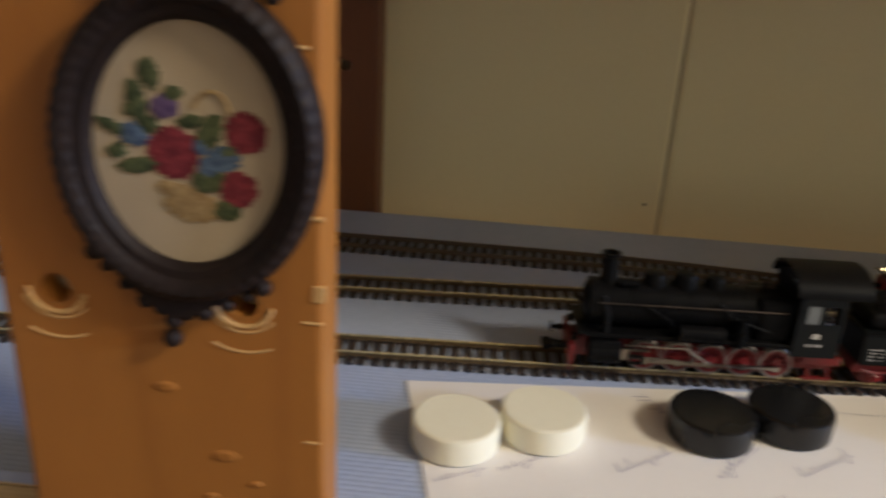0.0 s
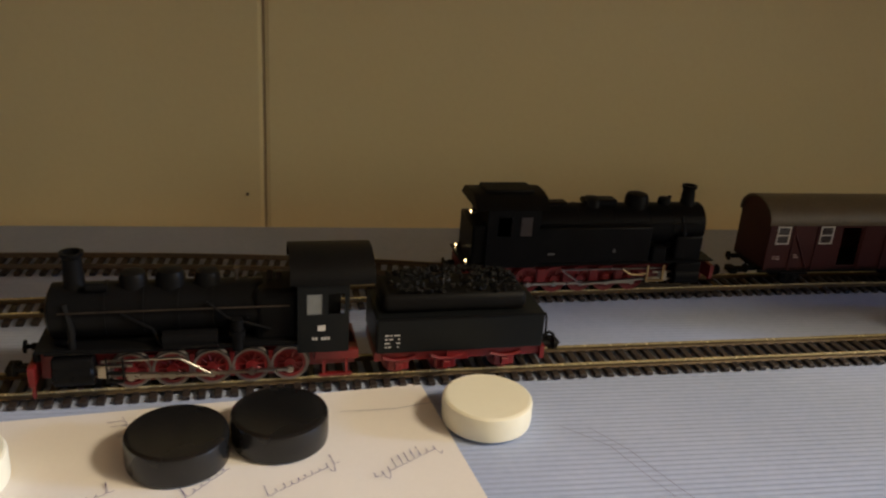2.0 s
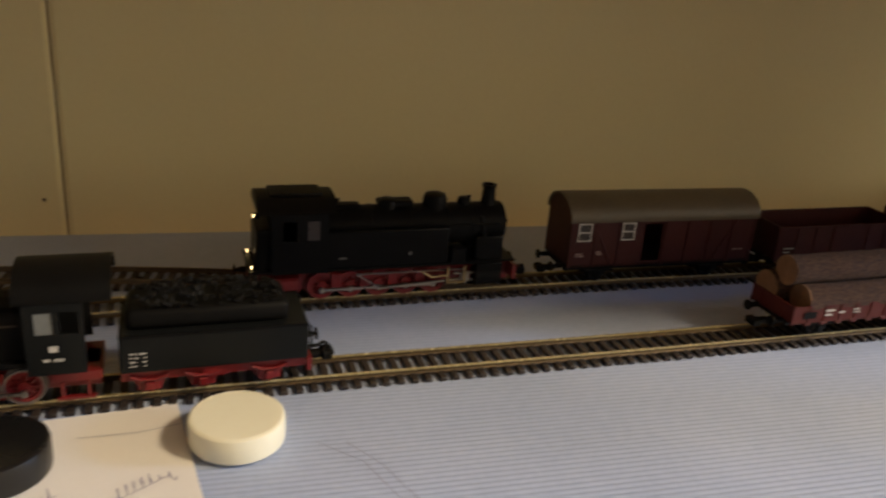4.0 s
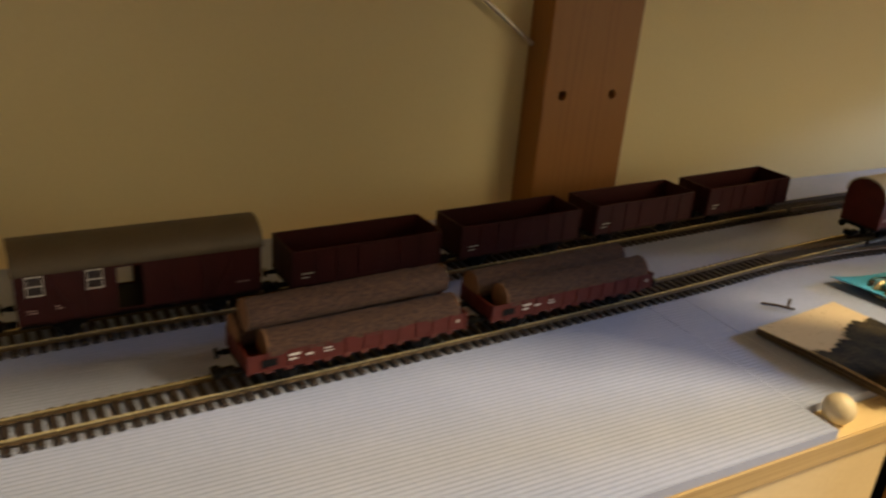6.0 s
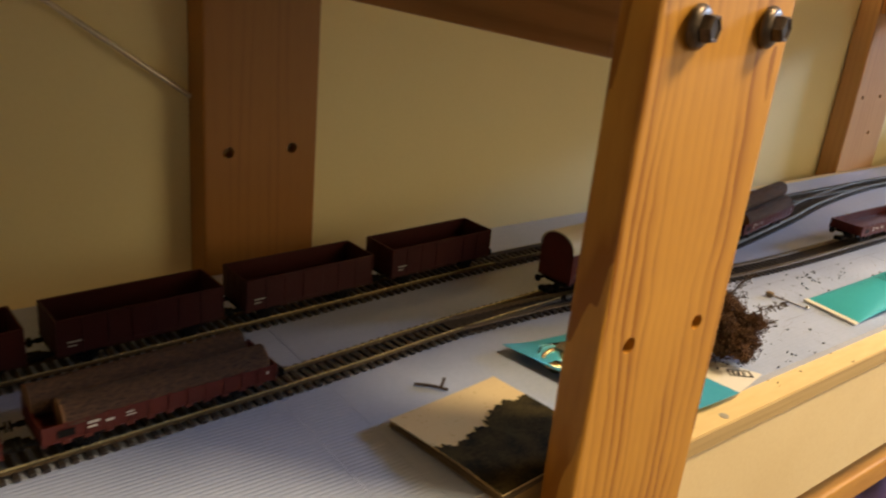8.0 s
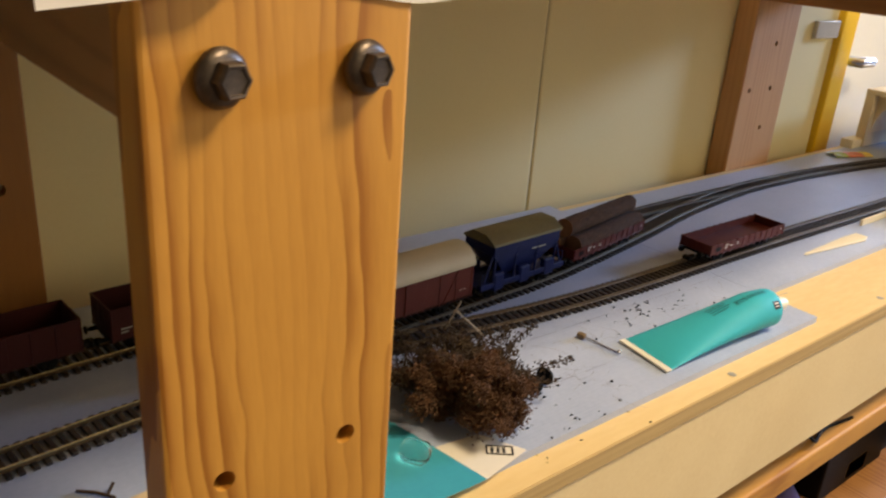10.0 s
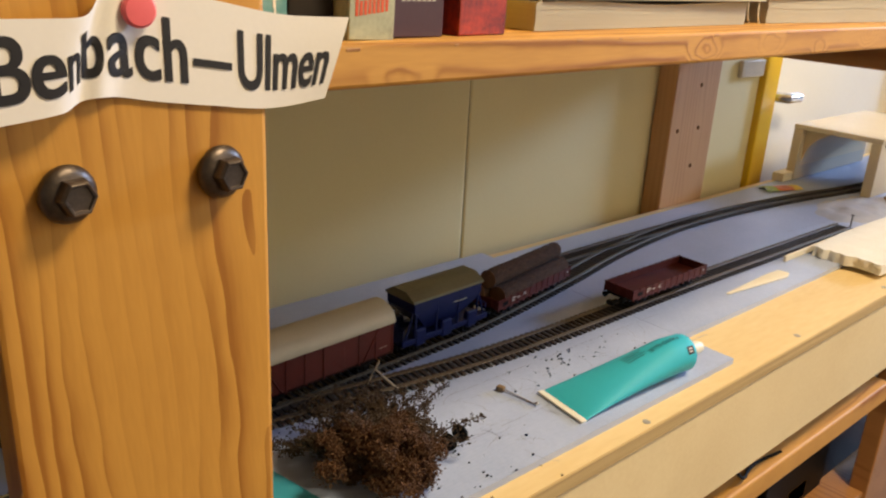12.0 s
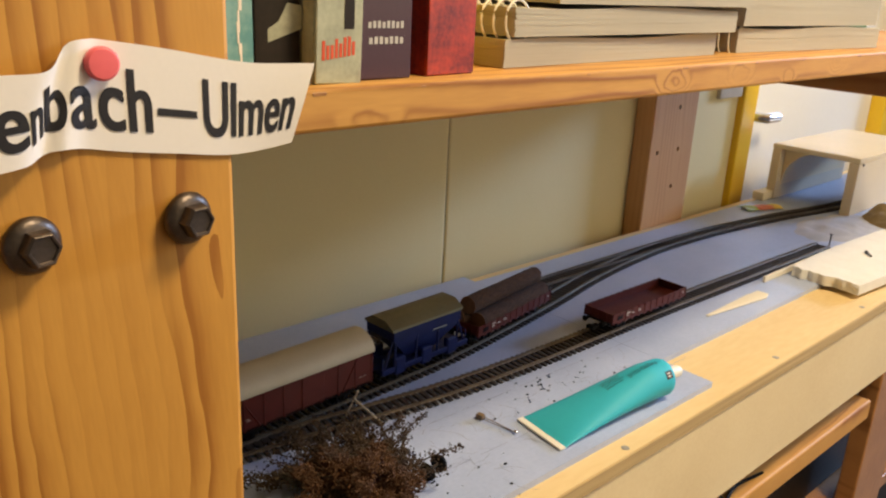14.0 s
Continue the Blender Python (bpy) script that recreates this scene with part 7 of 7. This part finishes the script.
lettering("Be", 0.0315, 0.0532, 0.20, 0.68)
lettering("n", 0.0538, 0.0580, 0.20, 0.62)
lettering("b", 0.0585, 0.0656, 0.205, 0.595)
lettering("a", 0.0668, 0.0752, 0.205, 0.595)
lettering("c", 0.0762, 0.0846, 0.205, 0.595)
lettering("h", 0.0858, 0.0938, 0.205, 0.595)
lettering("\u2014", 0.0957, 0.1098, 0.20, 0.58)
lettering("Ulmen", 0.1123, 0.1530, 0.205, 0.595)
pin = thing("push_pin", "pink round drawing pin through the paper strip", "drawing pin", m=Matrix.Translation((0.8674, 0.2640, 0.2950)) @ Matrix.Rotation(math.pi / 2, 4, "X"))
bm = bmesh.new()
lathe(bm, [(0.0, 0.0), (0.0050, 0.0), (0.0055, 0.0008), (0.0054, 0.0022), (0.0046, 0.0030), (0.0, 0.0033)], seg=28)
part("head", bm, paint("pink_pin_plastic", (0.85, 0.16, 0.18), (0.78, 0.13, 0.15), rough=0.35, bump=0.02), pin)

# ---- oval embroidery on the first upright ----
emb = thing("embroidery_picture", "oval embroidered flower basket in a dark carved frame", "framed embroidery", m=Matrix.Translation((-0.1490, 0.2664, 0.1432)) @ Matrix.Rotation(radians(90), 4, "X") @ Matrix.Rotation(radians(-8), 4, "Z"))
FRAME = paint("dark_brown_carved_frame", (0.024, 0.014, 0.011), (0.011, 0.007, 0.006), rough=0.58, grain=500, patch=120, bump=0.5, spec=0.2)
LINEN = paint("cream_linen", (0.47, 0.375, 0.25), (0.40, 0.315, 0.205), rough=0.85, grain=1400, patch=40, bump=0.5)
bm = bmesh.new()
prof = [(0.300, 0.0), (0.300, 0.40), (0.318, 0.62), (0.345, 0.66), (0.365, 0.90), (0.388, 0.95), (0.412, 0.80), (0.424, 0.50), (0.420, 0.0)]
seg = 204
rings = []
for r, h in prof:
    rope = 0.0022 if 0.36 < r < 0.42 and h > 0 else 0.0
    rings.append([bm.verts.new(((r + rope * math.sin(56 * t)) * 0.1 * math.cos(t), (r + 0.070 + rope * math.sin(56 * t)) * 0.1 * math.sin(t) * 1.03, (h + 12 * rope * math.sin(56 * t + 1)) * 0.0095)) for t in (2 * math.pi * k / seg for k in range(seg))])
for a, b in zip(rings, rings[1:] + rings[:1]):
    for k in range(seg):
        bm.faces.new((a[k], a[(k + 1) % seg], b[(k + 1) % seg], b[k]))
part("oval_frame", bm, FRAME, emb)
bm = bmesh.new()
lathe(bm, [(0.0, 0.0022), (0.0306, 0.0022), (0.0306, 0.0010), (0.0, 0.0010)], Matrix.Diagonal((1, 1.26, 1, 1)), 64)
part("linen", bm, LINEN, emb)
for cx, cy, r in ((0.0, -0.0595, 0.0030), (0.0, -0.0665, 0.0033), (-0.0045, -0.0560, 0.0026), (0.0045, -0.0560, 0.0026), (-0.0100, -0.0545, 0.0028), (0.0100, -0.0545, 0.0028), (-0.0170, -0.0500, 0.0023), (0.0170, -0.0500, 0.0023),
                  (-0.0235, -0.0450, 0.0022), (0.0235, -0.0450, 0.0022), (-0.0280, -0.0410, 0.0030), (0.0280, -0.0410, 0.0030), (-0.0150, 0.0530, 0.0030), (0.0150, 0.0530, 0.0030), (-0.0210, 0.0490, 0.0024), (0.0210, 0.0490, 0.0024)):
    bm = bmesh.new()
    bmesh.ops.create_uvsphere(bm, u_segments=14, v_segments=8, radius=r, matrix=Matrix.Translation((cx, cy, 0.0030)))
    part("carved_bead", bm, FRAME, emb)
bm = bmesh.new()
prism(bm, [(-0.0190, -0.0465), (-0.0080, -0.0545), (0.0, -0.0590), (0.0080, -0.0545), (0.0190, -0.0465), (0.0, -0.0430)], 2, 0.0004, 0.0055)
bmesh.ops.bevel(bm, geom=bm.edges[:], offset=0.0008, segments=2, affect="EDGES")
part("carved_drop", bm, FRAME, emb)
bm = bmesh.new()
prism(bm, [(-0.0150, 0.0475), (0.0, 0.0445), (0.0150, 0.0475), (0.0110, 0.0560), (0.0, 0.0620), (-0.0110, 0.0560)], 2, 0.0004, 0.0060)
bmesh.ops.bevel(bm, geom=bm.edges[:], offset=0.0008, segments=2, affect="EDGES")
part("carved_crest", bm, FRAME, emb)
THREAD = {
    "rose": paint("crimson_thread", (0.27, 0.034, 0.046), (0.13, 0.009, 0.018), rough=0.7, grain=900, patch=300, spread=0.15),
    "leaf": paint("green_thread", (0.110, 0.125, 0.050), (0.035, 0.05, 0.018), rough=0.7, grain=900, patch=300, spread=0.15),
    "blue_flower": paint("blue_thread", (0.13, 0.19, 0.27), (0.05, 0.08, 0.15), rough=0.7, grain=900, patch=300, spread=0.15),
    "violet_flower": paint("violet_thread", (0.16, 0.10, 0.20), (0.09, 0.05, 0.13), rough=0.7, grain=900, patch=300, spread=0.15),
    "basket": paint("tan_thread", (0.42, 0.29, 0.13), (0.30, 0.19, 0.08), rough=0.7, grain=900, patch=300, spread=0.15),
}


def stitched(name, cx, cy, rx, ry, turn=0.0, ring=False):
    """A patch of cross stitches inside an ellipse."""
    bm = bmesh.new()
    step, a = 0.00095, radians(turn)
    n = int(max(rx, ry) / step) + 1
    for i in range(-n, n + 1):
        for j in range(-n, n + 1):
            x, y = i * step, j * step
            u, v = (x * math.cos(a) + y * math.sin(a)) / rx, (-x * math.sin(a) + y * math.cos(a)) / ry
            d = u * u + v * v + 0.25 * noise.noise(Vector((x * 700, y * 700, cx * 900)))
            if d < 1 and (not ring or d > 0.45):
                h = 0.0006 * max(0.15, 1 - d)
                block(bm, cx + x - 0.00044, cx + x + 0.00044, cy + y - 0.00044, cy + y + 0.00044, 0.0020, 0.0025 + h)
    part(name, bm, THREAD[name], emb, m=Matrix.Translation((0, 0.0027, 0)) @ Matrix.Diagonal((1, 0.93, 1, 1)))


for row in (("basket", 0.0027, -0.0227, 0.009, 0.0058, 0), ("basket", -0.0035, -0.0182, 0.005, 0.0028, 0), ("rose", -0.0045, -0.0058, 0.008, 0.0088, 0), ("rose", 0.0174, 0.0059, 0.0066, 0.007, 0),
            ("rose", 0.0168, -0.0136, 0.0062, 0.0062, 0), ("blue_flower", 0.0114, -0.0044, 0.0052, 0.0042, 20), ("blue_flower", 0.0072, -0.0084, 0.0036, 0.0036, 0), ("blue_flower", -0.0171, -0.0024, 0.0046, 0.0038, 0),
            ("violet_flower", -0.0082, 0.0091, 0.0048, 0.0038, 30), ("leaf", -0.0136, 0.0186, 0.0034, 0.005, 20), ("leaf", -0.0168, 0.0090, 0.0028, 0.0072, 15), ("leaf", -0.0238, -0.0011, 0.0055, 0.002, -15),
            ("leaf", -0.0149, -0.0124, 0.007, 0.0026, 20), ("leaf", -0.0219, -0.0091, 0.0034, 0.0026, 40), ("leaf", 0.0063, 0.0037, 0.0036, 0.0066, -20), ("leaf", 0.0055, -0.0138, 0.0036, 0.0036, 0),
            ("leaf", 0.0139, -0.0220, 0.0046, 0.0034, 10), ("leaf", -0.0124, 0.0020, 0.003, 0.003, 0)):
    stitched(*row)
for row in (("leaf", 0.0125, -0.0020, 0.0030, 0.0022, 10), ("leaf", 0.0100, -0.0120, 0.0026, 0.0040, 0), ("blue_flower", 0.0040, -0.0020, 0.0026, 0.0026), ("leaf", -0.0180, 0.0060, 0.0030, 0.0022, 30), ("leaf", -0.0060, 0.0140, 0.0030, 0.0026, 40), ("leaf", 0.0000, 0.0060, 0.0040, 0.0022, 20)):
    stitched(*row)
bm = bmesh.new()
sweep(bm, [(0.0062 + 0.0058 * math.cos(t), 0.0100 + 0.0085 * math.sin(t), 0.0024) for t in (math.pi * (0.1 + 0.8 * k / 14) for k in range(15))], 0.0007, 6)
part("basket", bm, THREAD["basket"], emb)

# ---- under the layout ----
bm = bmesh.new()
n = 30
grid = []
for i in range(n + 1):
    row = []
    for j in range(n + 1):
        u, v = i / n, j / n
        x, y = 1.26 + 0.30 * u, 0.285 + 0.27 * v
        h = 0.155 * (max(0.0, math.sin(math.pi * u)) ** 0.45) * (max(0.0, math.sin(math.pi * min(1, v + 0.02))) ** 0.4)
        row.append(bm.verts.new((x, y, -0.339 + h * (1 + 0.28 * noise.noise(Vector((x * 22, y * 22, 0))) + 0.10 * noise.noise(Vector((x * 70, y * 70, 3)))))))
    grid.append(row)
for i in range(n):
    for j in range(n):
        bm.faces.new((grid[i][j], grid[i + 1][j], grid[i + 1][j + 1], grid[i][j + 1]))
whole("purple_cloth", bm, paint("purple_fabric", (0.040, 0.011, 0.095), (0.02, 0.005, 0.05), rough=0.7, grain=600, patch=40, bump=0.4), "crumpled purple cloth on the shelf below", "cloth")
bm = bmesh.new()
sweep(bm, [(1.49 + 0.058 * math.cos(t), 0.302 + 0.006 * math.sin(3 * t), -0.1395 + 0.022 * math.sin(t) + 0.006) for t in (2 * math.pi * k / 28 for k in range(25))], 0.0016, 8)
whole("black_cable", bm, BLACK_DULL, "loop of thin black cable under the baseboard", "cable")
bm = bmesh.new()
block(bm, 1.690, 1.755, 0.345, 0.40, -0.3395, -0.300, 0.008, 3)
whole("yellow_box", bm, YELLOW, "small yellow box on the dim lower shelf", "box")
